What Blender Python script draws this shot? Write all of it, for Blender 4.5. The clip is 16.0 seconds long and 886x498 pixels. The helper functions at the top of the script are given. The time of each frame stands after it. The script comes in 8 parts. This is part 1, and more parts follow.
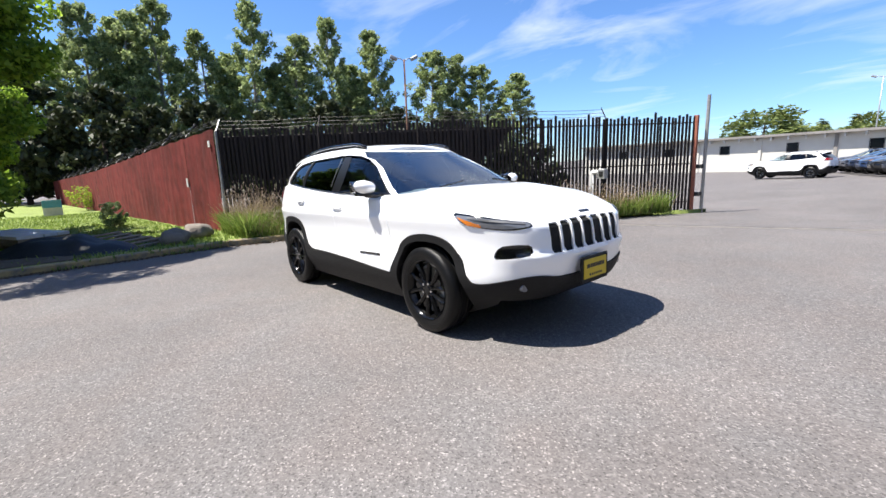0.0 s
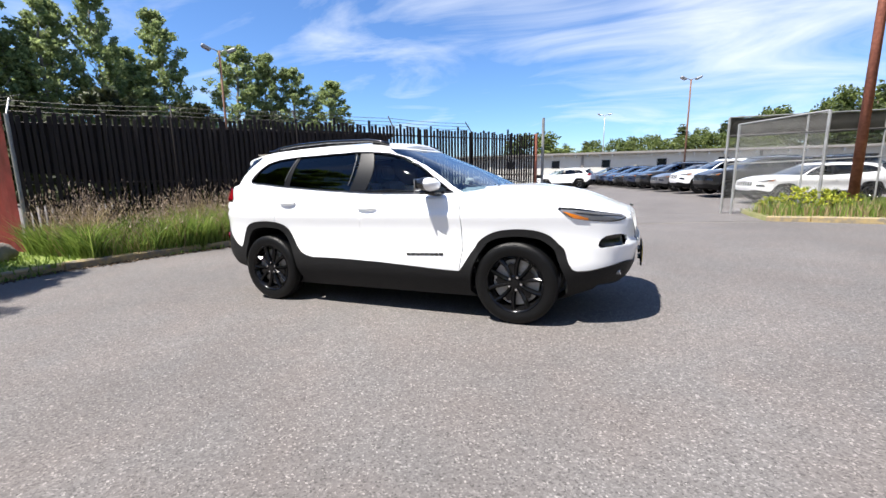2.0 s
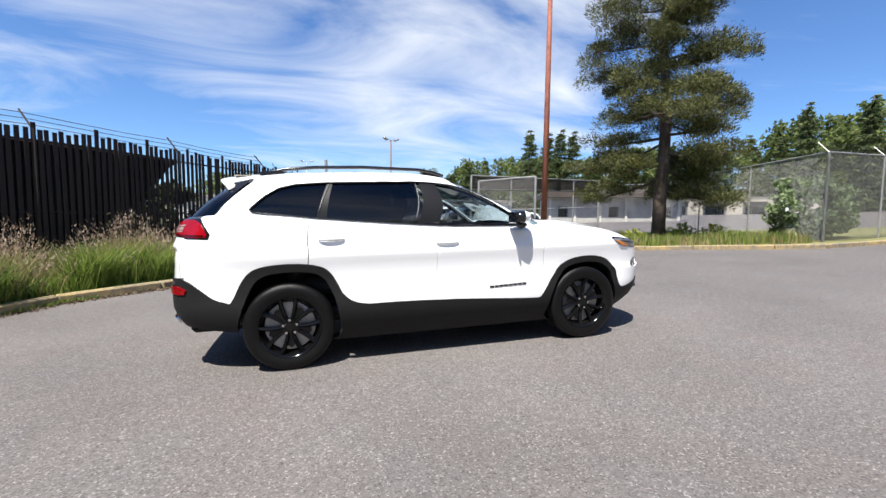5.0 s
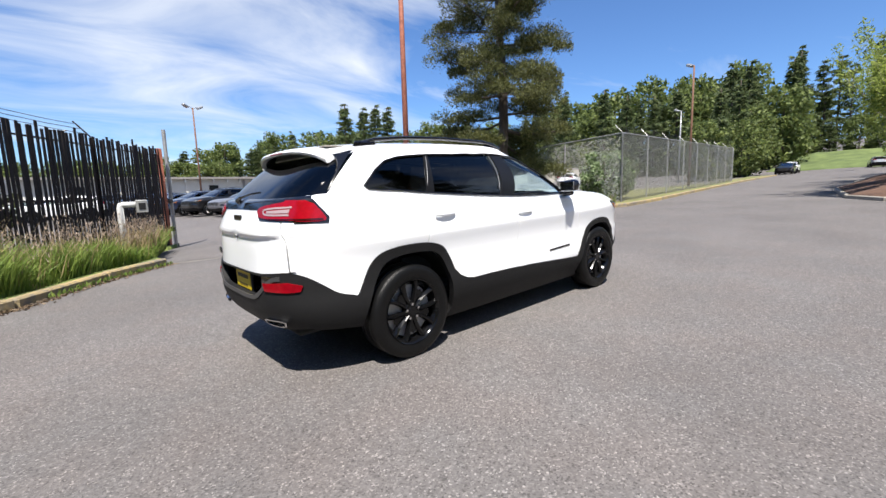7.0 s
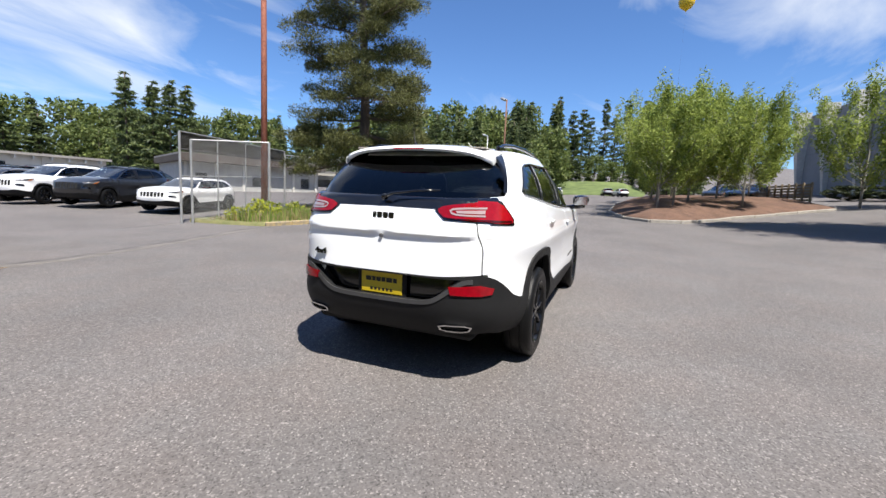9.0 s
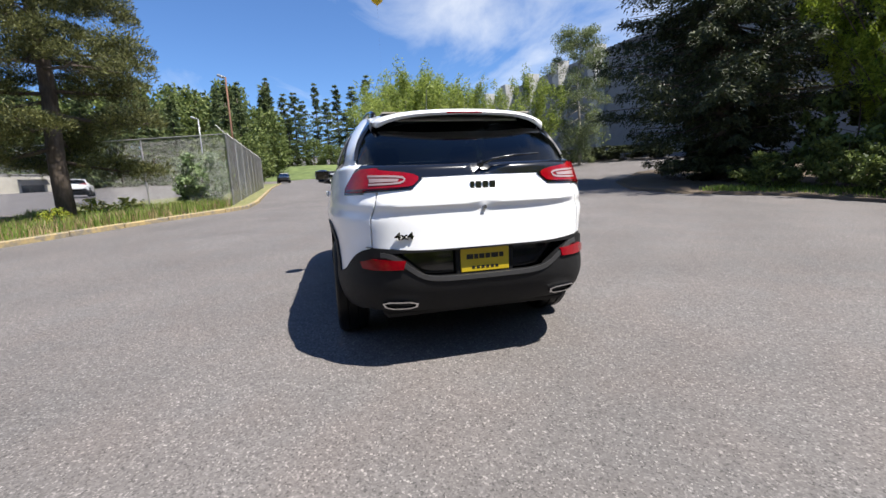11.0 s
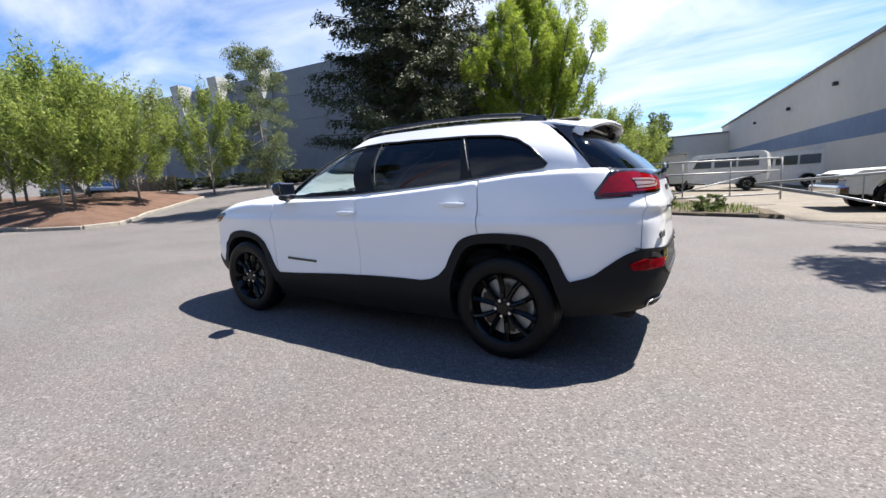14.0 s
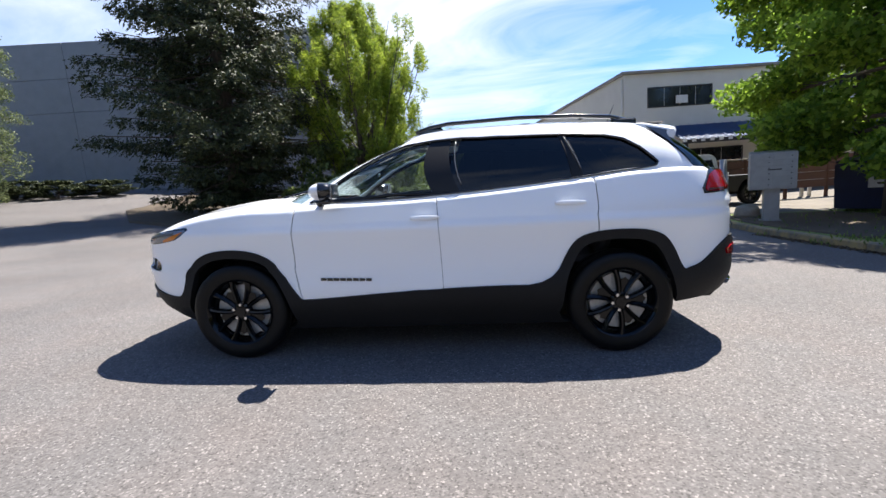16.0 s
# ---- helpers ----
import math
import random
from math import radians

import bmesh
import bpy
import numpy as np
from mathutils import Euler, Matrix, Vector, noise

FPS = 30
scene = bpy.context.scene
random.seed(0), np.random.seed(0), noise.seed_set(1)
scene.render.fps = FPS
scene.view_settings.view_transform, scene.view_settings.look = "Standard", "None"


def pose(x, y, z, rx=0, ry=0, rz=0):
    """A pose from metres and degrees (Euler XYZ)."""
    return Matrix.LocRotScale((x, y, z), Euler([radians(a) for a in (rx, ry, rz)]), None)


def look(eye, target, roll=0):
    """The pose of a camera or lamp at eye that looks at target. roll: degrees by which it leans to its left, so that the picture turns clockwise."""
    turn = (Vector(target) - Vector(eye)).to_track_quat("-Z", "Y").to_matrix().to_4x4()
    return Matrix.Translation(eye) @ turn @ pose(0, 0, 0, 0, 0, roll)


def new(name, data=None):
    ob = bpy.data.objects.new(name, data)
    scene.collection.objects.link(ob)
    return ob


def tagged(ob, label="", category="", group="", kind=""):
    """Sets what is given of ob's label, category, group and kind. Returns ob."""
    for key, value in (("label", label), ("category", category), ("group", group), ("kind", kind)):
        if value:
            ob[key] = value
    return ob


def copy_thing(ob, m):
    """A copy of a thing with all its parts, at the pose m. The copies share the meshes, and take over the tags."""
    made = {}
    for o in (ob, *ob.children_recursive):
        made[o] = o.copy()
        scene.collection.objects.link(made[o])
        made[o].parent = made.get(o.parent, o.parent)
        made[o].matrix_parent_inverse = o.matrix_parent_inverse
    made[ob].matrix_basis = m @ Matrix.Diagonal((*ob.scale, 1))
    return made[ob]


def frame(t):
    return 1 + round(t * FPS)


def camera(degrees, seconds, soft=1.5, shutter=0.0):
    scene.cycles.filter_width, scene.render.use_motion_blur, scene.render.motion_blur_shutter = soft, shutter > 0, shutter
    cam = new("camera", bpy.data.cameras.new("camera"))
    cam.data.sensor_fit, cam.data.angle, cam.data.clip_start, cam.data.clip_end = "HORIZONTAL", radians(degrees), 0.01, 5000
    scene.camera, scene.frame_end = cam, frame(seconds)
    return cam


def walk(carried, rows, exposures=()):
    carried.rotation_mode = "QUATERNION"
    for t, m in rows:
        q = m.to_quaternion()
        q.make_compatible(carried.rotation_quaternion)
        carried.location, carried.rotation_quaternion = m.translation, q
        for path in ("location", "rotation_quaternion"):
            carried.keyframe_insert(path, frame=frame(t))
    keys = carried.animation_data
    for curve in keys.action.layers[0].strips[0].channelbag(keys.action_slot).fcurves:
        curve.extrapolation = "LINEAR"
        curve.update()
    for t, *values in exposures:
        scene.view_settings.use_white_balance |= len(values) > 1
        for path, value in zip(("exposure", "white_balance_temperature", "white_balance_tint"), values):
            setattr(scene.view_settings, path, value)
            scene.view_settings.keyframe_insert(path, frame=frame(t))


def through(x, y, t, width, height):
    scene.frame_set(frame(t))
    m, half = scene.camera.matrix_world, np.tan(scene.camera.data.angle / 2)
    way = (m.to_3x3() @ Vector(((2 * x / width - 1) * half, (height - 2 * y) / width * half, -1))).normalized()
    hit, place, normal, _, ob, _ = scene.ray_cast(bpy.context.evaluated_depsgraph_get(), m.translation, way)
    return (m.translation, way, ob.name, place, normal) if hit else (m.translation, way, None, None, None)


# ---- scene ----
cam = camera(92.1, 16.0)
PATH = [
    (0, (3.995, -2.9, 1.329), (2.483, -1.643, 0.959), -2.1),
    (0.5, (3.643, -3.35, 1.304), (2.304, -1.917, 0.91), -0.3),
    (0.7, (3.455, -3.506, 1.308), (2.22, -1.974, 0.949), -0.8),
    (1, (3.197, -3.676, 1.304), (2.049, -2.084, 0.921), -1.4),
    (1.5, (2.738, -4.015, 1.288), (1.781, -2.293, 0.946), -0.7),
    (2, (2.212, -4.271, 1.285), (1.408, -2.473, 0.936), -0.8),
    (2.5, (1.678, -4.514, 1.264), (1.132, -2.619, 0.932), -0.2),
    (3, (1.098, -4.612, 1.261), (0.706, -2.669, 0.996), -0.8),
    (3.5, (0.54, -4.684, 1.255), (0.435, -2.7, 1.026), -1.3),
    (4, (-0.04, -4.645, 1.235), (0.081, -2.662, 1.005), -1.3),
    (4.2, (-0.258, -4.628, 1.208), (-0.029, -2.65, 1.014), -0.5),
    (6.3, (-2.555, -3.845, 1.186), (-1.475, -2.182, 0.926), -1.8),
    (6.5, (-2.757, -3.729, 1.192), (-1.577, -2.144, 0.884), -1.7),
    (7, (-3.227, -3.343, 1.181), (-1.91, -1.862, 0.911), -1.7),
    (7.5, (-3.71, -2.967, 1.18), (-2.208, -1.67, 0.929), -2.3),
    (8, (-4.118, -2.515, 1.168), (-2.484, -1.397, 0.885), -1.6),
    (8.2, (-4.266, -2.311, 1.171), (-2.591, -1.256, 0.89), -0.5),
    (10.3, (-4.938, 0.063, 1.093), (-2.956, 0.071, 0.821), -1.5),
    (10.5, (-4.861, 0.289, 1.067), (-2.889, 0.155, 0.763), -3.0),
    (11, (-4.692, 0.845, 1.054), (-2.771, 0.384, 0.744), -2.6),
    (11.5, (-4.489, 1.4, 1.076), (-2.652, 0.664, 0.785), -1.4),
    (12, (-4.191, 1.917, 1.073), (-2.446, 0.966, 0.853), -1.7),
    (12.5, (-3.847, 2.399, 1.087), (-2.236, 1.237, 0.853), -1.8),
    (13, (-3.416, 2.778, 1.094), (-1.998, 1.397, 0.811), -3.1),
    (13.5, (-2.971, 3.146, 1.119), (-1.726, 1.61, 0.817), -4.7),
    (14, (-2.488, 3.428, 1.131), (-1.448, 1.744, 0.842), -3.7),
    (14.5, (-1.986, 3.658, 1.118), (-1.194, 1.849, 0.805), -3.6),
    (15, (-1.445, 3.793, 1.147), (-0.898, 1.887, 0.888), -2.8),
    (15.5, (-0.898, 3.853, 1.164), (-0.527, 1.902, 0.927), -3.7),
    (16, (-0.374, 3.792, 1.174), (-0.23, 1.819, 0.883), -4.2),
]
walk(cam, [(t, look(eye, target, roll)) for t, eye, target, roll in PATH], ((0.0, 1.34), (2.0, 1.24), (4.0, 1.12), (7.0, 1.04), (11.0, 1.04), (13.0, 1.2), (14.5, 1.34), (16.0, 1.38)))

# ---- world, sun ----
SUN = Vector((-0.33, -0.4, 1.0)).normalized()          # towards the sun
world = bpy.data.worlds.new("sky")
scene.world = world
world.use_nodes = True
wn, wl = world.node_tree.nodes, world.node_tree.links
wn.clear()
w_out = wn.new("ShaderNodeOutputWorld")
w_bg = wn.new("ShaderNodeBackground")
w_sky = wn.new("ShaderNodeTexSky")
w_sky.sky_type, w_sky.sun_disc = "NISHITA", False
w_sky.sun_elevation = math.asin(SUN.z)
w_sky.sun_rotation = math.atan2(SUN.x, SUN.y)
w_sky.air_density, w_sky.dust_density, w_sky.ozone_density = 1.0, 0.0, 5.0
w_co = wn.new("ShaderNodeTexCoord")
w_nrm = wn.new("ShaderNodeVectorMath")
w_nrm.operation = "NORMALIZE"
wl.new(w_co.outputs["Generated"], w_nrm.inputs[0])
w_sep = wn.new("ShaderNodeSeparateXYZ")
wl.new(w_nrm.outputs[0], w_sep.inputs[0])


def w_math(op, a, b=0.0, c=None):
    """A sum of the sky's node tree; numbers or sockets."""
    m = wn.new("ShaderNodeMath")
    m.operation = op
    for i, v in enumerate((a, b) if c is None else (a, b, c)):
        if isinstance(v, (int, float)):
            m.inputs[i].default_value = v
        else:
            wl.new(v, m.inputs[i])
    return m.outputs[0]


# thin high cloud on a flat layer, drawn out by the wind, thickest low in the north and in the south
w_up = w_math("MAXIMUM", w_math("ADD", w_sep.outputs["Z"], 0.16), 0.05)
w_flat = wn.new("ShaderNodeCombineXYZ")
wl.new(w_math("DIVIDE", w_sep.outputs["X"], w_up), w_flat.inputs["X"])
wl.new(w_math("DIVIDE", w_sep.outputs["Y"], w_up), w_flat.inputs["Y"])
w_map = wn.new("ShaderNodeMapping")
w_map.inputs["Scale"].default_value = (0.75, 1.35, 1.0)
w_map.inputs["Rotation"].default_value = (0.0, 0.0, 0.55)
wl.new(w_flat.outputs[0], w_map.inputs["Vector"])
w_no = wn.new("ShaderNodeTexNoise")
w_no.inputs["Scale"].default_value, w_no.inputs["Detail"].default_value, w_no.inputs["Roughness"].default_value = 1.15, 9.0, 0.56
w_no.inputs["Distortion"].default_value = 0.9
wl.new(w_map.outputs[0], w_no.inputs["Vector"])
w_fac = w_math("ADD", w_no.outputs["Fac"], -0.1)
for az, el, wide, amount in ((74, 25, 0.16, 0.24), (-88, 28, 0.2, 0.27), (-60, 14, 0.12, 0.2), (114, 24, 0.06, 0.13), (-22, 30, 0.08, 0.17)):
    w_dot = wn.new("ShaderNodeVectorMath")
    w_dot.operation = "DOT_PRODUCT"
    wl.new(w_nrm.outputs[0], w_dot.inputs[0])
    w_dot.inputs[1].default_value = (math.cos(radians(az)) * math.cos(radians(el)), math.sin(radians(az)) * math.cos(radians(el)), math.sin(radians(el)))
    w_bump = w_math("MAXIMUM", w_math("SUBTRACT", w_dot.outputs["Value"], 1 - wide), 0.0)
    w_fac = w_math("MULTIPLY_ADD", w_bump, amount / wide, w_fac)
w_ra = wn.new("ShaderNodeValToRGB")
w_ra.color_ramp.elements[0].position, w_ra.color_ramp.elements[1].position = 0.44, 0.84
wl.new(w_fac, w_ra.inputs["Fac"])
w_mix = wn.new("ShaderNodeMix")
w_mix.data_type = "RGBA"
w_mix.inputs["B"].default_value = (7.2, 7.5, 7.9, 1)
wl.new(w_math("MULTIPLY", w_ra.outputs["Color"], 0.85), w_mix.inputs["Factor"])
w_tint = wn.new("ShaderNodeMix")
w_tint.data_type, w_tint.blend_type = "RGBA", "MULTIPLY"
w_tint.inputs["Factor"].default_value = 1.0
w_tint.inputs["B"].default_value = (0.74, 0.92, 1.16, 1)
wl.new(w_sky.outputs[0], w_tint.inputs["A"])
wl.new(w_tint.outputs["Result"], w_mix.inputs["A"])
wl.new(w_mix.outputs["Result"], w_bg.inputs["Color"])
w_bg.inputs["Strength"].default_value = 0.07
wl.new(w_bg.outputs[0], w_out.inputs["Surface"])
sun = new("sun", bpy.data.lights.new("sun", "SUN"))
sun.data.energy, sun.data.angle, sun.data.color = 5.0, radians(0.55), (1.0, 0.95, 0.88)
sun.matrix_world = look(SUN * 60, (0, 0, 0))


# ---- materials ----
def mat(name, base, rough=0.6, metal=0.0, var=0.12, scale=6.0, bump=0.0, bump_scale=60.0, spec=0.5, coat=0.0,
        tint=None, rand=0.0, island=0.0, stretch=(1, 1, 1), alpha=1.0, trans=0.0):
    """Principled surface: base colour varied by noise at two scales, with bump; rand: spread over objects; island: over loose pieces."""
    m = bpy.data.materials.new(name)
    m.use_nodes = True
    n, l = m.node_tree.nodes, m.node_tree.links
    b = n["Principled BSDF"]
    b.inputs["Roughness"].default_value, b.inputs["Metallic"].default_value = rough, metal
    b.inputs["Specular IOR Level"].default_value, b.inputs["Coat Weight"].default_value = spec, coat
    b.inputs["Coat Roughness"].default_value = 0.03
    co = n.new("ShaderNodeTexCoord")
    mp = n.new("ShaderNodeMapping")
    mp.inputs["Scale"].default_value = stretch
    l.new(co.outputs["Object"], mp.inputs["Vector"])
    fac = None
    tint = tint or tuple(c * 0.55 for c in base)
    big, small = n.new("ShaderNodeTexNoise"), n.new("ShaderNodeTexNoise")
    big.inputs["Scale"].default_value, small.inputs["Scale"].default_value = scale * 0.13, scale
    for t in (big, small):
        t.inputs["Detail"].default_value = 5.0
        l.new(mp.outputs[0], t.inputs["Vector"])
    add = n.new("ShaderNodeMath")
    add.operation = "ADD"
    l.new(big.outputs["Fac"], add.inputs[0])
    l.new(small.outputs["Fac"], add.inputs[1])
    last = add.outputs[0]
    for amount, make in ((rand, "ShaderNodeObjectInfo"), (island, "ShaderNodeNewGeometry")):
        if amount:
            src = n.new(make)
            mm = n.new("ShaderNodeMath")
            mm.operation = "MULTIPLY_ADD"
            l.new(src.outputs["Random" if make.endswith("Info") else "Random Per Island"], mm.inputs[0])
            mm.inputs[1].default_value = amount
            l.new(last, mm.inputs[2])
            last = mm.outputs[0]
    ramp = n.new("ShaderNodeMapRange")
    ramp.inputs["From Min"].default_value, ramp.inputs["From Max"].default_value = 0.7, 1.3 + rand + island
    ramp.inputs["To Min"].default_value, ramp.inputs["To Max"].default_value = 0.5 - var * 2, 0.5 + var * 2
    l.new(last, ramp.inputs["Value"])
    mix = n.new("ShaderNodeMix")
    mix.data_type = "RGBA"
    mix.inputs["A"].default_value, mix.inputs["B"].default_value = (*tint, 1), (*base, 1)
    l.new(ramp.outputs[0], mix.inputs["Factor"])
    l.new(mix.outputs["Result"], b.inputs["Base Color"])
    if bump:
        bt = n.new("ShaderNodeTexNoise")
        bt.inputs["Scale"].default_value, bt.inputs["Detail"].default_value = bump_scale, 4.0
        l.new(mp.outputs[0], bt.inputs["Vector"])
        bp = n.new("ShaderNodeBump")
        bp.inputs["Strength"].default_value, bp.inputs["Distance"].default_value = bump, 0.02
        l.new(bt.outputs["Fac"], bp.inputs["Height"])
        l.new(bp.outputs[0], b.inputs["Normal"])
    b.inputs["Transmission Weight"].default_value = trans
    b.inputs["Alpha"].default_value = alpha
    return m


def leaf_mat(name, dark, light, rough=0.55, through=0.35):
    """Foliage: each leaf its own shade, some light passing through it."""
    m = bpy.data.materials.new(name)
    m.use_nodes = True
    n, l = m.node_tree.nodes, m.node_tree.links
    b = n["Principled BSDF"]
    g = n.new("ShaderNodeNewGeometry")
    r = n.new("ShaderNodeValToRGB")
    r.color_ramp.elements[0].color, r.color_ramp.elements[1].color = (*dark, 1), (*light, 1)
    l.new(g.outputs["Random Per Island"], r.inputs["Fac"])
    l.new(r.outputs["Color"], b.inputs["Base Color"])
    b.inputs["Roughness"].default_value = rough
    b.inputs["Specular IOR Level"].default_value = 0.3
    tr = n.new("ShaderNodeBsdfTranslucent")
    l.new(r.outputs["Color"], tr.inputs["Color"])
    mx = n.new("ShaderNodeMixShader")
    mx.inputs[0].default_value = through
    l.new(b.outputs[0], mx.inputs[1])
    l.new(tr.outputs[0], mx.inputs[2])
    l.new(mx.outputs[0], n["Material Output"].inputs["Surface"])
    return m


def asphalt_mat(name, base, chip, scale=95.0):
    """Worn asphalt: pale and dark chips of stone in grey binder, broad stains and tyre polish."""
    m = bpy.data.materials.new(name)
    m.use_nodes = True
    n, l = m.node_tree.nodes, m.node_tree.links
    b = n["Principled BSDF"]
    co = n.new("ShaderNodeTexCoord")
    vo = n.new("ShaderNodeTexVoronoi")
    vo.inputs["Scale"].default_value = scale
    l.new(co.outputs["Object"], vo.inputs["Vector"])
    sep = n.new("ShaderNodeSeparateColor")
    l.new(vo.outputs["Color"], sep.inputs[0])
    ramp = n.new("ShaderNodeValToRGB")
    e = ramp.color_ramp.elements
    e[0].position, e[0].color = 0.0, (*[c * 0.5 for c in base], 1)
    e[1].position, e[1].color = 1.0, (*chip, 1)
    for at, k in ((0.06, 0.6), (0.14, 0.82), (0.5, 0.98), (0.86, 1.16), (0.95, 1.5)):
        e.new(at).color = (*[c * k for c in base], 1)
    l.new(sep.outputs[0], ramp.inputs["Fac"])
    coarse = n.new("ShaderNodeTexNoise")
    coarse.inputs["Scale"].default_value, coarse.inputs["Detail"].default_value = scale * 0.3, 3.0
    l.new(co.outputs["Object"], coarse.inputs["Vector"])
    cr = n.new("ShaderNodeMapRange")
    cr.inputs["From Min"].default_value, cr.inputs["From Max"].default_value = 0.3, 0.7
    cr.inputs["To Min"].default_value, cr.inputs["To Max"].default_value = 0.87, 1.13
    l.new(coarse.outputs["Fac"], cr.inputs["Value"])
    grain = n.new("ShaderNodeMix")
    grain.data_type, grain.blend_type = "RGBA", "MULTIPLY"
    grain.inputs["Factor"].default_value = 1.0
    l.new(ramp.outputs["Color"], grain.inputs["A"])
    l.new(cr.outputs[0], grain.inputs["B"])
    big = n.new("ShaderNodeTexNoise")
    big.inputs["Scale"].default_value, big.inputs["Detail"].default_value = 0.5, 6.0
    l.new(co.outputs["Object"], big.inputs["Vector"])
    mr = n.new("ShaderNodeMapRange")
    mr.inputs["From Min"].default_value, mr.inputs["From Max"].default_value = 0.3, 0.7
    mr.inputs["To Min"].default_value, mr.inputs["To Max"].default_value = 0.84, 1.1
    l.new(big.outputs["Fac"], mr.inputs["Value"])
    mul = n.new("ShaderNodeMix")
    mul.data_type, mul.blend_type = "RGBA", "MULTIPLY"
    mul.inputs["Factor"].default_value = 1.0
    l.new(grain.outputs["Result"], mul.inputs["A"])
    l.new(mr.outputs[0], mul.inputs["B"])
    warm = n.new("ShaderNodeTexNoise")
    warm.inputs["Scale"].default_value, warm.inputs["Detail"].default_value = 1.7, 4.0
    l.new(co.outputs["Object"], warm.inputs["Vector"])
    wr = n.new("ShaderNodeValToRGB")
    wr.color_ramp.elements[0].position, wr.color_ramp.elements[0].color = 0.35, (0.985, 1.0, 1.01, 1)
    wr.color_ramp.elements[1].position, wr.color_ramp.elements[1].color = 0.65, (1.025, 0.997, 0.985, 1)
    l.new(warm.outputs["Fac"], wr.inputs["Fac"])
    hue = n.new("ShaderNodeMix")
    hue.data_type, hue.blend_type = "RGBA", "MULTIPLY"
    hue.inputs["Factor"].default_value = 1.0
    l.new(mul.outputs["Result"], hue.inputs["A"])
    l.new(wr.outputs["Color"], hue.inputs["B"])
    l.new(hue.outputs["Result"], b.inputs["Base Color"])
    b.inputs["Roughness"].default_value = 0.82
    b.inputs["Specular IOR Level"].default_value = 0.35
    bp = n.new("ShaderNodeBump")
    bp.inputs["Strength"].default_value, bp.inputs["Distance"].default_value = 0.3, 0.004
    l.new(vo.outputs["Distance"], bp.inputs["Height"])
    l.new(bp.outputs[0], b.inputs["Normal"])
    return m


M_ASPHALT = asphalt_mat("asphalt", (0.122, 0.1125, 0.108), (0.27, 0.25, 0.235), 115.0)
M_SOIL = mat("soil", (0.12, 0.09, 0.06), 0.95, var=0.2, scale=9, bump=0.8, bump_scale=30)
M_TURF = mat("turf", (0.24, 0.3, 0.07), 0.95, var=0.22, scale=7, bump=0.9, bump_scale=60, tint=(0.12, 0.16, 0.04))
M_DRYTURF = mat("dry_turf", (0.22, 0.2, 0.085), 0.95, var=0.22, scale=5, bump=0.9, bump_scale=60, tint=(0.1, 0.12, 0.04))
M_BARK_MULCH = mat("bark_mulch", (0.14, 0.078, 0.052), 0.95, var=0.3, scale=14, bump=1.0, bump_scale=50)
M_KERB = mat("kerb_concrete", (0.36, 0.33, 0.28), 0.9, var=0.2, scale=12, bump=0.5, bump_scale=70)
M_KERB_YELLOW = mat("kerb_yellow", (0.38, 0.28, 0.12), 0.85, var=0.35, scale=10, bump=0.5, tint=(0.17, 0.15, 0.12))
M_CONCRETE = mat("apron_concrete", (0.34, 0.32, 0.29), 0.9, var=0.2, scale=5, bump=0.4, bump_scale=50)
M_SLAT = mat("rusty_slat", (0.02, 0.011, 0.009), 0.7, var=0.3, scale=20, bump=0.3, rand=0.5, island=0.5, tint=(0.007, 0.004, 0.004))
M_RUST = mat("rust_paint", (0.42, 0.15, 0.09), 0.75, var=0.3, scale=14, bump=0.4, tint=(0.22, 0.07, 0.045))
M_REDFENCE = mat("red_fence", (0.36, 0.068, 0.06), 0.8, var=0.3, scale=4, bump=0.3, bump_scale=30, tint=(0.17, 0.035, 0.03), stretch=(1, 1, 0.7))
M_RUST_DARK = mat("dark_rust", (0.2, 0.1, 0.06), 0.8, var=0.25, scale=14, bump=0.3)
M_GALV = mat("galvanised", (0.46, 0.46, 0.45), 0.5, metal=0.5, var=0.2, scale=30)
M_MESH = mat("woven_wire", (0.46, 0.46, 0.45), 0.6, metal=0.3, var=0.15, scale=30)
M_WIRE = mat("wire", (0.1, 0.095, 0.09), 0.6, metal=0.4, var=0.1)
M_TREAD = mat("dark_metal", (0.03, 0.03, 0.032), 0.5, metal=0.3, var=0.1)
M_WALL_PRECAST = mat("precast", (0.25, 0.26, 0.275), 0.9, var=0.12, scale=2.0, bump=0.2, bump_scale=20, tint=(0.18, 0.19, 0.205))
M_WALL_BLOCK = mat("block_wall", (0.5, 0.49, 0.46), 0.9, var=0.15, scale=2.0, bump=0.2, bump_scale=20)
M_WALL_FIN = mat("precast_fin", (0.62, 0.6, 0.55), 0.9, var=0.12, scale=3.0, bump=0.2)
M_WALL_WHITE = mat("white_wall", (0.62, 0.6, 0.55), 0.85, var=0.12, scale=1.5, bump=0.15, tint=(0.5, 0.48, 0.43))
M_SCREEN = mat("screening_strip", (0.13, 0.115, 0.09), 0.9, var=0.25, scale=3, bump=0.3, bump_scale=80)
M_BROWN = mat("brown_fascia", (0.08, 0.062, 0.05), 0.8, var=0.2, scale=5)
M_BLUE = mat("blue_stripe", (0.2, 0.28, 0.42), 0.8, var=0.12, scale=2)
M_AWNING = mat("blue_awning", (0.045, 0.12, 0.3), 0.45, var=0.15, scale=6)
M_ROOF = mat("roof_grey", (0.3, 0.28, 0.26), 0.85, var=0.15, scale=3)
M_BEIGE = mat("beige_wall", (0.5, 0.46, 0.38), 0.85, var=0.1, scale=2)
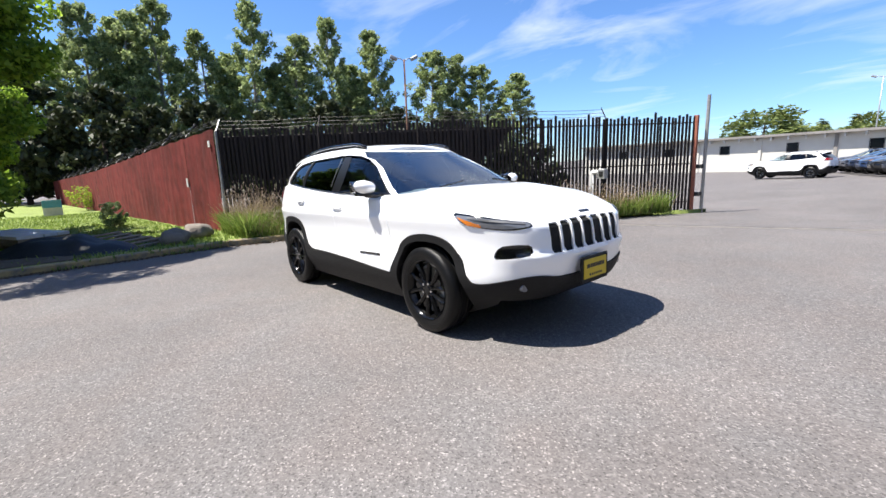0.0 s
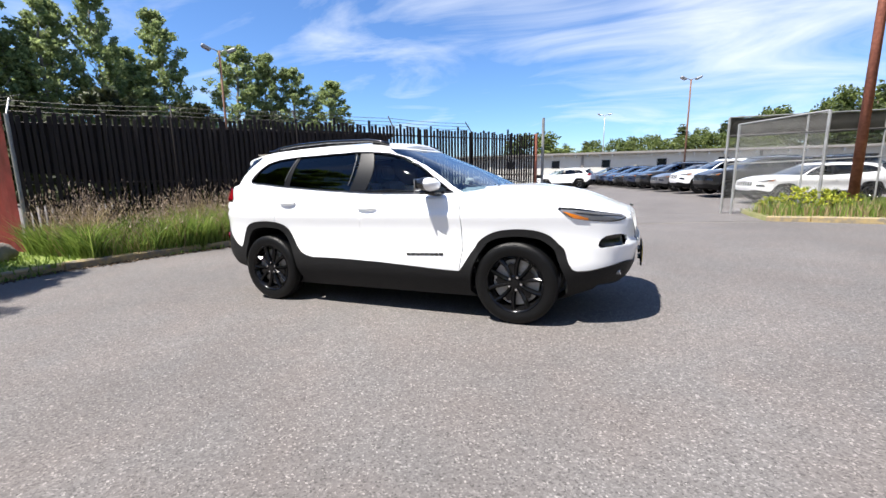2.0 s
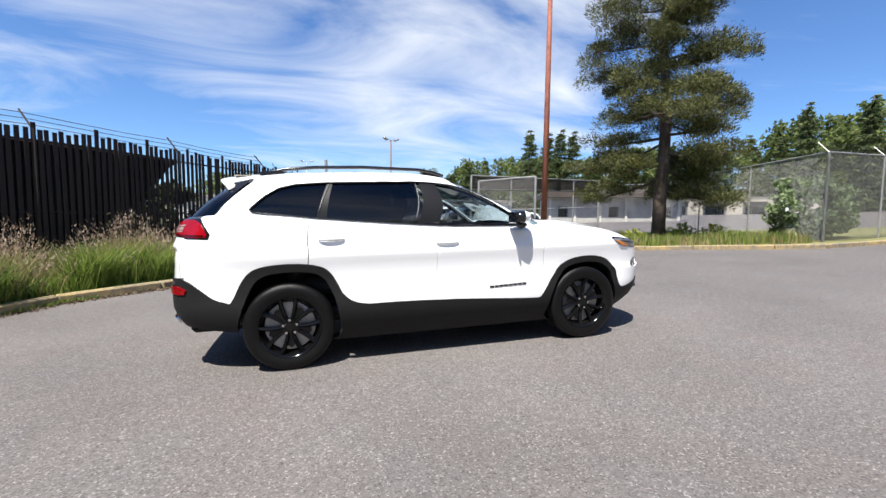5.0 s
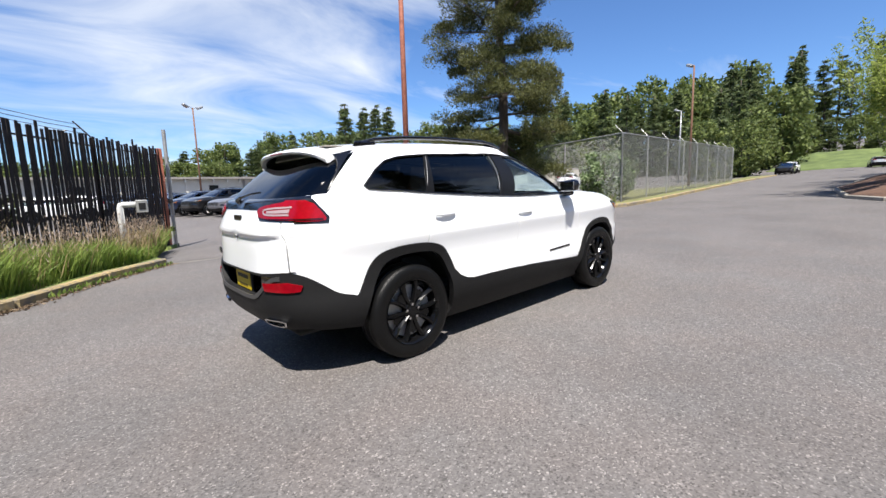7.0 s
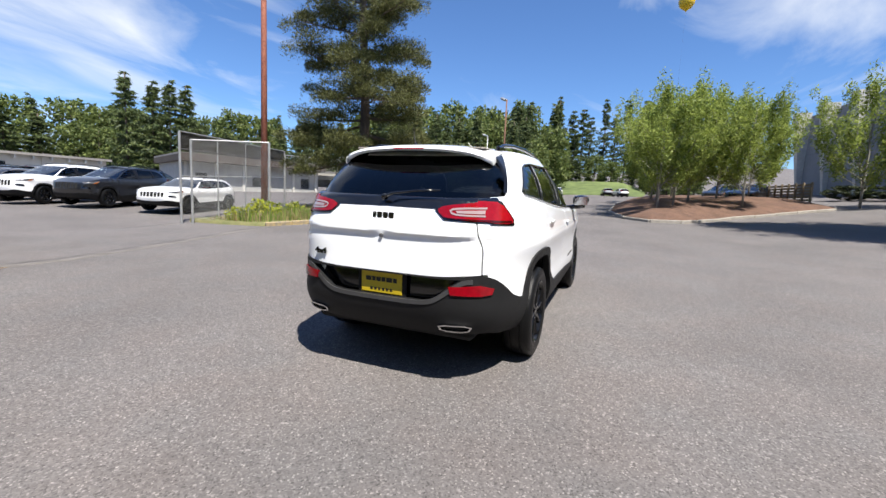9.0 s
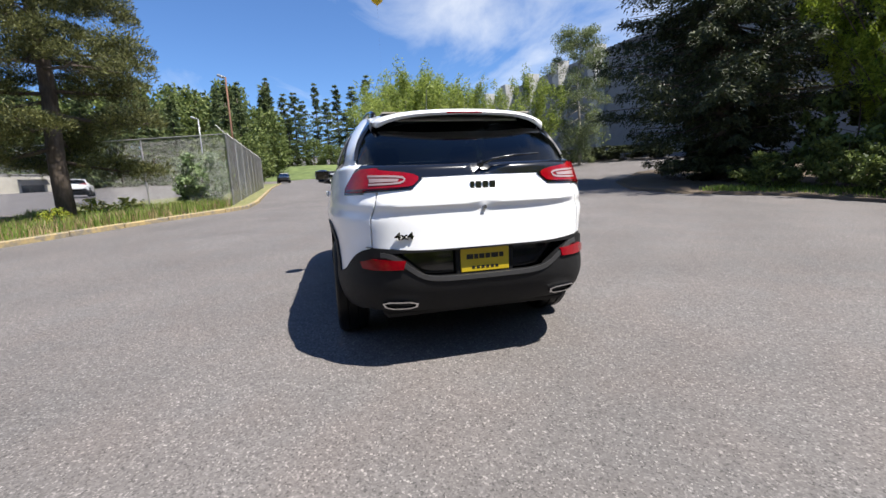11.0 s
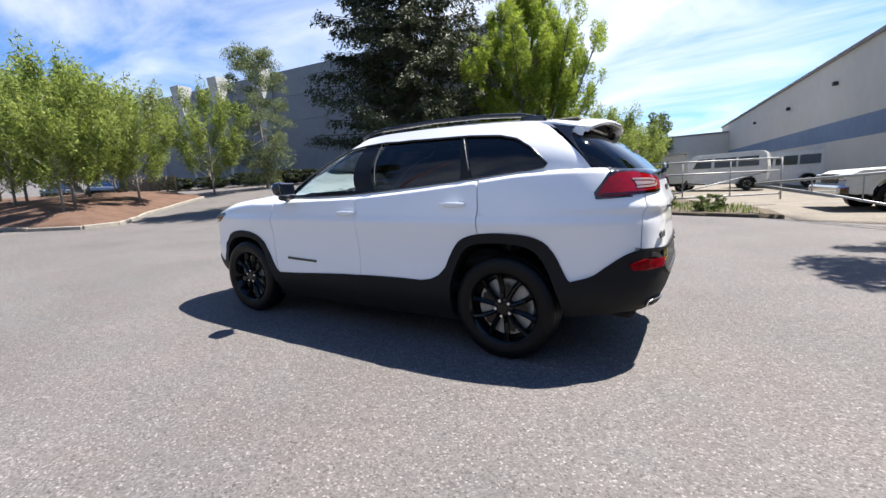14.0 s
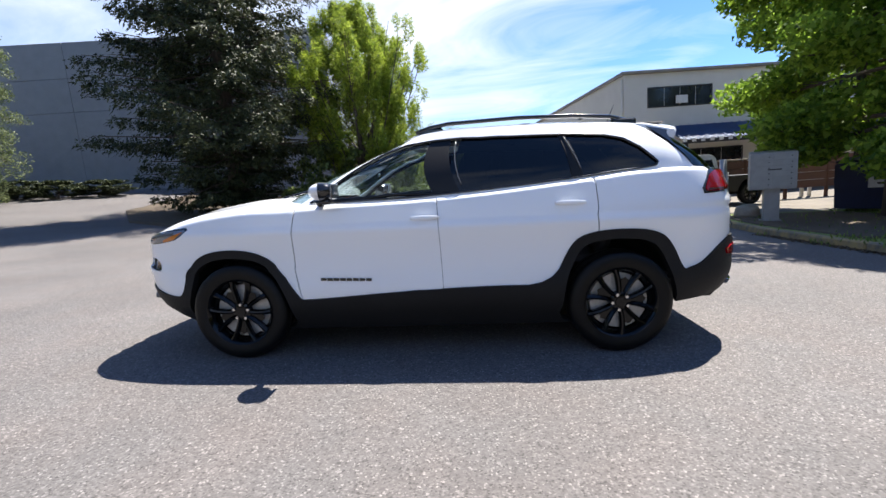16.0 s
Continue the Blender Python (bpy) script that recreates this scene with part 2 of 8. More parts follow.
M_DARKGLASS = mat("dark_glass", (0.02, 0.024, 0.028), 0.08, var=0.1, spec=0.6)
M_BARK = mat("bark", (0.13, 0.1, 0.08), 0.95, var=0.3, scale=18, bump=1.0, bump_scale=40, stretch=(1, 1, 0.3))
M_BARK_PALE = mat("bark_pale", (0.3, 0.28, 0.24), 0.95, var=0.3, scale=18, bump=0.8, bump_scale=40, stretch=(1, 1, 0.3))
M_WHITEPAINT = mat("white_paint", (0.75, 0.75, 0.73), 0.5, var=0.1, scale=10)
M_LAMP = mat("lamp_head", (0.4, 0.41, 0.42), 0.4, metal=0.5, var=0.1)
L_MAPLE = leaf_mat("maple_leaf", (0.08, 0.16, 0.018), (0.34, 0.48, 0.06), through=0.6)
L_GREEN = leaf_mat("bright_leaf", (0.13, 0.2, 0.022), (0.42, 0.5, 0.07), through=0.55)
L_POPLAR = leaf_mat("poplar_leaf", (0.12, 0.165, 0.065), (0.4, 0.47, 0.2), through=0.5)
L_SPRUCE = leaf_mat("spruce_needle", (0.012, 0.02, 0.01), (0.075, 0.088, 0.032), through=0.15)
L_PINE = leaf_mat("pine_needle", (0.03, 0.042, 0.016), (0.17, 0.17, 0.055), through=0.25)
L_FOREST = leaf_mat("forest_leaf", (0.06, 0.09, 0.026), (0.2, 0.24, 0.07), through=0.4)
L_FIR = leaf_mat("fir_needle", (0.04, 0.062, 0.026), (0.15, 0.185, 0.065), through=0.3)
L_SHRUB = leaf_mat("shrub_leaf", (0.035, 0.058, 0.015), (0.16, 0.2, 0.05), through=0.3)
L_BED = leaf_mat("bed_leaf", (0.1, 0.15, 0.03), (0.38, 0.44, 0.1), through=0.5)
L_BIRCH = leaf_mat("birch_leaf", (0.062, 0.088, 0.038), (0.25, 0.29, 0.13), through=0.4)
L_GRASS = leaf_mat("grass_blade", (0.08, 0.145, 0.025), (0.29, 0.37, 0.085), through=0.45)
L_STRAW = leaf_mat("straw_blade", (0.2, 0.15, 0.07), (0.42, 0.33, 0.18), through=0.3)


# ---- building blocks ----
def mesh_of(bm, name, smooth=False):
    me = bpy.data.meshes.new(name)
    bm.to_mesh(me)
    bm.free()
    if smooth:
        me.polygons.foreach_set("use_smooth", [True] * len(me.polygons))
    return me


def part(name, bm, material, parent=None, label="", smooth=False):
    """Links a bmesh as one mesh object, under a thing or a part."""
    me = mesh_of(bm, name, smooth) if isinstance(bm, bmesh.types.BMesh) else bm
    if material and not me.materials:
        me.materials.append(material)
    ob = new(name, me)
    ob.parent = parent
    return tagged(ob, label) if label else ob


def empty(name, at=(0, 0, 0), rz=0.0):
    ob = new(name)
    ob.matrix_basis = pose(*at, 0, 0, rz)
    ob.empty_display_size = 0.2
    return ob


def box(bm, lo, hi, bevel=0.0, m=None):
    """An axis-aligned box from corner to corner, bevelled, moved by m."""
    vs = [bm.verts.new((x, y, z)) for x in (lo[0], hi[0]) for y in (lo[1], hi[1]) for z in (lo[2], hi[2])]
    fs = [bm.faces.new([vs[i] for i in q]) for q in ((0, 1, 3, 2), (4, 6, 7, 5), (0, 4, 5, 1), (2, 3, 7, 6), (0, 2, 6, 4), (1, 5, 7, 3))]
    if bevel:
        es = list({e for f in fs for e in f.edges})
        out = bmesh.ops.bevel(bm, geom=es, offset=bevel, segments=1, profile=0.5, affect="EDGES")
        vs = list({v for f in out["faces"] for v in f.verts} | {v for v in vs if v.is_valid})
    if m is not None:
        bmesh.ops.transform(bm, matrix=m, verts=[v for v in vs if v.is_valid])
    return bm


def tube(bm, points, radius, sides=8, end=None, cap=True):
    """A tapering tube through points."""
    pts = [Vector(p) for p in points]
    r1 = radius if end is None else end
    rings = []
    for i, p in enumerate(pts):
        d = (pts[min(i + 1, len(pts) - 1)] - pts[max(i - 1, 0)]).normalized()
        u = d.orthogonal().normalized() if abs(d.z) > 0.95 else Vector((0, 0, 1)).cross(d).normalized()
        v = d.cross(u)
        r = radius + (r1 - radius) * i / max(1, len(pts) - 1)
        rings.append([bm.verts.new(p + r * (math.cos(a) * u + math.sin(a) * v)) for a in (2 * math.pi * k / sides for k in range(sides))])
    for a, b in zip(rings, rings[1:]):
        for k in range(sides):
            bm.faces.new((a[k], a[(k + 1) % sides], b[(k + 1) % sides], b[k]))
    if cap:
        bm.faces.new(rings[0][::-1])
        bm.faces.new(rings[-1])
    return bm


def knots_line(*pairs):
    xs, ys = [p[0] for p in pairs], [p[1] for p in pairs]
    return lambda u: float(np.interp(u, xs, ys))


def clamp(v, lo=0.0, hi=1.0):
    return max(lo, min(hi, v))


def ground_z(x, y):
    """Height of the lot: it climbs along the road and up the drive, and dips at the gate."""
    z = -0.015 + 0.027 * clamp(x, -12, 400)
    z += 0.005 * max(0.0, x - 3)
    z -= 0.2 * clamp((y - 5) / 6) * (1 - clamp((y - 13) / 6))
    z += 0.085 * clamp(-y - 5, 0, 40) * clamp((x - 2) / 20)
    d = math.hypot(x - 20, y - 30)
    hill = clamp((d - 70) / 120) * clamp((x * 0.75 + y * 0.65 - 60) / 60)
    return z + 9.0 * hill


# ---- ground ----
def ground_sheet():
    fine = [-60 + 1.5 * i for i in range(121)]
    coarse = [60, 80, 105, 140, 190, 260, 380, 560, 900]
    xs = sorted({-60.0 - c for c in coarse} | set(fine) | {120.0 + c - 60 + 15 for c in coarse})
    ys = sorted({-60.0 - c for c in coarse} | set(fine) | {120.0 + c - 60 + 15 for c in coarse})
    bm = bmesh.new()
    grid = [[bm.verts.new((x, y, ground_z(x, y))) for y in ys] for x in xs]
    for a, b in zip(grid, grid[1:]):
        for k in range(len(ys) - 1):
            bm.faces.new((a[k], b[k], b[k + 1], a[k + 1]))
    return tagged(part("ground", bm, M_ASPHALT, smooth=True), "worn grey asphalt lot with pale stone chips", "ground", kind="structure")


ground_sheet()


def along(points, step):
    """Points every step or so along a polyline."""
    out = []
    for a, b in zip(points, points[1:]):
        a, b = Vector(a), Vector(b)
        k = max(1, round((b - a).length / step))
        out += [a + (b - a) * i / k for i in range(k)]
    return out + [Vector(points[-1])]


def area_sheet(name, outline, lift, material, label, category, step=0.5, rough=0.03, mound=None):
    """A patch of ground laid over the lot: filled outline, following its height, with an edge that goes down into it."""
    from mathutils import geometry
    ring = along([(*p, 0) for p in outline + outline[:1]], step)[:-1]
    n = len(ring)
    poly = [Vector((p.x, p.y)) for p in ring]
    xs, ys = [p.x for p in poly], [p.y for p in poly]
    inner = []
    x = min(xs)
    while x < max(xs):
        y = min(ys)
        while y < max(ys):
            q = Vector((x + random.uniform(-0.1, 0.1) * step, y + random.uniform(-0.1, 0.1) * step))
            inside = False
            for a, b in zip(poly, poly[1:] + poly[:1]):
                if (a.y > q.y) != (b.y > q.y) and q.x < (b.x - a.x) * (q.y - a.y) / (b.y - a.y) + a.x:
                    inside = not inside
            if inside:
                inner.append(q)
            y += step
        x += step
    vs, _, fs, *_ = geometry.delaunay_2d_cdt(poly + inner, [(i, (i + 1) % n) for i in range(n)], [], 1, 1e-5)
    bm = bmesh.new()
    bv = []
    for v in vs:
        z = ground_z(v.x, v.y) + lift + rough * noise.noise((v.x * 0.9, v.y * 0.9, 3.1))
        if mound:
            z += mound(v.x, v.y)
        bv.append(bm.verts.new((v.x, v.y, z)))
    for f in fs:
        bm.faces.new([bv[i] for i in f])
    bmesh.ops.recalc_face_normals(bm, faces=bm.faces)
    if sum(f.normal.z for f in bm.faces) < 0:
        bmesh.ops.reverse_faces(bm, faces=bm.faces)
    edge = [e for e in bm.edges if e.is_boundary]
    ext = bmesh.ops.extrude_edge_only(bm, edges=edge)
    for v in ext["geom"]:
        if isinstance(v, bmesh.types.BMVert):
            v.co.z -= lift + 0.2 + (mound(v.co.x, v.co.y) if mound else 0)
    return tagged(part(name, bm, material, smooth=True), label, category, kind="structure")


def kerb(name, points, material, label, height=0.13, width=0.15):
    """A row of kerb stones along a polyline."""
    ob = empty(name)
    pts = along([(*p, 0) for p in points], 1.6)
    for a, b in zip(pts, pts[1:]):
        d = b - a
        if d.length < 0.2:
            continue
        ang = math.degrees(math.atan2(d.y, d.x))
        bm = bmesh.new()
        box(bm, (0.006, -width / 2, -0.25), (d.length - 0.006, width / 2, height + random.uniform(-0.008, 0.008)), 0.022)
        za, zb = ground_z(a.x, a.y), ground_z(b.x, b.y)
        m = pose(a.x, a.y, za, 0, 0, ang) @ pose(0, 0, 0, 0, -math.degrees(math.atan2(zb - za, d.length)), 0)
        bmesh.ops.transform(bm, matrix=m, verts=bm.verts)
        part("kerbstone", bm, material, ob)
    return tagged(ob, label, "kerb", kind="structure")


# verge by the slatted fence, its kerb running round to the yard's driveway
KERB_W = [(-9.5, -7.9), (-6.4, -7.6), (-6.1, -6.6), (-5.9, -4.5), (-6.0, -2.6), (-6.2, -0.6), (-5.7, 1.5), (-4.85, 3.15), (-3.8, 4.1), (-2.8, 5.5), (-1.8, 6.6)]
area_sheet("verge", KERB_W + [(-1.9, 9.0), (-0.7, 11.2), (-8.6, 0.3), (-40, -4.5), (-40, -8.2)], 0.11, M_TURF, "rough grass verge behind a low kerb", "verge", 0.45)
# dark soil patch laid in for the maple's shade on grass and dry dirt
area_sheet("verge", [(-9.3, -7.5), (-6.6, -7.3), (-6.33, -6.4), (-6.14, -4.5), (-6.24, -3.0), (-7.2, -2.9), (-8.4, -4.2), (-9.6, -5.6)], 0.128, M_SOIL, "bare soil under the maple, dark in place of its shade on the grass", "verge", 0.3, 0.02)
kerb("kerb", KERB_W[1:], M_KERB_YELLOW, "weathered concrete kerb, moss along its foot")
# verge with the pine, yellow-edged kerb
KERB_N = [(5.2, 8.5), (6.0, 8.2), (7.6, 7.3), (9.9, 5.9), (11.6, 4.7), (12.9, 4.2), (16, 4.35), (24, 5.2), (39, 6.8), (60, 8.4)]
area_sheet("verge", KERB_N + [(60, 11), (39, 9), (22, 14), (5.3, 11.9)], 0.11, M_DRYTURF, "dry grass verge under the pine", "verge", 0.6)
kerb("kerb", KERB_N, M_KERB_YELLOW, "kerb with worn yellow paint")
# planted island
M_FARTURF = mat("far_turf", (0.13, 0.17, 0.05), 0.95, var=0.3, scale=0.6, bump=0.6, bump_scale=8, tint=(0.06, 0.085, 0.025))
area_sheet("lawn", [(90, -5), (90, 15.5), (100, 16), (111, 16), (111, -6), (100, -6)], 0.05, M_FARTURF, "green grass slope closing the far end of the road", "lawn", 1.5, 0.3,
           lambda x, y: 2.3 * clamp((x - 90) / 18) * clamp(min(y + 7, 18 - y) / 6.0))
ISLAND = [(15.6, -2.6), (17.0, -1.6), (22, -0.8), (34, -0.9), (60, -2.5), (60, -7.0), (36, -11.5), (26.0, -12.5), (24.6, -12.0), (19.5, -6.3), (16.0, -3.8)]


def island_mound(x, y):
    d = min((Vector((x, y)) - (Vector(a) + (Vector(b) - Vector(a)) * clamp((Vector((x, y)) - Vector(a)).dot(Vector(b) - Vector(a)) / (Vector(b) - Vector(a)).length_squared))).length
            for a, b in zip(ISLAND, ISLAND[1:] + ISLAND[:1]))
    return 0.75 * clamp(d / 3.0) ** 0.8


area_sheet("planting_bed", ISLAND, 0.1, M_BARK_MULCH, "raised planting bed of red-brown bark mulch", "planting bed", 0.7, 0.08, island_mound)
kerb("kerb", ISLAND[:5], M_KERB, "pale kerb round the planting bed")
kerb("kerb", ISLAND[6:] + ISLAND[:1], M_KERB, "pale kerb round the planting bed")
# planted strip towards the yard
STRIP = [(-4.1, -9.2), (-2.1, -9.9), (0, -10.9), (2.2, -11.9), (5, -11.6), (7.2, -10.2), (9.5, -10.0), (12.5, -11.5), (15.5, -15), (18, -24), (4, -24), (-1.5, -17), (-3.8, -12.0)]
area_sheet("verge", STRIP, 0.08, M_SOIL, "overgrown planting strip of shrubs and grass", "verge", 0.5, 0.05)

# ---- fences ----
FENCE_A, FENCE_B = Vector((-8.66, 0.02, 0)), Vector((-1.0, 10.8, 0))


def slat_fence():
    """Chain-link fence threaded with upright rusty slats of uneven height."""
    ob = tagged(empty("slat_fence"), "tall fence of rusty dark brown upright slats", "fence")
    d = FENCE_B - FENCE_A
    n = 124
    ang = math.degrees(math.atan2(d.y, d.x))
    kinds = []
    for k in range(6):
        bm = bmesh.new()
        box(bm, (-0.036, -0.008, 0), (0.036, 0.008, 2.66 + 0.014 * k), 0.003)
        kinds.append(mesh_of(bm, "slat"))
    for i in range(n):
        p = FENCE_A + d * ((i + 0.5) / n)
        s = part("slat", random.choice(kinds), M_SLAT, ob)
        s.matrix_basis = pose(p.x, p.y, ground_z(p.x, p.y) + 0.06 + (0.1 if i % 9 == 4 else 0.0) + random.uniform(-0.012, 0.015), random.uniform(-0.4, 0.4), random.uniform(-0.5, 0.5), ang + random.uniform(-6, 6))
    posts = 6
    for i in range(posts):
        p = FENCE_A + d * (i / (posts - 1) if i < posts - 1 else 0.8)
        bm = bmesh.new()
        z = ground_z(p.x, p.y)
        side = Vector((-d.y, d.x, 0)).normalized()
        tube(bm, [(p.x, p.y, z - 0.2), (p.x, p.y, z + 2.75)], 0.035, 8)
        q = p + side * 0.06
        tube(bm, [(p.x, p.y, z + 2.72), (q.x + side.x * 0.28, q.y + side.y * 0.28, z + 3.08)], 0.016, 6)
        part("post", bm, M_SLAT if i else M_GALV, ob)
    # dark sheet standing in for tree shade behind the upper part, its hem uneven
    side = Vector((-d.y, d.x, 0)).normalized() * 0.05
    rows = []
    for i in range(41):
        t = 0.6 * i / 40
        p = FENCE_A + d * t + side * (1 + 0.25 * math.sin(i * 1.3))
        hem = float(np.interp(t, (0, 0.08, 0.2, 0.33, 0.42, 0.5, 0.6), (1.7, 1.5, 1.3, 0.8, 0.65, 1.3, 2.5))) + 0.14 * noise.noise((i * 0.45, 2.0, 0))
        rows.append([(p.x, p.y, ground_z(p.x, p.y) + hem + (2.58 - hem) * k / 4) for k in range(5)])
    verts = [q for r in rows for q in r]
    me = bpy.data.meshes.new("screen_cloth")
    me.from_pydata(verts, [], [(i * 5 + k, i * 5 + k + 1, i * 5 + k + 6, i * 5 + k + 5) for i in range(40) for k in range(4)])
    part("screen_cloth", me, mat("screen_cloth", (0.016, 0.011, 0.01), 0.9, var=0.2, scale=8), ob, "dark sheet behind the slats, standing in for tree shade")
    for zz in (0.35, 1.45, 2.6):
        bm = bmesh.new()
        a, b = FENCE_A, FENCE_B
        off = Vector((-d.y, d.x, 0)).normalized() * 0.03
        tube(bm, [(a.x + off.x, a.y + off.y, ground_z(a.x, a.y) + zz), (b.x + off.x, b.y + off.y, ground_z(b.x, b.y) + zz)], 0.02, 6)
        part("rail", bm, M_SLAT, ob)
    for k in range(3):
        bm = bmesh.new()
        side = Vector((-d.y, d.x, 0)).normalized() * (0.1 + 0.11 * k)
        pts = []
        for i in range(13):
            p = FENCE_A + d * (0.8 * i / 12) + side
            pts.append((p.x, p.y, ground_z(p.x, p.y) + 2.82 + 0.11 * k - 0.03 * math.sin(math.pi * (i % 3) / 3)))
        tube(bm, pts, 0.006, 4)
        part("barbed_wire", bm, M_WIRE, ob)
    return ob


slat_fence()


def gate_post():
    ob = tagged(empty("gate_post"), "rusted red steel post at the end of the slatted fence", "gate post")
    p = FENCE_B
    z = ground_z(p.x, p.y)
    bm = bmesh.new()
    box(bm, (p.x - 0.06, p.y - 0.02, z - 0.2), (p.x + 0.06, p.y + 0.1, z + 2.8), 0.008)
    part("post", bm, M_RUST, ob)
    bm = bmesh.new()
    tube(bm, [(p.x + 0.2, p.y + 0.3, z - 0.2), (p.x + 0.2, p.y + 0.3, z + 3.35)], 0.05, 8)
    part("upright", bm, M_GALV, ob)
    for zz in (0.5, 1.3):
        bm = bmesh.new()
        box(bm, (p.x + 0.05, p.y + 0.08, z + zz), (p.x + 0.2, p.y + 0.3, z + zz + 0.12), 0.01)
        part("roller", bm, M_TREAD, ob)


gate_post()


def red_fence():
    ob = tagged(empty("red_fence"), "faded red sheet fence with leaf-shadow stains", "fence")
    a, b = Vector((-8.72, -0.03, 0)), Vector((-40, -4.4, 0))
    d = b - a
    n = 14
    ang = math.degrees(math.atan2(d.y, d.x))
    crest = knots_line((0.0, 2.56), (4.5, 2.38), (8.0, 2.2), (15.4, 1.84), (28.6, 1.47), (31.6, 1.42))
    for i in range(n):
        p = a + d * (i / n)
        g = ground_z(p.x, p.y)
        bm = bmesh.new()
        w = d.length / n
        nx = 12
        rows = []
        for k in range(nx + 1):
            wob = 0.012 * math.sin(k * 2.1 + i) + 0.015 * math.sin(0.7 * k + 2 * i)
            rows.append((bm.verts.new((w * k / nx, wob, 0.05)), bm.verts.new((w * k / nx, wob * 0.5, float(crest(w * (i + k / nx))) - g + 0.015 * math.sin(k + i)))))
        for r, s in zip(rows, rows[1:]):
            bm.faces.new((r[0], s[0], s[1], r[1]))
        bmesh.ops.solidify(bm, geom=list(bm.faces), thickness=0.01)
        bmesh.ops.transform(bm, matrix=pose(p.x, p.y, ground_z(p.x, p.y), 0, 0, ang), verts=bm.verts)
        part("panel", bm, M_REDFENCE, ob)
        if i:
            bm = bmesh.new()
            z = float(crest(w * i)) - 2.5
            q = Vector((d.y, -d.x, 0)).normalized()
            if q.y < 0:
                q = -q
            tube(bm, [(p.x + q.x * 0.06, p.y + q.y * 0.06, g - 0.2), (p.x + q.x * 0.06, p.y + q.y * 0.06, z + 2.55), (p.x + q.x * 0.4 - 0.1, p.y + q.y * 0.4, z + 2.95)], 0.03, 6)
            part("post", bm, M_WIRE, ob)
    for k in range(3):
        bm = bmesh.new()
        tube(bm, [(a.x + d.x * i / 20, a.y + d.y * i / 20 + 0.12 + 0.11 * k, float(crest(d.length * i / 20)) + 0.13 + 0.1 * k) for i in range(21)], 0.006, 4)
        part("barbed_wire", bm, M_WIRE, ob)


red_fence()


def fence_tag(s, z, w, h, label):
    """A small plate screwed to the red fence, s metres from its corner."""
    u = Vector((-31.28, -4.37, 0)).normalized()
    bm = bmesh.new()
    box(bm, (-w / 2, -0.006, -h / 2), (w / 2, 0.006, h / 2), 0.003)
    ob = part("fence_tag", bm, M_WHITEPAINT)
    p = Vector((-8.72, -0.03, 0)) + u * s
    ob.matrix_basis = pose(p.x - 0.03 * u.y, p.y - 0.05, ground_z(p.x, p.y) + z, 0, 0, math.degrees(math.atan2(u.y, u.x)))
    tagged(ob, label, "sign")


fence_tag(0.25, 2.45, 0.14, 0.16, "small white plate high on the red fence")
fence_tag(2.3, 1.5, 0.12, 0.26, "white tag on the faded red fence")


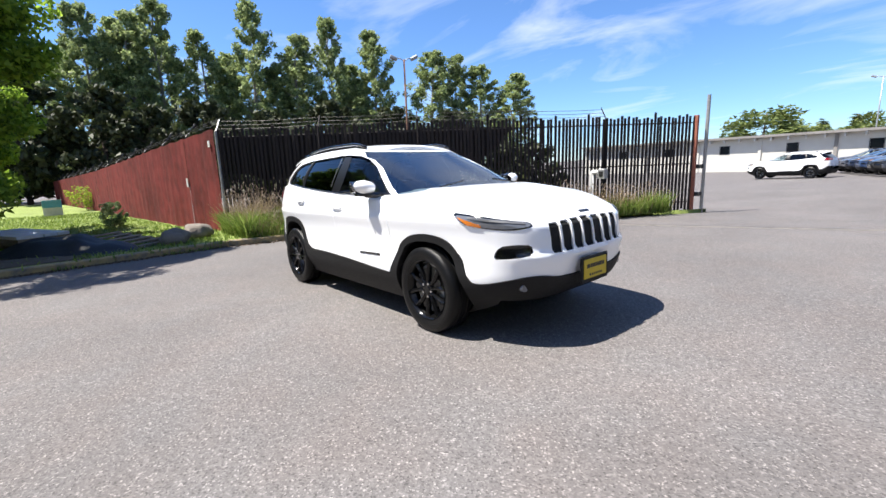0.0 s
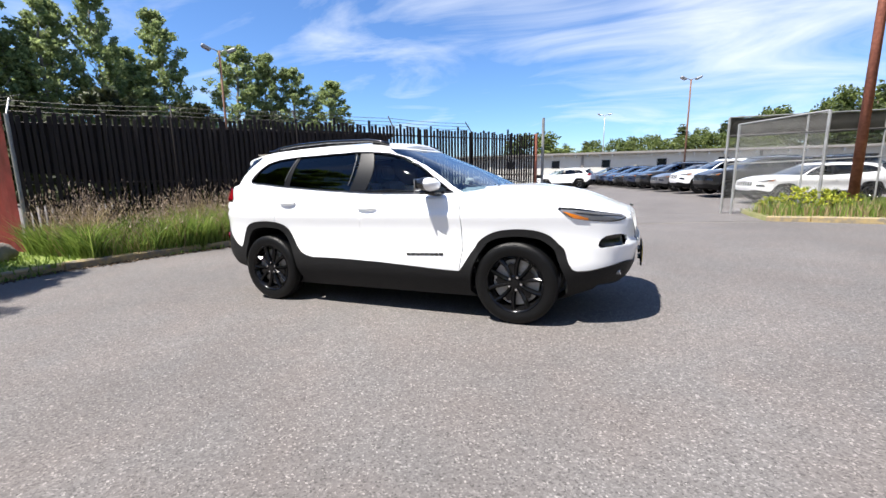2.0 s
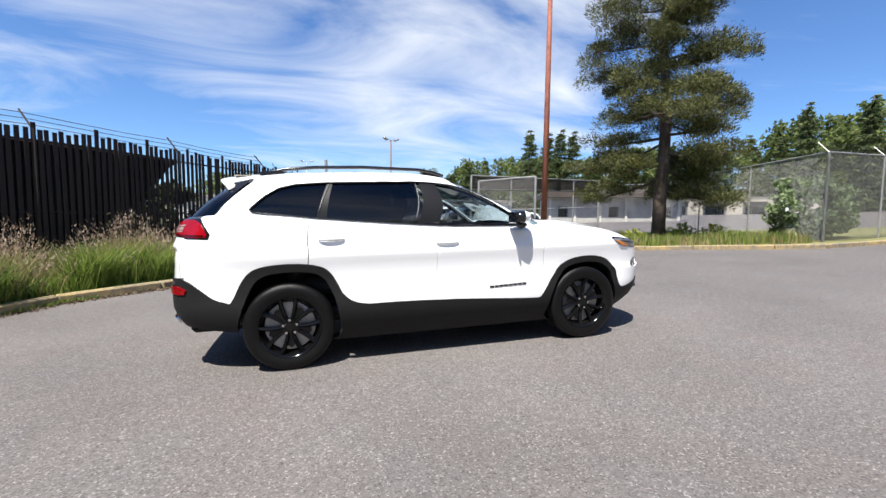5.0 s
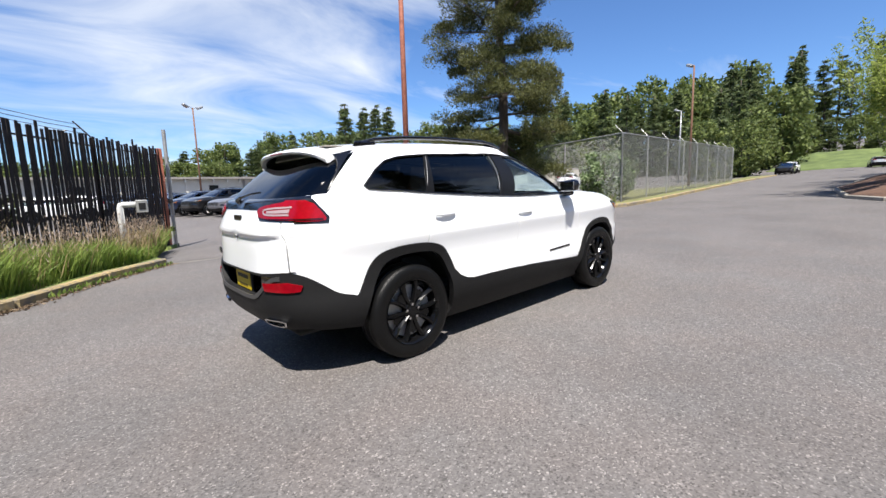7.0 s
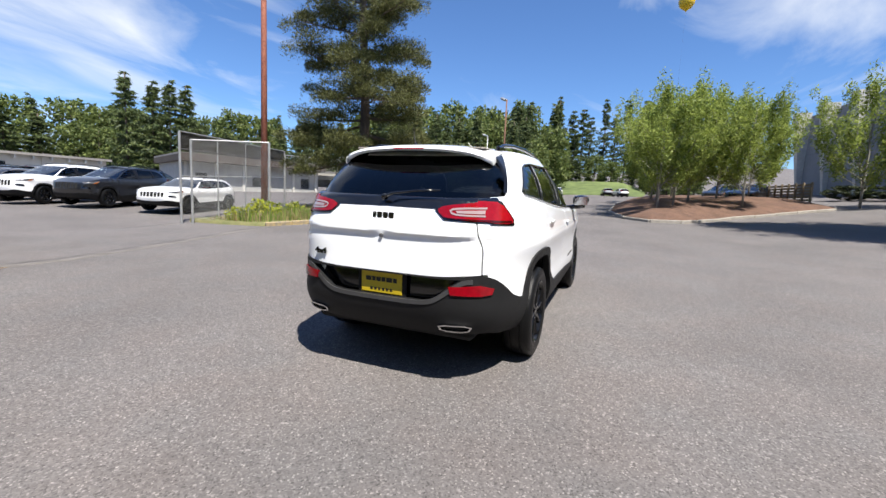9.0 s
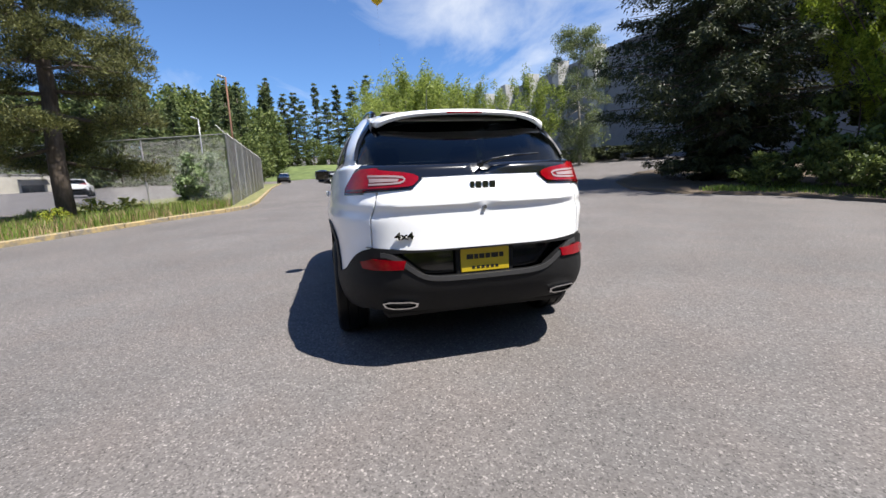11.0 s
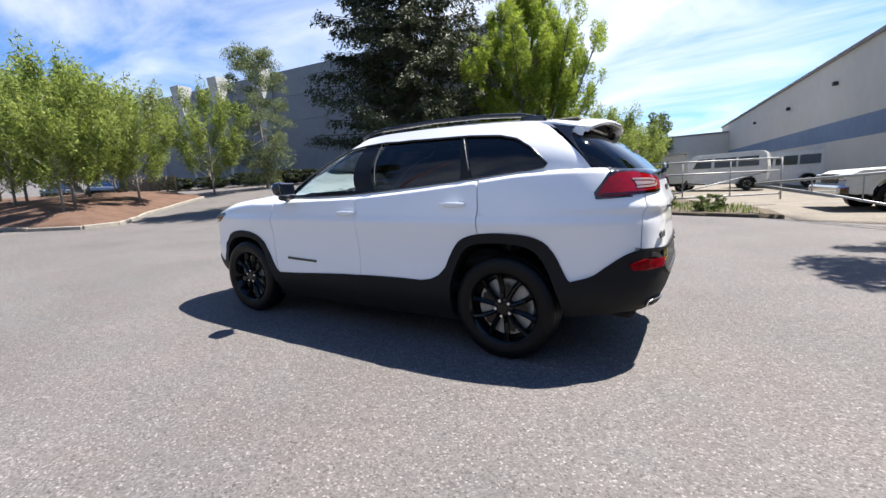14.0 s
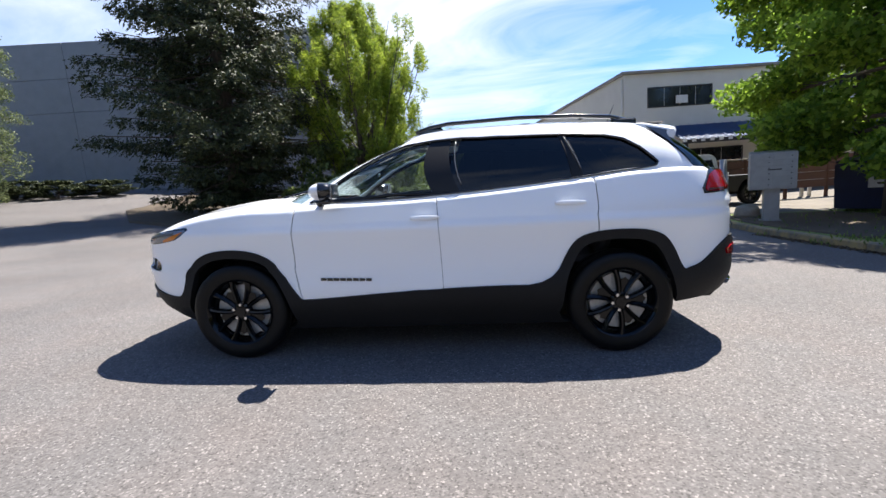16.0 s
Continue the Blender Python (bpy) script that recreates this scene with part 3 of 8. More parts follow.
def chain_link(name, a, b, height, spacing, label, mesh_step=0.11, wire=0.0035, barbed=True, mid=False, base=0.1):
    """Galvanised posts and rails with a woven diamond mesh of wire, one strip per bay."""
    ob = tagged(empty(name), label, "fence")
    a, b = Vector((*a, 0)), Vector((*b, 0))
    d = b - a
    n = max(1, round(d.length / spacing))
    za, zb = ground_z(a.x, a.y) + base, ground_z(b.x, b.y) + base
    up = lambda t: za + (zb - za) * t
    u = d.normalized()
    for i in range(n + 1):
        p = a + d * (i / n)
        bm = bmesh.new()
        tube(bm, [(p.x, p.y, up(i / n) - 0.3), (p.x, p.y, up(i / n) + height)], 0.038 if i in (0, n) else 0.028, 8)
        if barbed:
            s = Vector((-u.y, u.x, 0)) * 0.3
            tube(bm, [(p.x, p.y, up(i / n) + height), (p.x + s.x, p.y + s.y, up(i / n) + height + 0.33)], 0.014, 5)
        part("post", bm, M_GALV, ob)
    for h in ([height, height * 0.5] if mid else [height]):
        bm = bmesh.new()
        tube(bm, [(a.x, a.y, up(0) + h), (b.x, b.y, up(1) + h)], 0.022, 8)
        part("rail", bm, M_GALV, ob)
    if barbed:
        for k in range(3):
            s = Vector((-u.y, u.x, 0)) * (0.1 + 0.1 * k)
            bm = bmesh.new()
            tube(bm, [(a.x + s.x, a.y + s.y, up(0) + height + 0.1 + 0.11 * k), (b.x + s.x, b.y + s.y, up(1) + height + 0.1 + 0.11 * k)], 0.004, 4)
            part("barbed_wire", bm, M_WIRE, ob)
    for i in range(n):
        verts, faces = [], []
        w = d.length / n
        k0 = int(math.ceil(height / mesh_step))
        for k in range(-k0, int(w / mesh_step) + 1):
            for sgn in (1, -1):
                s0, s1 = k * mesh_step, k * mesh_step + height
                z0, z1 = (0.03, height) if sgn > 0 else (height, 0.03)
                if s0 < 0:
                    z0 = z0 + (z1 - z0) * (-s0 / height)
                    s0 = 0
                if s1 > w:
                    z1 = z0 + (z1 - z0) * ((w - s0) / (s1 - s0)) if s1 > s0 else z1
                    s1 = w
                if s1 - s0 < 0.02:
                    continue
                t0, t1 = (i * w + s0) / d.length, (i * w + s1) / d.length
                p0 = a + d * t0 + Vector((0, 0, up(t0) + z0))
                p1 = a + d * t1 + Vector((0, 0, up(t1) + z1))
                nrm = Vector((-u.y, u.x, 0)) * wire * sgn
                dirn = (p1 - p0).normalized()
                sidev = dirn.cross(nrm.normalized()) * wire
                base_i = len(verts)
                verts += [p0 + sidev, p0 + nrm, p0 - sidev, p1 + sidev, p1 + nrm, p1 - sidev]
                faces += [(base_i, base_i + 3, base_i + 4, base_i + 1), (base_i + 1, base_i + 4, base_i + 5, base_i + 2), (base_i + 2, base_i + 5, base_i + 3, base_i)]
        me = bpy.data.meshes.new("wire_mesh")
        me.from_pydata([tuple(v) for v in verts], [], faces)
        part("wire_mesh", me, M_MESH, ob)
    return ob


chain_link("chain_link_fence", (13.8, 4.84), (39.2, 7.55), 2.75, 3.1, "galvanised chain-link fence with barbed wire along the road", 0.09, 0.005)
chain_link("chain_link_fence", (13.8, 4.84), (17.5, 15.0), 2.75, 3.3, "galvanised chain-link fence beside the pine", 0.09, 0.004, False)
chain_link("chain_link_fence", (13.5, 15.4), (17.5, 15.0), 2.6, 3.0, "galvanised chain-link fence of the car lot", 0.1, 0.004, False)
def screened_gate(a, b, height, base):
    """The rolling gate and the bays behind it: chain-link below, a strip of brown screening between a dark rail and the top rail."""
    ob = chain_link("rolling_gate", a, b, height, 2.3, "chain-link rolling gate with a brown screening strip", 0.085, 0.002, False, True, base)
    a, b = Vector((*a, ground_z(*a) + base)), Vector((*b, ground_z(*b) + base))
    up = lambda t, h: a.lerp(b, t) + Vector((0, 0, h))
    bm = bmesh.new()
    rows = []
    for k in range(41):
        t = k / 40
        sag = 0.012 * math.sin(2.3 * k) + 0.01 * math.sin(0.9 * k + 1)
        off = Vector((-0.012 + 0.02 * math.sin(1.7 * k), 0.02, 0))
        rows.append((bm.verts.new(up(t, height - 0.53) + off), bm.verts.new(up(t, height - 0.28) + off * 0.4), bm.verts.new(up(t, height - 0.03 + sag) + off)))
    for r, q in zip(rows, rows[1:]):
        bm.faces.new((r[0], q[0], q[1], r[1]))
        bm.faces.new((r[1], q[1], q[2], r[2]))
    bmesh.ops.solidify(bm, geom=list(bm.faces), thickness=0.006)
    part("screening", bm, M_SCREEN, ob, "brown screening strip laced below the top rail", smooth=True)
    bm = bmesh.new()
    tube(bm, [up(0, height - 0.55), up(1, height - 0.55)], 0.035, 8)
    part("rail", bm, M_WIRE, ob, "dark steel rail")
    return ob


screened_gate((4.72, 11.5), (13.4, 15.35), 2.78, 0.12)
chain_link("chain_link_fence", (4.95, 11.3), (6.5, 9.6), 2.6, 2.0, "short return of chain-link fence beside the gate", 0.1, 0.0024, False, False, 0.06)

# ---- buildings ----
def wall_box(name, lo, hi, material, parent, m):
    bm = bmesh.new()
    box(bm, lo, hi, 0.0, m)
    return part(name, bm, material, parent)


def precast_building():
    ob = tagged(empty("warehouse_building"), "grey precast concrete warehouse with pale tapering fins", "building")
    a, b = Vector((33.2, -25.2, 0)), Vector((61.0, -21.9, 0))
    d = b - a
    m = pose(a.x, a.y, 0, 0, 0, math.degrees(math.atan2(d.y, d.x)))
    for k in range(-4, 5):
        for z0, z1 in ((1.0, 8.2), (8.22, 10.5), (10.52, 12.9)):
            bm = bmesh.new()
            box(bm, (6.0 * k + 0.01, -0.25, z0), (6.0 * k + 5.99, 0.0, z1), 0.012, m)
            part("wall_panel", bm, M_WALL_PRECAST, ob)
    wall_box("wall", (-24, -25, -1), (29.5, -0.24, 12.8), M_WALL_PRECAST, ob, m)
    for s in (0.8, 6.5, 12.2, 17.9, 23.6, 29.3):
        bm = bmesh.new()
        z1 = 13.3
        vs = [(s - 0.65, 0, z1), (s + 0.65, 0, z1), (s + 0.1, 0, 1.6), (s - 0.1, 0, 1.6)]
        back = [bm.verts.new(v) for v in vs]
        front = [bm.verts.new((x, 1.5 if z > 6 else 0.12, z)) for x, y, z in vs]
        bm.faces.new(back)
        bm.faces.new(front[::-1])
        for i in range(4):
            bm.faces.new((back[i], front[i], front[(i + 1) % 4], back[(i + 1) % 4]))
        bmesh.ops.recalc_face_normals(bm, faces=bm.faces)
        bmesh.ops.transform(bm, matrix=m, verts=bm.verts)
        part("fin", bm, M_WALL_FIN, ob)


precast_building()


def window_unit(parent, m, x0, x1, z0, z1, panes=2, frame_mat=None, depth=0.06):
    """A window set in a wall that faces local -y: frame, sill and panes."""
    bm = bmesh.new()
    for lo, hi in (((x0, -0.03, z0), (x1, depth, z0 + 0.06)), ((x0, -0.03, z1 - 0.06), (x1, depth, z1)), ((x0, -0.03, z0 + 0.06), (x0 + 0.06, depth, z1 - 0.06)), ((x1 - 0.06, -0.03, z0 + 0.06), (x1, depth, z1 - 0.06))):
        box(bm, lo, hi, 0.0, m)
    w = part("window", bm, frame_mat or M_TREAD, parent)
    step = (x1 - x0 - 0.12) / panes
    for k in range(panes):
        bm = bmesh.new()
        box(bm, (x0 + 0.06 + k * step + 0.015, -0.012, z0 + 0.06), (x0 + 0.06 + (k + 1) * step - 0.015, 0.02, z1 - 0.06), 0.0, m)
        part("pane", bm, M_DARKGLASS, w)
    return w


def office_building():
    ob = tagged(empty("office_building"), "white two-storey building with a blue stripe and blue metal awning", "building")
    m = pose(-8.75, -20.2, 0, 0, 0, 186)
    wall_box("wall", (0, 0, -1), (30, 43, 6.2), M_WALL_WHITE, ob, m)
    wall_box("roof", (-0.12, -0.12, 6.2), (30.1, 43.1, 6.36), M_ROOF, ob, m)
    wall_box("stripe", (-0.012, -0.012, 2.15), (2.0, 0.3, 3.1), M_BLUE, ob, m)
    wall_box("stripe", (-0.012, 0.31, 2.15), (0.3, 43, 3.1), M_BLUE, ob, m)
    for x in (1.25, 6.3, 11.4):
        window_unit(ob, m, x, x + 3.5, 4.45, 5.5, 4)
    # lit pane of the first window, its brightness painted as a white slab
    wall_box("open_pane", (2.72, -0.14, 4.6), (3.35, -0.1, 5.0), M_WHITEPAINT, ob, m)
    wall_box("gutter", (-0.2, -0.2, 6.22), (30.1, -0.125, 6.34), M_ROOF, ob, m)
    bm = bmesh.new()
    vs = [bm.verts.new(p) for p in ((2.0, -0.02, 3.45), (24, -0.02, 3.45), (24, -1.9, 2.55), (2.0, -1.9, 2.55))]
    bm.faces.new(vs)
    bmesh.ops.solidify(bm, geom=list(bm.faces), thickness=0.06)
    bmesh.ops.transform(bm, matrix=m, verts=bm.verts)
    aw = part("awning", bm, M_AWNING, ob, "dark blue standing-seam metal awning")
    for k in range(48):
        bm = bmesh.new()
        x = 2.05 + k * 0.46
        vs = [bm.verts.new(p) for p in ((x, -0.02, 3.5), (x + 0.05, -0.02, 3.5), (x + 0.05, -1.92, 2.6), (x, -1.92, 2.6))]
        bm.faces.new(vs)
        bmesh.ops.solidify(bm, geom=list(bm.faces), thickness=0.05)
        bmesh.ops.transform(bm, matrix=m, verts=bm.verts)
        part("seam", bm, M_AWNING, aw)
        wall_box("seam_end", (x - 0.06, -1.99, 2.44), (x + 0.14, -1.965, 2.6), M_WHITEPAINT, aw, m)
    wall_box("fascia", (2.0, -1.96, 2.36), (24, -1.9, 2.56), M_TREAD, ob, m)
    for k in range(5):
        wall_box("awning_post", (2.2 + 5 * k, -1.85, -0.5), (2.34 + 5 * k, -1.71, 2.5), M_TREAD, ob, m)
    window_unit(ob, m, 3.0, 6.5, 0.5, 2.2, 3)
    window_unit(ob, m, 8.0, 12.5, 0.5, 2.2, 3)
    bm = bmesh.new()
    tube(bm, [(-0.06, 0.15, -0.4), (-0.06, 0.15, 6.0)], 0.05, 8)
    bmesh.ops.transform(bm, matrix=m, verts=bm.verts)
    part("downpipe", bm, M_WHITEPAINT, ob)
    for y, z in ((6, 4.9), (14, 4.7), (24, 4.8)):
        bm = bmesh.new()
        box(bm, (-0.2, y, z), (-0.002, y + 0.25, z + 0.2), 0.02, m)
        part("wall_lamp", bm, M_TREAD, ob)
    # lower rear wing
    wall_box("wing", (-9, 38, -1), (0.0, 60, 5.2), M_WALL_WHITE, ob, m)
    wall_box("wing_roof", (-9.1, 37.9, 5.2), (0.0, 60.1, 5.4), M_ROOF, ob, m)


office_building()


def long_warehouse():
    ob = tagged(empty("warehouse_building"), "long low white warehouse beyond the parked cars", "building")
    m = pose(-34, 58.5, 0, 0, 0, -2)
    wall_box("wall", (0, 0, -1), (62, 20, 3.5), M_WALL_WHITE, ob, m)
    wall_box("roof", (-0.3, -0.7, 3.5), (62.3, 20, 3.75), M_ROOF, ob, m)
    for k in range(40):
        wall_box("bracket", (0.7 + 1.55 * k, -0.55, 3.12), (0.85 + 1.55 * k, -0.002, 3.5), M_WHITEPAINT, ob, m)
    for k in range(9):
        wall_box("pilaster", (3 + 6.6 * k, -0.12, -0.5), (3.3 + 6.6 * k, -0.002, 3.4), M_ROOF if k % 3 == 1 else M_WALL_WHITE, ob, m)
        window_unit(ob, m, 5.6 + 6.6 * k, 6.7 + 6.6 * k, 1.75, 2.75, 1)


long_warehouse()


def lot_shed():
    ob = tagged(empty("shed_building"), "pale block shed with a flat roof and dark brown fascia", "building")
    d = Vector((21.0 - 11.0, 31.6 - 36.2))
    m = pose(21.0, 33.6, 0, 0, 0, math.degrees(math.atan2(d.y, d.x)))
    wall_box("wall", (0, 0, -1), (12.5, 10, 3.2), M_WALL_BLOCK, ob, m)
    wall_box("roof", (-0.4, -0.9, 3.75), (12.9, 10.3, 3.9), M_ROOF, ob, m)
    wall_box("fascia", (-0.4, -1.0, 3.2), (12.9, -0.9, 3.86), M_BROWN, ob, m)
    wall_box("soffit", (-0.4, -0.9, 3.2), (12.9, 10.3, 3.75), M_BROWN, ob, m)
    for k in range(6):
        wall_box("pilaster", (0.1 + 2.4 * k, -0.1, -0.5), (0.32 + 2.4 * k, -0.002, 3.2), M_WALL_WHITE, ob, m)
    for k in range(3):
        window_unit(ob, m, 1.0 + 4.8 * k, 1.9 + 4.8 * k, 1.3, 2.3, 1)


lot_shed()


def beige_building():
    ob = tagged(empty("office_building"), "low beige office with dark awnings beyond the pine", "building")
    a, b = Vector((71.0, 40.6)), Vector((45.6, 61.4))
    d = b - a
    m = pose(a.x, a.y, 0, 0, 0, math.degrees(math.atan2(d.y, d.x)) + 180) @ pose(-d.length, 0, 0)
    wall_box("wall", (0, 0, -1), (d.length, 14, 4.6), M_BEIGE, ob, m)
    wall_box("roof", (-0.1, -0.1, 4.6), (d.length + 0.1, 14.1, 4.75), M_ROOF, ob, m)
    for k in range(6):
        x = 1.5 + 5.4 * k
        window_unit(ob, m, x, x + 2.6, 1.3, 3.2, 3)
        bm = bmesh.new()
        vs = [bm.verts.new(p) for p in ((x - 0.3, -0.02, 4.0), (x + 2.9, -0.02, 4.0), (x + 2.9, -1.0, 3.2), (x - 0.3, -1.0, 3.2))]
        bm.faces.new(vs)
        bmesh.ops.solidify(bm, geom=list(bm.faces), thickness=0.05)
        bmesh.ops.transform(bm, matrix=m, verts=bm.verts)
        part("awning", bm, M_TREAD, ob)


beige_building()


# ---- trees ----
def needles(points, ways, length, width, seed):
    """One mesh of thin needle sprays, each from its point along its way."""
    rng = np.random.default_rng(seed)
    p, d = np.array(points, float), np.array(ways, float)
    n = len(p)
    d /= np.linalg.norm(d, axis=1)[:, None] + 1e-9
    b = np.cross(d, rng.normal(size=(n, 3)))
    b /= np.linalg.norm(b, axis=1)[:, None] + 1e-9
    l, w = length * rng.uniform(0.6, 1.3, (n, 1)), width * rng.uniform(0.7, 1.3, (n, 1))
    tri = np.stack([p - b * w * 0.5, p + b * w * 0.5, p + d * l], 1).reshape(-1, 3)
    me = bpy.data.meshes.new("crown")
    me.from_pydata(tri.tolist(), [], np.arange(3 * n).reshape(-1, 3).tolist())
    return me


def leaves(points, size, spread, seed, flat=0.0, long=1.6, far=False):
    """One mesh of small leaf blades, scattered round the given points; far: three-cornered ones."""
    rng = np.random.default_rng(seed)
    p = np.array(points, float)
    n = len(p)
    a = rng.normal(size=(n, 3))
    a[:, 2] *= 1 - flat
    a /= np.linalg.norm(a, axis=1)[:, None]
    b = rng.normal(size=(n, 3))
    b -= a * (a * b).sum(1)[:, None]
    b /= np.linalg.norm(b, axis=1)[:, None]
    s = size * rng.uniform(0.6, 1.3, (n, 1))
    p = p + rng.normal(size=(n, 3)) * spread
    if far:
        tri = np.stack([p - a * s * long * 0.5 - b * s * 0.5, p - a * s * long * 0.3 + b * s * 0.5, p + a * s * long * 0.6], 1).reshape(-1, 3)
        me = bpy.data.meshes.new("crown")
        me.from_pydata(tri.tolist(), [], np.arange(3 * n).reshape(-1, 3).tolist())
        return me
    quad = np.stack([p - a * s * long * 0.5, p + b * s * 0.5, p + a * s * long * 0.5, p - b * s * 0.5], 1).reshape(-1, 3)
    me = bpy.data.meshes.new("crown")
    me.from_pydata(quad.tolist(), [], np.arange(4 * n).reshape(-1, 4).tolist())
    return me


def tree_thing(name, trunk_pts, r0, limbs, leaf_points, size, spread, leaf, bark, label, category, seed, flat=0.0, long=1.6, far=False, crown=None):
    ob = tagged(empty(name), label, category)
    bm = bmesh.new()
    tube(bm, trunk_pts, r0, 9, r0 * 0.25)
    part("trunk", bm, bark, ob, smooth=True)
    if limbs:
        bm = bmesh.new()
        for pts, r in limbs:
            tube(bm, pts, r, 5, r * 0.3, cap=False)
        part("branchwork", bm, bark, ob, smooth=True)
    part("crown", crown or leaves(leaf_points, size, spread, seed, flat, long, far), leaf, ob)
    return ob


def broadleaf(name, h, r, base, count, size, leaf, bark, label, seed, trunk=0.12, column=1.0, up=0.6, clump=0.17, prof=None, long=1.6, sag=0.0, twigs=True, far=False):
    """Trunk, rising limbs that fork into twigs, and a clump of leaves on each twig."""
    rng = random.Random(seed)
    tp = [(0.04 * h * 0.1 * rng.uniform(-1, 1) * k, 0.04 * h * 0.1 * rng.uniform(-1, 1) * k, h * 0.93 * k / 6) for k in range(7)]
    limbs, clumps = [], []
    n = int(18 * column + 8)
    for i in range(n):
        t = base / h + (0.97 - base / h) * clamp((i + rng.uniform(-1.5, 2.5)) / n)
        k = min(5, int(t / 0.93 * 6))
        s = Vector(tp[k]).lerp(Vector(tp[k + 1]), clamp(t / 0.93 * 6 - k))
        ang = i * 2.4 + rng.uniform(-0.5, 0.5)
        u = (t * h - base) / (h - base)
        w = prof(u) if prof else math.sin(math.pi * clamp(u * 0.8 + 0.17)) ** 0.7
        ln = r * w * rng.uniform(0.72, 1.1)
        rise = (up * rng.uniform(0.6, 1.3) - sag * (1 - u)) * ln
        d = Vector((math.cos(ang), math.sin(ang), 0))
        s = s - Vector((0, 0, min(max(0, rise) * 0.8, s.z * 0.5)))
        mid = s + d * ln * 0.5 + Vector((0, 0, rise * 0.35))
        tip = s + d * ln + Vector((0, 0, rise))
        limbs.append(([s, mid, tip], trunk * 0.35 * (1.2 - t)))
        for c in range(6):
            f = rng.uniform(0.4, 1.0)
            a2 = ang + rng.uniform(-1.0, 1.0)
            tw = Vector((math.cos(a2), math.sin(a2), rng.uniform(-0.2, 0.3) + up * 0.8)).normalized() * ln * rng.uniform(0.12, 0.34)
            q0 = (s.lerp(mid, f * 2) if f < 0.5 else mid.lerp(tip, f * 2 - 1))
            if twigs:
                limbs.append(([q0, q0 + tw], trunk * 0.1))
            clumps.append((q0 + tw, r * clump * rng.uniform(0.55, 1.3)))
    clumps.append((Vector(tp[-1]), r * clump))
    total = sum(c[1] ** 2 for c in clumps)
    pts = []
    for q, cr in clumps:
        for _ in range(max(4, int(count * cr * cr / total))):
            v = Vector((rng.gauss(0, 1), rng.gauss(0, 1), rng.gauss(0, 1)))
            v = v.normalized() * rng.uniform(0.25, 1.0) ** 0.6
            v.z *= 0.75 + (0.5 if up < 1.3 else 1.6) * max(0, up - 0.6)
            pts.append(q + v * cr)
    return tree_thing(name, tp, trunk, limbs, pts, size, size * 0.15, leaf, bark, label, "tree", seed, 0.0, long, far)


def conifer(name, h, r, base, count, size, leaf, bark, label, seed, trunk=0.2, droop=0.25, layers=16, ragged=0.3, per=6, taper=0.75, foot=0.66, wide=0.2):
    """Straight trunk with whorls of boughs, their side twigs hung with sprays of needles."""
    rng = random.Random(seed)
    tp = [(0, 0, h * k / 5) for k in range(6)]
    limbs, pts, ways = [], [], []
    each = max(4, count // (layers * per))
    for i in range(layers):
        t = (i + 0.3) / layers
        z = base + (h - base) * t
        whorl = rng.uniform(1 - ragged * 0.6, 1.1)
        for k in range(per):
            ang = i * 1.1 + k * 2 * math.pi / per + rng.uniform(-0.35, 0.35)
            ln = r * (1 - t) ** taper * rng.uniform(1 - ragged, 1 + ragged * 0.5) * whorl * (foot + (1 - foot) * clamp(t / 0.22)) + 0.12
            s = Vector((0, 0, max(0.1, z + rng.uniform(-0.8, 0.8) * (h - base) / layers)))
            d, side = Vector((math.cos(ang), math.sin(ang), 0)), Vector((-math.sin(ang), math.cos(ang), 0))
            sag = max((-droop + 0.35 * t) * ln, 0.15 - s.z)
            at = lambda u: s + d * ln * u + Vector((0, 0, sag * (1.7 * u - 0.7 * u * u) + 0.1 * ln * u ** 3))
            limbs.append(([s, at(0.5), at(0.95)], trunk * (0.05 + 0.1 * (1 - t))))
            twigs = max(3, int(4 + ln * 2.8))
            for c in range(twigs):
                u = 0.16 + 0.84 * (c + rng.uniform(0, 1)) / twigs
                sgn = 1 if c % 2 else -1
                tl = ln * 0.34 * (1.15 - u) ** 0.8 + 0.12
                hang = -0.25 - rng.uniform(0, 0.75)
                dirn = (side * sgn + d * 0.8 + Vector((0, 0, hang))).normalized()
                o = at(min(1, u))
                for _ in range(each // twigs + 1):
                    v = rng.uniform(0, 1)
                    pts.append(o + dirn * tl * v + Vector((rng.gauss(0, 0.05), rng.gauss(0, 0.05), rng.gauss(-0.05, 0.05))) * (0.6 + 0.25 * ln))
                    ways.append(dirn + Vector((rng.gauss(0, 0.5), rng.gauss(0, 0.5), rng.gauss(-0.15, 0.45))))
    return tree_thing(name, tp, trunk, limbs, None, 0, 0, leaf, bark, label, "tree", seed, crown=needles(pts, ways, size, size * wide, seed))


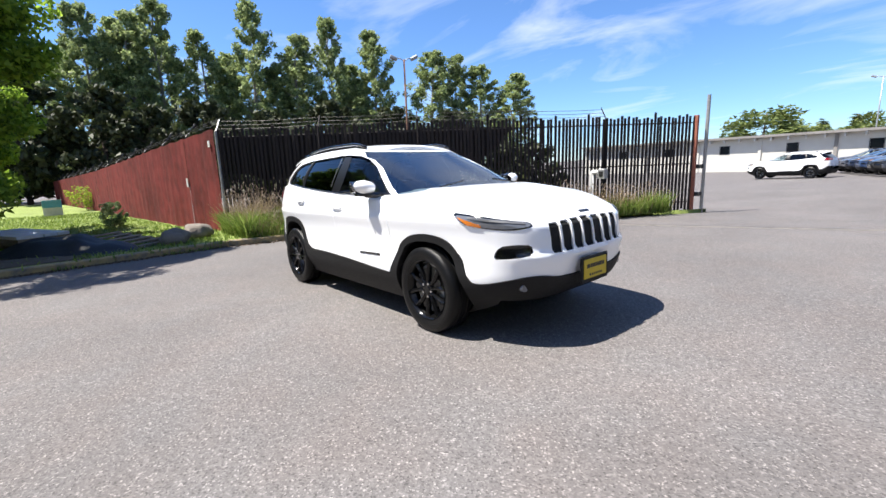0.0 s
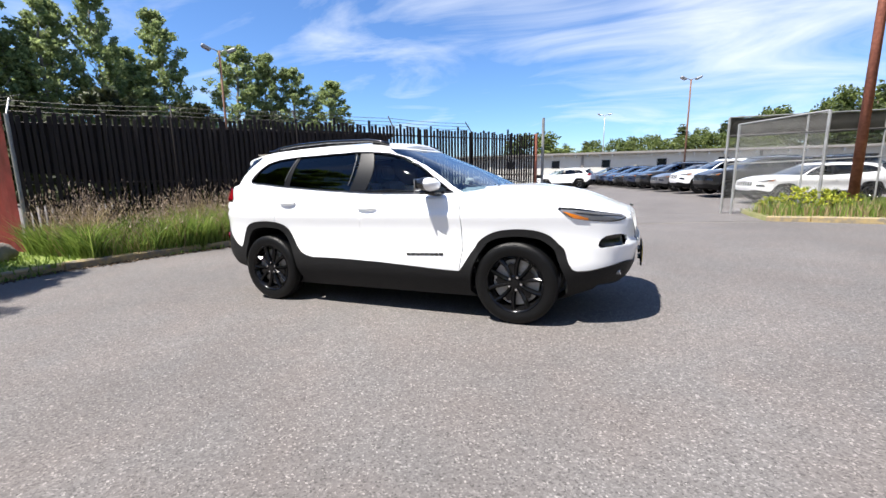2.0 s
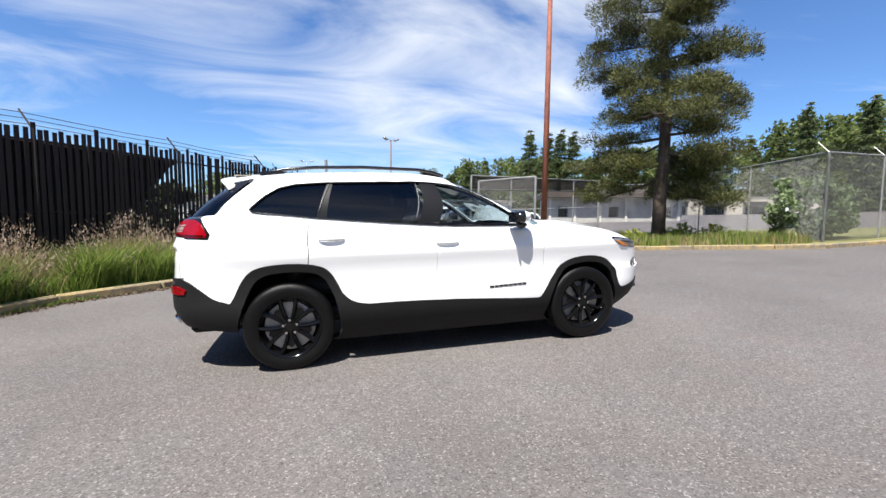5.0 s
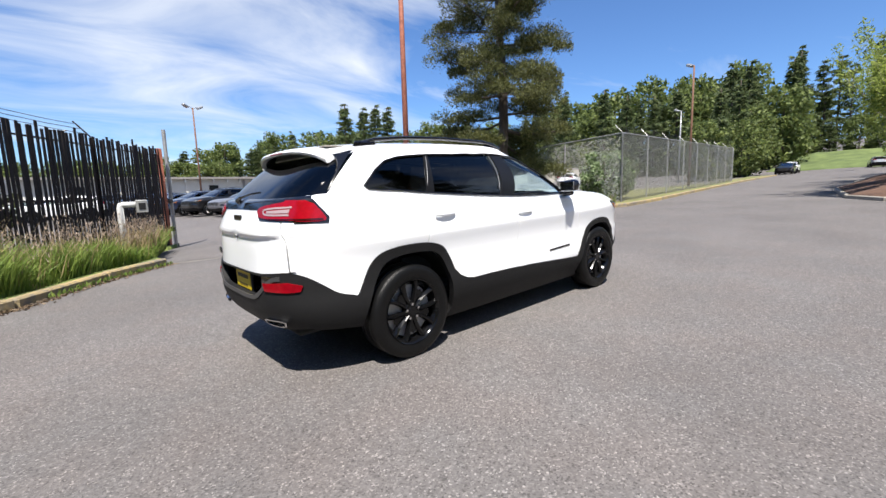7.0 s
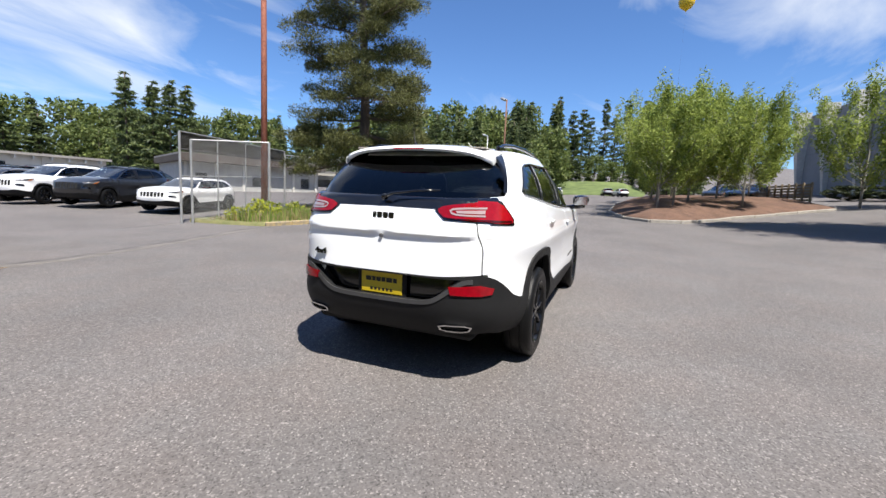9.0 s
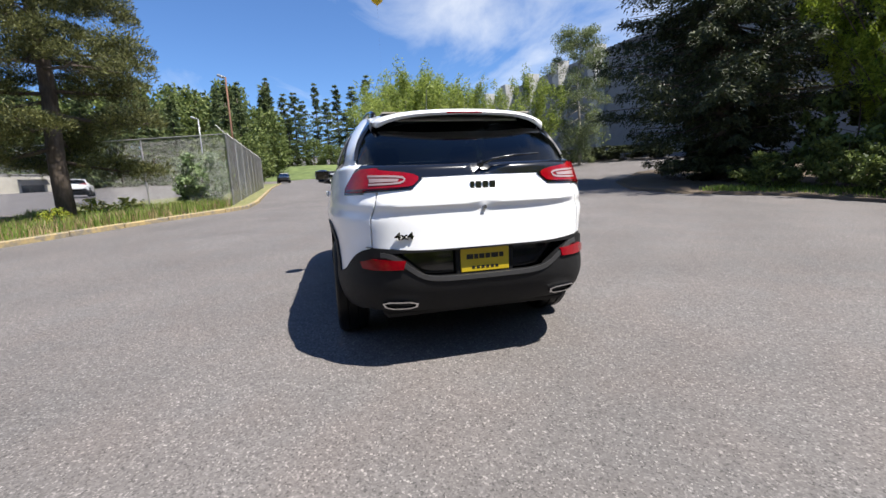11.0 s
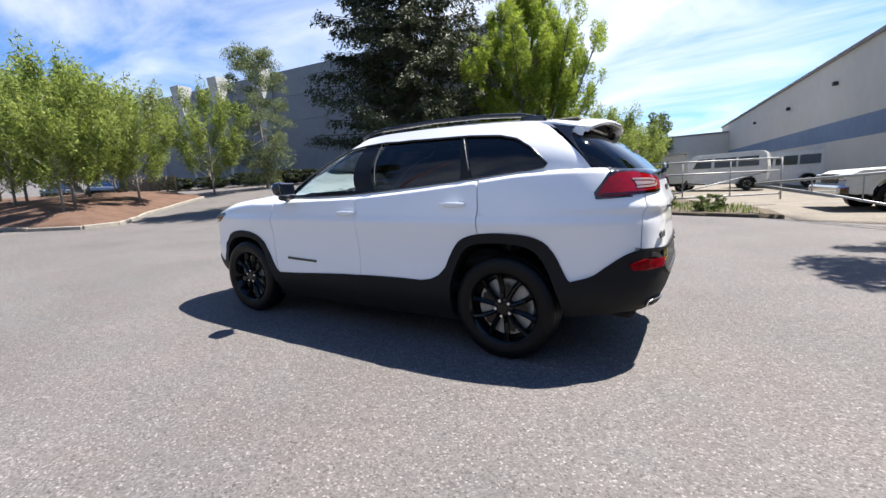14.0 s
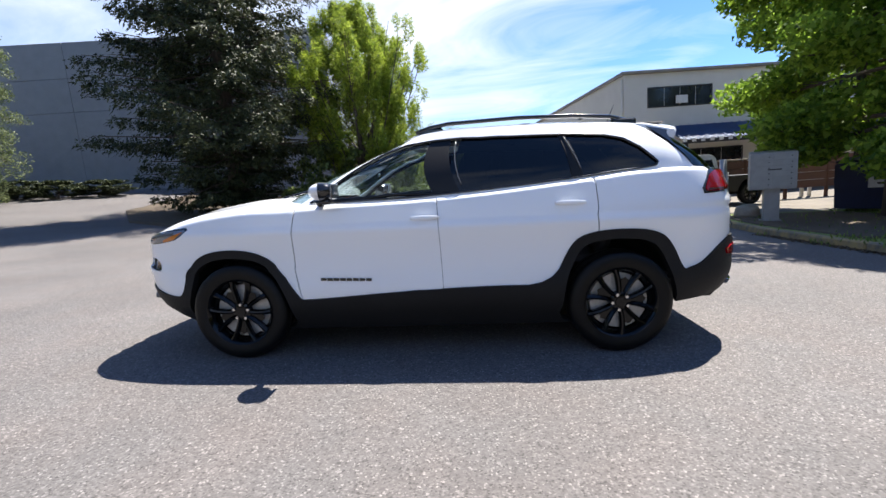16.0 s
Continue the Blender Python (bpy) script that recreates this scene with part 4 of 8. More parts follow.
def pine_tree(h, r, base, boughs, sprays, leaf, bark, label, seed, trunk):
    """Ragged pine: bare crooked boughs that carry flat pads of needles towards their ends, sky between the layers."""
    rng = random.Random(seed)
    tp = [(0.12 * math.sin(1.1 * k), 0.1 * math.sin(1.7 * k), h * k / 7) for k in range(8)]
    on_trunk = lambda z: Vector(tp[min(6, int(z / h * 7))]).lerp(Vector(tp[min(7, int(z / h * 7) + 1)]), clamp(z / h * 7 - int(z / h * 7)))
    limbs, pts, ways = [], [], []
    for i in range(boughs):
        t = clamp((i + rng.uniform(0.1, 0.9)) / boughs)
        z = min(h * 0.97, max(base, base + (h * 0.97 - base) * t + rng.uniform(-0.5, 0.5)))
        ang = i * 2.4 + rng.uniform(-0.6, 0.6)
        ln = r * (1 - t) ** 0.5 * rng.uniform(0.62, 1.12) + 0.25
        d, side = Vector((math.cos(ang), math.sin(ang), 0)), Vector((-math.sin(ang), math.cos(ang), 0))
        s = on_trunk(z)
        sag = (-0.32 + 0.6 * t + rng.uniform(-0.1, 0.1)) * ln
        at = lambda u: s + d * ln * u + Vector((0, 0, sag * u + 0.14 * ln * u * u)) + side * (0.12 * ln * math.sin(2.5 * u + i))
        limbs.append(([s, at(0.3), at(0.6), at(0.92)], trunk * (0.12 + 0.16 * (1 - t))))
        n = max(3, round(2.3 * ln))
        for c in range(n):
            u = 0.36 + 0.64 * (c + rng.uniform(0.2, 0.9)) / n
            q = at(u) + side * rng.gauss(0, 0.2) * ln + Vector((0, 0, rng.uniform(-0.2, 0.4)))
            limbs.append(([at(u * 0.85), q], trunk * 0.05))
            pr = rng.uniform(0.4, 0.72) * (0.75 + 0.1 * ln)
            for _ in range(sprays):
                a, f = rng.uniform(0, 2 * math.pi), rng.uniform(0, 1) ** 0.55
                v = Vector((math.cos(a) * f, math.sin(a) * f, rng.gauss(0.05, 0.2) + 0.3 * (1 - f)))
                pts.append(q + v * pr)
                ways.append(Vector((v.x, v.y, 0.45)) + Vector((rng.gauss(0, 0.45), rng.gauss(0, 0.45), rng.gauss(0.1, 0.4))))
    return tree_thing("pine_tree", tp, trunk, limbs, None, 0, 0, leaf, bark, label, "tree", seed, crown=needles(pts, ways, 0.12, 0.034, seed))


def plant(ob, x, y, rz=0.0, s=1.0, lift=0.0):
    ob.matrix_basis = pose(x, y, ground_z(x, y) + lift, 0, 0, rz) @ Matrix.Scale(s, 4)
    return ob


def plant_copy(ob, x, y, rz=0.0, s=1.0, sz=None, lift=0.0):
    c = copy_thing(ob, pose(0, 0, 0))
    c.matrix_basis = pose(x, y, ground_z(x, y) + lift, 0, 0, rz) @ Matrix.Diagonal((s, s, sz or s, 1))
    return c


wide_top = knots_line((0.0, 0.7), (0.2, 0.85), (0.45, 1.0), (0.7, 0.9), (0.85, 0.7), (1.0, 0.3))
slim = knots_line((0.0, 0.7), (0.25, 1.0), (0.6, 0.85), (0.85, 0.45), (1.0, 0.12))
cone = knots_line((0.0, 0.6), (0.2, 1.0), (0.45, 0.9), (0.7, 0.6), (0.9, 0.26), (1.0, 0.08))
vase = knots_line((0.0, 0.55), (0.3, 0.9), (0.6, 1.0), (0.8, 0.75), (1.0, 0.3))
maple = plant(broadleaf("maple_tree", 8.4, 2.6, 1.6, 76000, 0.1, L_MAPLE, M_BARK, "leafy maple shading the verge and kerb", 3, 0.17, 1.6, 0.35, 0.21, wide_top, 1.3, 0.6, far=True), -9.2, -5.8)
tagged(plant_copy(maple, -11.2, -9.0, 140, 0.95), "second leafy maple behind the dumpster")
tagged(plant_copy(maple, -14.2, -6.3, 250, 0.95), "leafy maple on the lawn along the red fence")
pine = plant(pine_tree(13.8, 3.35, 2.0, 58, 620, L_PINE, M_BARK, "tall ragged pine on the dry verge", 5, 0.27), 11.95, 9.5, lift=0.1)
spruce = plant(conifer("spruce_tree", 22.0, 5.2, 0.5, 270000, 0.16, L_SPRUCE, M_BARK, "large dark spruce with boughs to the ground", 7, 0.34, 0.3, 36, 0.5, 11, 0.5, 0.4, 0.4), 9.7, -14.4)
plant(broadleaf("ash_tree", 9.5, 3.2, 0.8, 110000, 0.042, L_GREEN, M_BARK, "bright green upright young tree beside the spruce", 9, 0.14, 6.5, 1.5, 0.075, cone, 4.4, far=True), 4.6, -16.7)
bed_tree = plant(broadleaf("young_tree", 5.5, 2.3, 1.2, 13000, 0.058, L_BED, M_BARK_PALE, "young green tree in the bark-mulch bed", 11, 0.06, 1.3, 1.4, 0.13, vase, 2.8, far=True), 19.5, -3.8, lift=0.6)
for x, y, s, rz in ((22.5, -4.8, 1.1, 40), (21.8, -7.2, 0.95, 90), (25, -3.4, 1.05, 150), (28, -4.6, 1.2, 200), (31, -3.4, 1.15, 260), (34, -5, 1.1, 310), (26.4, -6.8, 1.1, 20), (28.8, -9.0, 1.05, 115), (18.2, -3.0, 0.85, 190), (40, -4.5, 1.3, 77), (46, -5, 1.4, 130)):
    tagged(plant_copy(bed_tree, x, y, rz, s, lift=0.5), group="trees in the bed")
tagged(plant_copy(bed_tree, 25.6, -13.4, 15, 1.15, lift=0.05), "small green street tree on a pale trunk beside the drive")
birch = plant(broadleaf("birch_tree", 10.4, 2.2, 1.5, 32000, 0.055, L_BIRCH, M_BARK_PALE, "weeping birch against the grey warehouse", 15, 0.12, 2.4, 0.5, 0.24, vase, 2.6, 1.7, far=True), 25.6, -17.6)
poplar = plant(broadleaf("poplar_tree", 18, 2.7, 1.0, 15000, 0.2, L_POPLAR, M_BARK_PALE, "tall leafy poplar behind the fence", 21, 0.2, 5.0, 0.9, 0.14, slim, 1.5, 0.0, False, True), -48, -0.7)
poplar_b = plant(broadleaf("poplar_tree", 18, 2.8, 1.0, 15000, 0.2, L_POPLAR, M_BARK_PALE, "tall leafy poplar behind the fence", 22, 0.2, 5.0, 1.0, 0.14, cone, 1.5, 0.0, False, True), -47.8, 2.4)
for i, (x, y, z) in enumerate(((-48, -4.2, 12.4), (-49, 1.2, 16.2), (-47.5, 4.6, 17.6), (-46.9, 8.5, 15.7), (-45.5, 13.0, 18.9), (-44, 17.1, 15.9), (-42.5, 20.5, 17.5),
                              (-40.2, 24.4, 16.6), (-36.5, 29.8, 14.3), (-34.8, 32.5, 13.9), (-33, 34.6, 12.8), (-30.7, 37.5, 11.9), (-50, -9, 15), (-52, -14, 17), (-50, -20, 16), (-47, 10.8, 14), (-45, 15.2, 14), (-41.6, 22.6, 13), (-53, -2, 16), (-53, 6.2, 17), (-51, 12, 16.5), (-49, 19, 16), (-46, 25, 15.5))):
    tagged(plant_copy(poplar_b if i % 2 else poplar, x, y, i * 67, 0.92 + 0.1 * (i % 3), (z * (1.1 if i < 12 else 1.0) - 0.2) / 18), group="trees behind the fence")
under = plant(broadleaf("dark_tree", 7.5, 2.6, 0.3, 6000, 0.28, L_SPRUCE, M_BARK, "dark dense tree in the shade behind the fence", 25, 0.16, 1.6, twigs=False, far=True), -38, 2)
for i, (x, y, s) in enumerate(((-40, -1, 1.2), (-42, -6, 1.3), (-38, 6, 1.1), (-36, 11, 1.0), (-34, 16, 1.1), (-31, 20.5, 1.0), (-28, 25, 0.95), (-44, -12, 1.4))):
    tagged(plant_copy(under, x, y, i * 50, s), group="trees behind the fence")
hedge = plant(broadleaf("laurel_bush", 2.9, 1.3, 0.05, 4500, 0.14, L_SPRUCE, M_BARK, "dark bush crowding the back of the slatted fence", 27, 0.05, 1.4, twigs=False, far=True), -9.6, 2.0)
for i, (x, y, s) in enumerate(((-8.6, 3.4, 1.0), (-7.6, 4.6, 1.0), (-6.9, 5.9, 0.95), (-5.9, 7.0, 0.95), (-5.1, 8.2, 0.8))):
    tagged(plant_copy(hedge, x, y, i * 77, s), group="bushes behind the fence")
fir = plant(conifer("fir_tree", 18, 3.2, 0.6, 3700, 0.76, L_FIR, M_BARK, "tall conifer along the far road", 31, 0.22, 0.22, 20, 0.5, 5, 0.8, 0.8, 0.34), 77, 47.6)
plant(broadleaf("climbing_weed", 1.3, 0.7, 0.15, 900, 0.075, L_GREEN, M_BARK, "pale green weed climbing the red fence", 33, 0.012, 1.0, 0.8, 0.3, vase, 1.4), -26.5, -2.8, lift=0.1)
tall_pine = plant(conifer("tall_pine", 26, 3.3, 5.0, 5000, 0.7, L_FIR, M_BARK, "tall thin pine with a tufted crown on the far hill", 35, 0.3, 0.12, 18, 0.75, 6, 0.5, 0.6, 0.3), 123.5, -9.5)
for i, (x, y, z) in enumerate(((80.8, 41, 20.2), (82.7, 37.2, 18.7), (84.7, 32.7, 18.1), (86.1, 29.1, 19), (88.4, 21.6, 20.5), (89.2, 18.5, 21.8), (125.3, 17.5, 31), (125.7, 13.5, 27), (125.9, 10.6, 27.4),
                              (126.1, 4.7, 30), (126.1, -1.1, 29.4), (125.9, -5.6, 29), (120, 8, 24), (122, 1.8, 25), (121, -3.4, 22), (118, -8.5, 24), (124, 15.4, 22), (119, 12, 20), (117, -13, 21), (34.7, 57.7, 14.5), (36.3, 56.6, 15), (37.9, 55.5, 14.7), (33.0, 60.5, 15.5))):
    if x > 115:
        tagged(plant_copy(tall_pine, x, y, i * 53, 0.8 + 0.15 * (i % 3), (z - ground_z(x, y)) / 26), group="pines on the far hill")
    else:
        tagged(plant_copy(fir, x, y, i * 53, 0.4 + 0.6 * z / 18, (z - ground_z(x, y)) / 18), group="trees along the far road")
grove = plant(broadleaf("grove_tree", 13, 3.8, 0.3, 3400, 0.45, L_FOREST, M_BARK, "leafy tree on the wooded hillside", 41, 0.2, 2.2, 0.7, 0.3, vase, 1.3, 0.0, False, True), 28.7, 112.9)
hill_top = knots_line((0, 25), (8, 25), (20, 24), (30, 21), (40, 18.5), (50, 17), (60, 15.5), (70, 15), (80, 11.5), (95, 8.5), (105, 8))
k = 0
for az in np.arange(2.0, 103.0, 2.2):
    for dist, hh in ((98, 0.72), (117, 1.06)):
        a = radians(az + random.uniform(-1.0, 1.0))
        x, y = 2 + dist * math.cos(a), 2 + dist * math.sin(a)
        if y < 13 and x > 60:
            continue
        k += 1
        z = (float(hill_top(az)) * 1.08 - ground_z(x, y)) * hh * random.uniform(0.86, 1.06)
        src = fir if random.random() < (0.75 if az < 45 else 0.4) else grove
        tagged(plant_copy(src, x, y, k * 41, random.uniform(0.95, 1.25) if src is fir else max(0.8, z / 13) * random.uniform(0.8, 1.15), z / (18 if src is fir else 13)), group="hillside trees")
for i, (x, y, s) in enumerate(((62, 12.5, 0.55), (66, 14, 0.7), (70, 13.5, 0.75), (58, 14, 0.6), (50, 13, 0.5), (74, 17, 0.9), (100, 17, 0.9), (104, -8, 0.8), (98, -14, 0.8), (90, -14, 0.7), (70, -9, 0.6), (62, -7, 0.5))):
    tagged(plant_copy(fir if i % 2 else grove, x, y, i * 33, s * 1.1, s), group="trees along the far road")
for i, y in enumerate((-16, -11.5, -7, -2.6, 1.5, 6, 10, 14.5)):
    tagged(plant_copy(grove if i % 3 else fir, 113 + 3 * (i % 2), y, i * 47, 0.75, 0.45 + 0.12 * (i % 3)), group="trees on the far slope")
tagged(plant_copy(grove, -14, 70, 10, 1.3, 0.62), "leafy tree rising behind the white warehouse")
for i, (x, y, z) in enumerate(((4.7, -46.6, 6.3), (2.4, -56.9, 8.2), (6.3, -38, 3.6), (3.4, -50, 5.0))):
    tagged(plant_copy(grove, x, y, i * 60, 0.42, z / 13), group="trees beyond the yard")
for x, y, s, sz in ((1.5, -19.4, 0.75, 0.72), (0.6, -21.5, 0.7, 0.62), (3.0, -21.0, 0.8, 0.8)):
    tagged(plant_copy(bed_tree, x, y, x * 40, s, sz), "light green sapling behind the planting strip", group="saplings by the yard")

# ---- the car ----
def knots(*pairs):
    """A smooth curve through (position, value) pairs."""
    xs, ys = np.array([p[0] for p in pairs], float), np.array([p[1] for p in pairs], float)
    d = np.diff(ys) / np.diff(xs)
    m = np.r_[d[0], np.where(d[1:] * d[:-1] > 0, 2 * d[1:] * d[:-1] / np.where(d[1:] + d[:-1] == 0, 1, d[1:] + d[:-1]), 0), d[-1]]

    def f(x):
        x = np.clip(np.asarray(x, float), xs[0], xs[-1])
        i = np.clip(np.searchsorted(xs, x) - 1, 0, len(xs) - 2)
        h = xs[i + 1] - xs[i]
        t = (x - xs[i]) / h
        return (2 * t**3 - 3 * t**2 + 1) * ys[i] + (t**3 - 2 * t**2 + t) * h * m[i] + (3 * t**2 - 2 * t**3) * ys[i + 1] + (t**3 - t**2) * h * m[i + 1]

    return f


CAR_LF = knots((0.2, 2.0), (0.3, 2.12), (0.4, 2.215), (0.5, 2.255), (0.6, 2.282), (0.645, 2.298), (0.665, 2.296), (0.69, 2.275), (0.8, 2.262), (0.9, 2.24), (1.3, 2.1))
CAR_LR = knots((0.2, 2.0), (0.3, 2.12), (0.36, 2.19), (0.45, 2.25), (0.55, 2.275), (0.65, 2.274), (0.74, 2.268), (0.8, 2.262), (0.9, 2.253), (0.965, 2.246), (0.985, 2.25), (1.0, 2.262), (1.012, 2.262), (1.05, 2.247), (1.1, 2.228), (1.22, 2.18), (1.3, 2.12))
CAR_W = knots((0.2, 0.8), (0.3, 0.86), (0.4, 0.905), (0.5, 0.918), (0.56, 0.914), (0.62, 0.906), (0.72, 0.906), (0.86, 0.923), (0.915, 0.935), (0.935, 0.934), (0.965, 0.92), (1.0, 0.914), (1.1, 0.896), (1.2, 0.872), (1.3, 0.845))
CAR_TOP = knots((-2.35, 1.222), (-2.1, 1.235), (-1.8, 1.25), (-1.5, 1.24), (-1.11, 1.2), (-0.3, 1.13), (0.15, 1.108), (0.8, 1.1), (1.16, 1.105), (1.56, 1.07), (1.85, 1.01), (2.05, 0.95), (2.2, 0.91), (2.32, 0.895))
CAR_ROLL = knots((-2.4, 0.02), (-1.6, 0.025), (0.5, 0.03), (1.1, 0.06), (2.0, 0.055), (2.3, 0.045))
NF, NR = 4.6, 4.9
_th = np.linspace(0, math.pi, 3001)


def _plan(th, lf, lr, w, nf=NF, nr=NR):
    c, s = np.cos(th), np.clip(np.sin(th), 0, 1)
    front = c >= 0
    n = np.where(front, nf, nr)
    x = np.where(front, lf * np.abs(c) ** (2 / n), -lr * np.abs(c) ** (2 / n))
    return x, w * s ** (2 / n)


_px, _py = _plan(_th, CAR_LF(0.7), CAR_LR(0.7), CAR_W(0.7))
_arc = np.r_[0, np.cumsum(np.hypot(np.diff(_px), np.diff(_py)))]
CAR_Q = float(_arc[-1])


def lower(q, z):
    """The lower body's left half: a point for the way q round it from the nose, at height z."""
    th = np.interp(q, _arc, _th)
    x, y = _plan(th, CAR_LF(z), CAR_LR(z), CAR_W(z))
    top, r = CAR_TOP(x), CAR_ROLL(x)
    d = np.clip(top - z, 0, r)
    inset = r * (1 - d / r) ** 2
    n = np.where(x >= 0, NF, NR)
    l = np.where(x >= 0, CAR_LF(z), CAR_LR(z))
    nx, ny = np.sign(x) * np.abs(x / l) ** (n - 1) / l, (y / CAR_W(z)) ** (n - 1) / CAR_W(z)
    k = np.hypot(nx, ny)
    return np.stack([x - inset * nx / k, np.maximum(0, y - inset * ny / k), np.asarray(z) + 0 * x], -1)


def q_side(x, z):
    l, n = (CAR_LF(z), NF) if x >= 0 else (CAR_LR(z), NR)
    c = min(1.0, abs(x) / float(l)) ** (n / 2)
    return float(np.interp(math.acos(c if x >= 0 else -c), _th, _arc))


def q_end(y, z, front):
    n = NF if front else NR
    s = min(1.0, y / float(CAR_W(z))) ** (n / 2)
    a = math.asin(s)
    return float(np.interp(a if front else math.pi - a, _th, _arc))


def low(*pts):
    """Feature points of the lower body: ("s", x, z) on the side, ("f", y, z) on the front, ("r", y, z) on the rear."""
    return [(q_side(a, z), z) if k == "s" else (q_end(a, z, k == "f"), z) for k, a, z in pts]


XC = -0.45
GB = (1.60, 1.71, 0.852, 5.4, 6.5)
GT = (0.57, 1.28, 0.625, 5.5, 6.5)
CAR_ROOF = knots((-2.1, 1.49), (-1.85, 1.535), (-1.6, 1.565), (-1.2, 1.59), (-0.7, 1.6), (-0.3, 1.595), (0.0, 1.57), (0.16, 1.55))
_gx, _gy = _plan(_th, GB[0], GB[1], GB[2], GB[3], GB[4])
_garc = np.r_[0, np.cumsum(np.hypot(np.diff(_gx), np.diff(_gy)))]
GREEN_Q = float(_garc[-1])


def base_plan(th):
    """The glasshouse's foot: round the windscreen its own curve, behind that the rim of the lower body."""
    bx, by = _plan(th, *GB)
    x = XC + bx
    rim = (CAR_W(CAR_TOP(x)) - CAR_ROLL(x) - 0.003) * (1 - np.clip(np.abs(x) / (GB[1] - XC), 0, 1) ** NR) ** (1 / NR)
    w = np.clip((np.asarray(th) - 0.75) / 0.6, 0, 1)
    w = w * w * (3 - 2 * w)
    return bx, np.where(np.asarray(th) > math.pi / 2, rim, by * (1 - w) + w * np.minimum(rim, by * 1.02))


def upper(q, k):
    """The glasshouse's left half: the way q round it from the windscreen's middle, k from belt to roof."""
    th = np.interp(q, _garc, _th)
    bx, by = base_plan(th)
    tx, ty = _plan(th, *GT)
    bulge = 1 + 0.05 * np.sin(math.pi * np.clip(k, 0, 1))
    x = XC + (bx * (1 - k) + tx * k) * (1 + 0.02 * np.sin(math.pi * k))
    y = (by * (1 - k) + ty * k) * bulge
    zb = CAR_TOP(XC + bx) - 0.012
    return np.stack([x, y, zb + k * (CAR_ROOF(XC + tx) - zb)], -1)


_uq, _uk = np.meshgrid(np.linspace(0, GREEN_Q, 500), np.linspace(0, 1, 120), indexing="ij")
_up = upper(_uq, _uk)


def up_side(pts):
    out = []
    for x, z in pts:
        d = (_up[..., 0] - x) ** 2 + (_up[..., 2] - z) ** 2 + 10 * (_up[..., 1] < 0.45)
        i = np.unravel_index(np.argmin(d), d.shape)
        out.append((float(_uq[i]), float(_uk[i])))
    return out


def inside(poly, p):
    x, y = p[:, 0], p[:, 1]
    hit = np.zeros(len(p), bool)
    for (ax, ay), (bx, by) in zip(poly, poly[1:] + poly[:1]):
        if ay != by:
            hit ^= ((ay > y) != (by > y)) & (x < (bx - ax) * (y - ay) / (by - ay) + ax)
    return hit


def dense(line, step, closed=False):
    pts = [Vector((*p, 0)) for p in (line + line[:1] if closed else line)]
    out = []
    for a, b in zip(pts, pts[1:]):
        k = max(1, math.ceil((b - a).length / step))
        out += [a + (b - a) * i / k for i in range(k)]
    if not closed:
        out.append(pts[-1])
    return [(p.x, p.y) for p in out]


def smooth_poly(poly, rounds=2):
    """Rounds a polygon's corners."""
    for _ in range(rounds):
        poly = [((1 - t) * a[0] + t * b[0], (1 - t) * a[1] + t * b[1]) for a, b in zip(poly, poly[1:] + poly[:1]) for t in (0.22, 0.78)]
    return poly


def round_line(line, rounds=2):
    """Rounds the bends of an open line, keeping its ends."""
    for _ in range(rounds):
        line = line[:1] + [((1 - t) * a[0] + t * b[0], (1 - t) * a[1] + t * b[1]) for a, b in zip(line, line[1:]) for t in (0.25, 0.75)] + line[-1:]
    return line


def ribbon(line, width):
    """A narrow closed band about a polyline."""
    pts = [Vector((*p, 0)) for p in line]
    left, right = [], []
    for i, p in enumerate(pts):
        d = (pts[min(i + 1, len(pts) - 1)] - pts[max(i - 1, 0)]).normalized()
        s = Vector((-d.y, d.x, 0)) * width / 2
        left.append((p.x + s.x, p.y + s.y))
        right.append((p.x - s.x, p.y - s.y))
    return left + right[::-1]


def split_surface(border, features, step, rows=()):
    """Triangles of a bordered sheet, cut along the features (name, polygon); each goes to the first feature that holds it."""
    from mathutils import geometry
    pts, edges = [], []
    for poly in [border] + [f[1] for f in features]:
        ring = dense(poly, step * 0.8, True)
        i0 = len(pts)
        pts += ring
        edges += [(i0 + i, i0 + (i + 1) % len(ring)) for i in range(len(ring))]
    b = np.array(border)
    gx, gy = np.meshgrid(np.arange(b[:, 0].min(), b[:, 0].max(), step), np.arange(b[:, 1].min(), b[:, 1].max(), step * 0.8), indexing="ij")
    g = np.stack([gx.ravel() + 0.3 * step * (np.arange(gx.size) % 2), gy.ravel()], -1)
    for z in rows:
        if not isinstance(z, float):
            z = np.array(z)
            z = z[np.argsort(z[:, 0])]
            g = np.concatenate([g[np.abs(g[:, 1] - np.interp(g[:, 0], z[:, 0], z[:, 1])) > 0.0052], z])
            continue
        line = np.arange(b[:, 0].min() + 0.01, b[:, 0].max(), step)
        g = np.concatenate([g[np.abs(g[:, 1] - z) > 0.012], np.stack([line, 0 * line + z], -1)])
    g = g[inside(border, g)]
    pts += [tuple(p) for p in g]
    vs, _, fs, *_ = geometry.delaunay_2d_cdt([Vector(p) for p in pts], edges, [], 0, 1e-5)
    v = np.array([(a.x, a.y) for a in vs])
    f = np.array([t for t in fs if len(t) == 3])
    mid = v[f].mean(1)
    name = np.full(len(f), "body", dtype=object)
    free = np.ones(len(f), bool)
    for n, poly in features:
        h = inside(poly, mid) & free
        name[h] = n
        free &= ~h
    name[~inside(border, mid)] = "none"
    return v, f, name


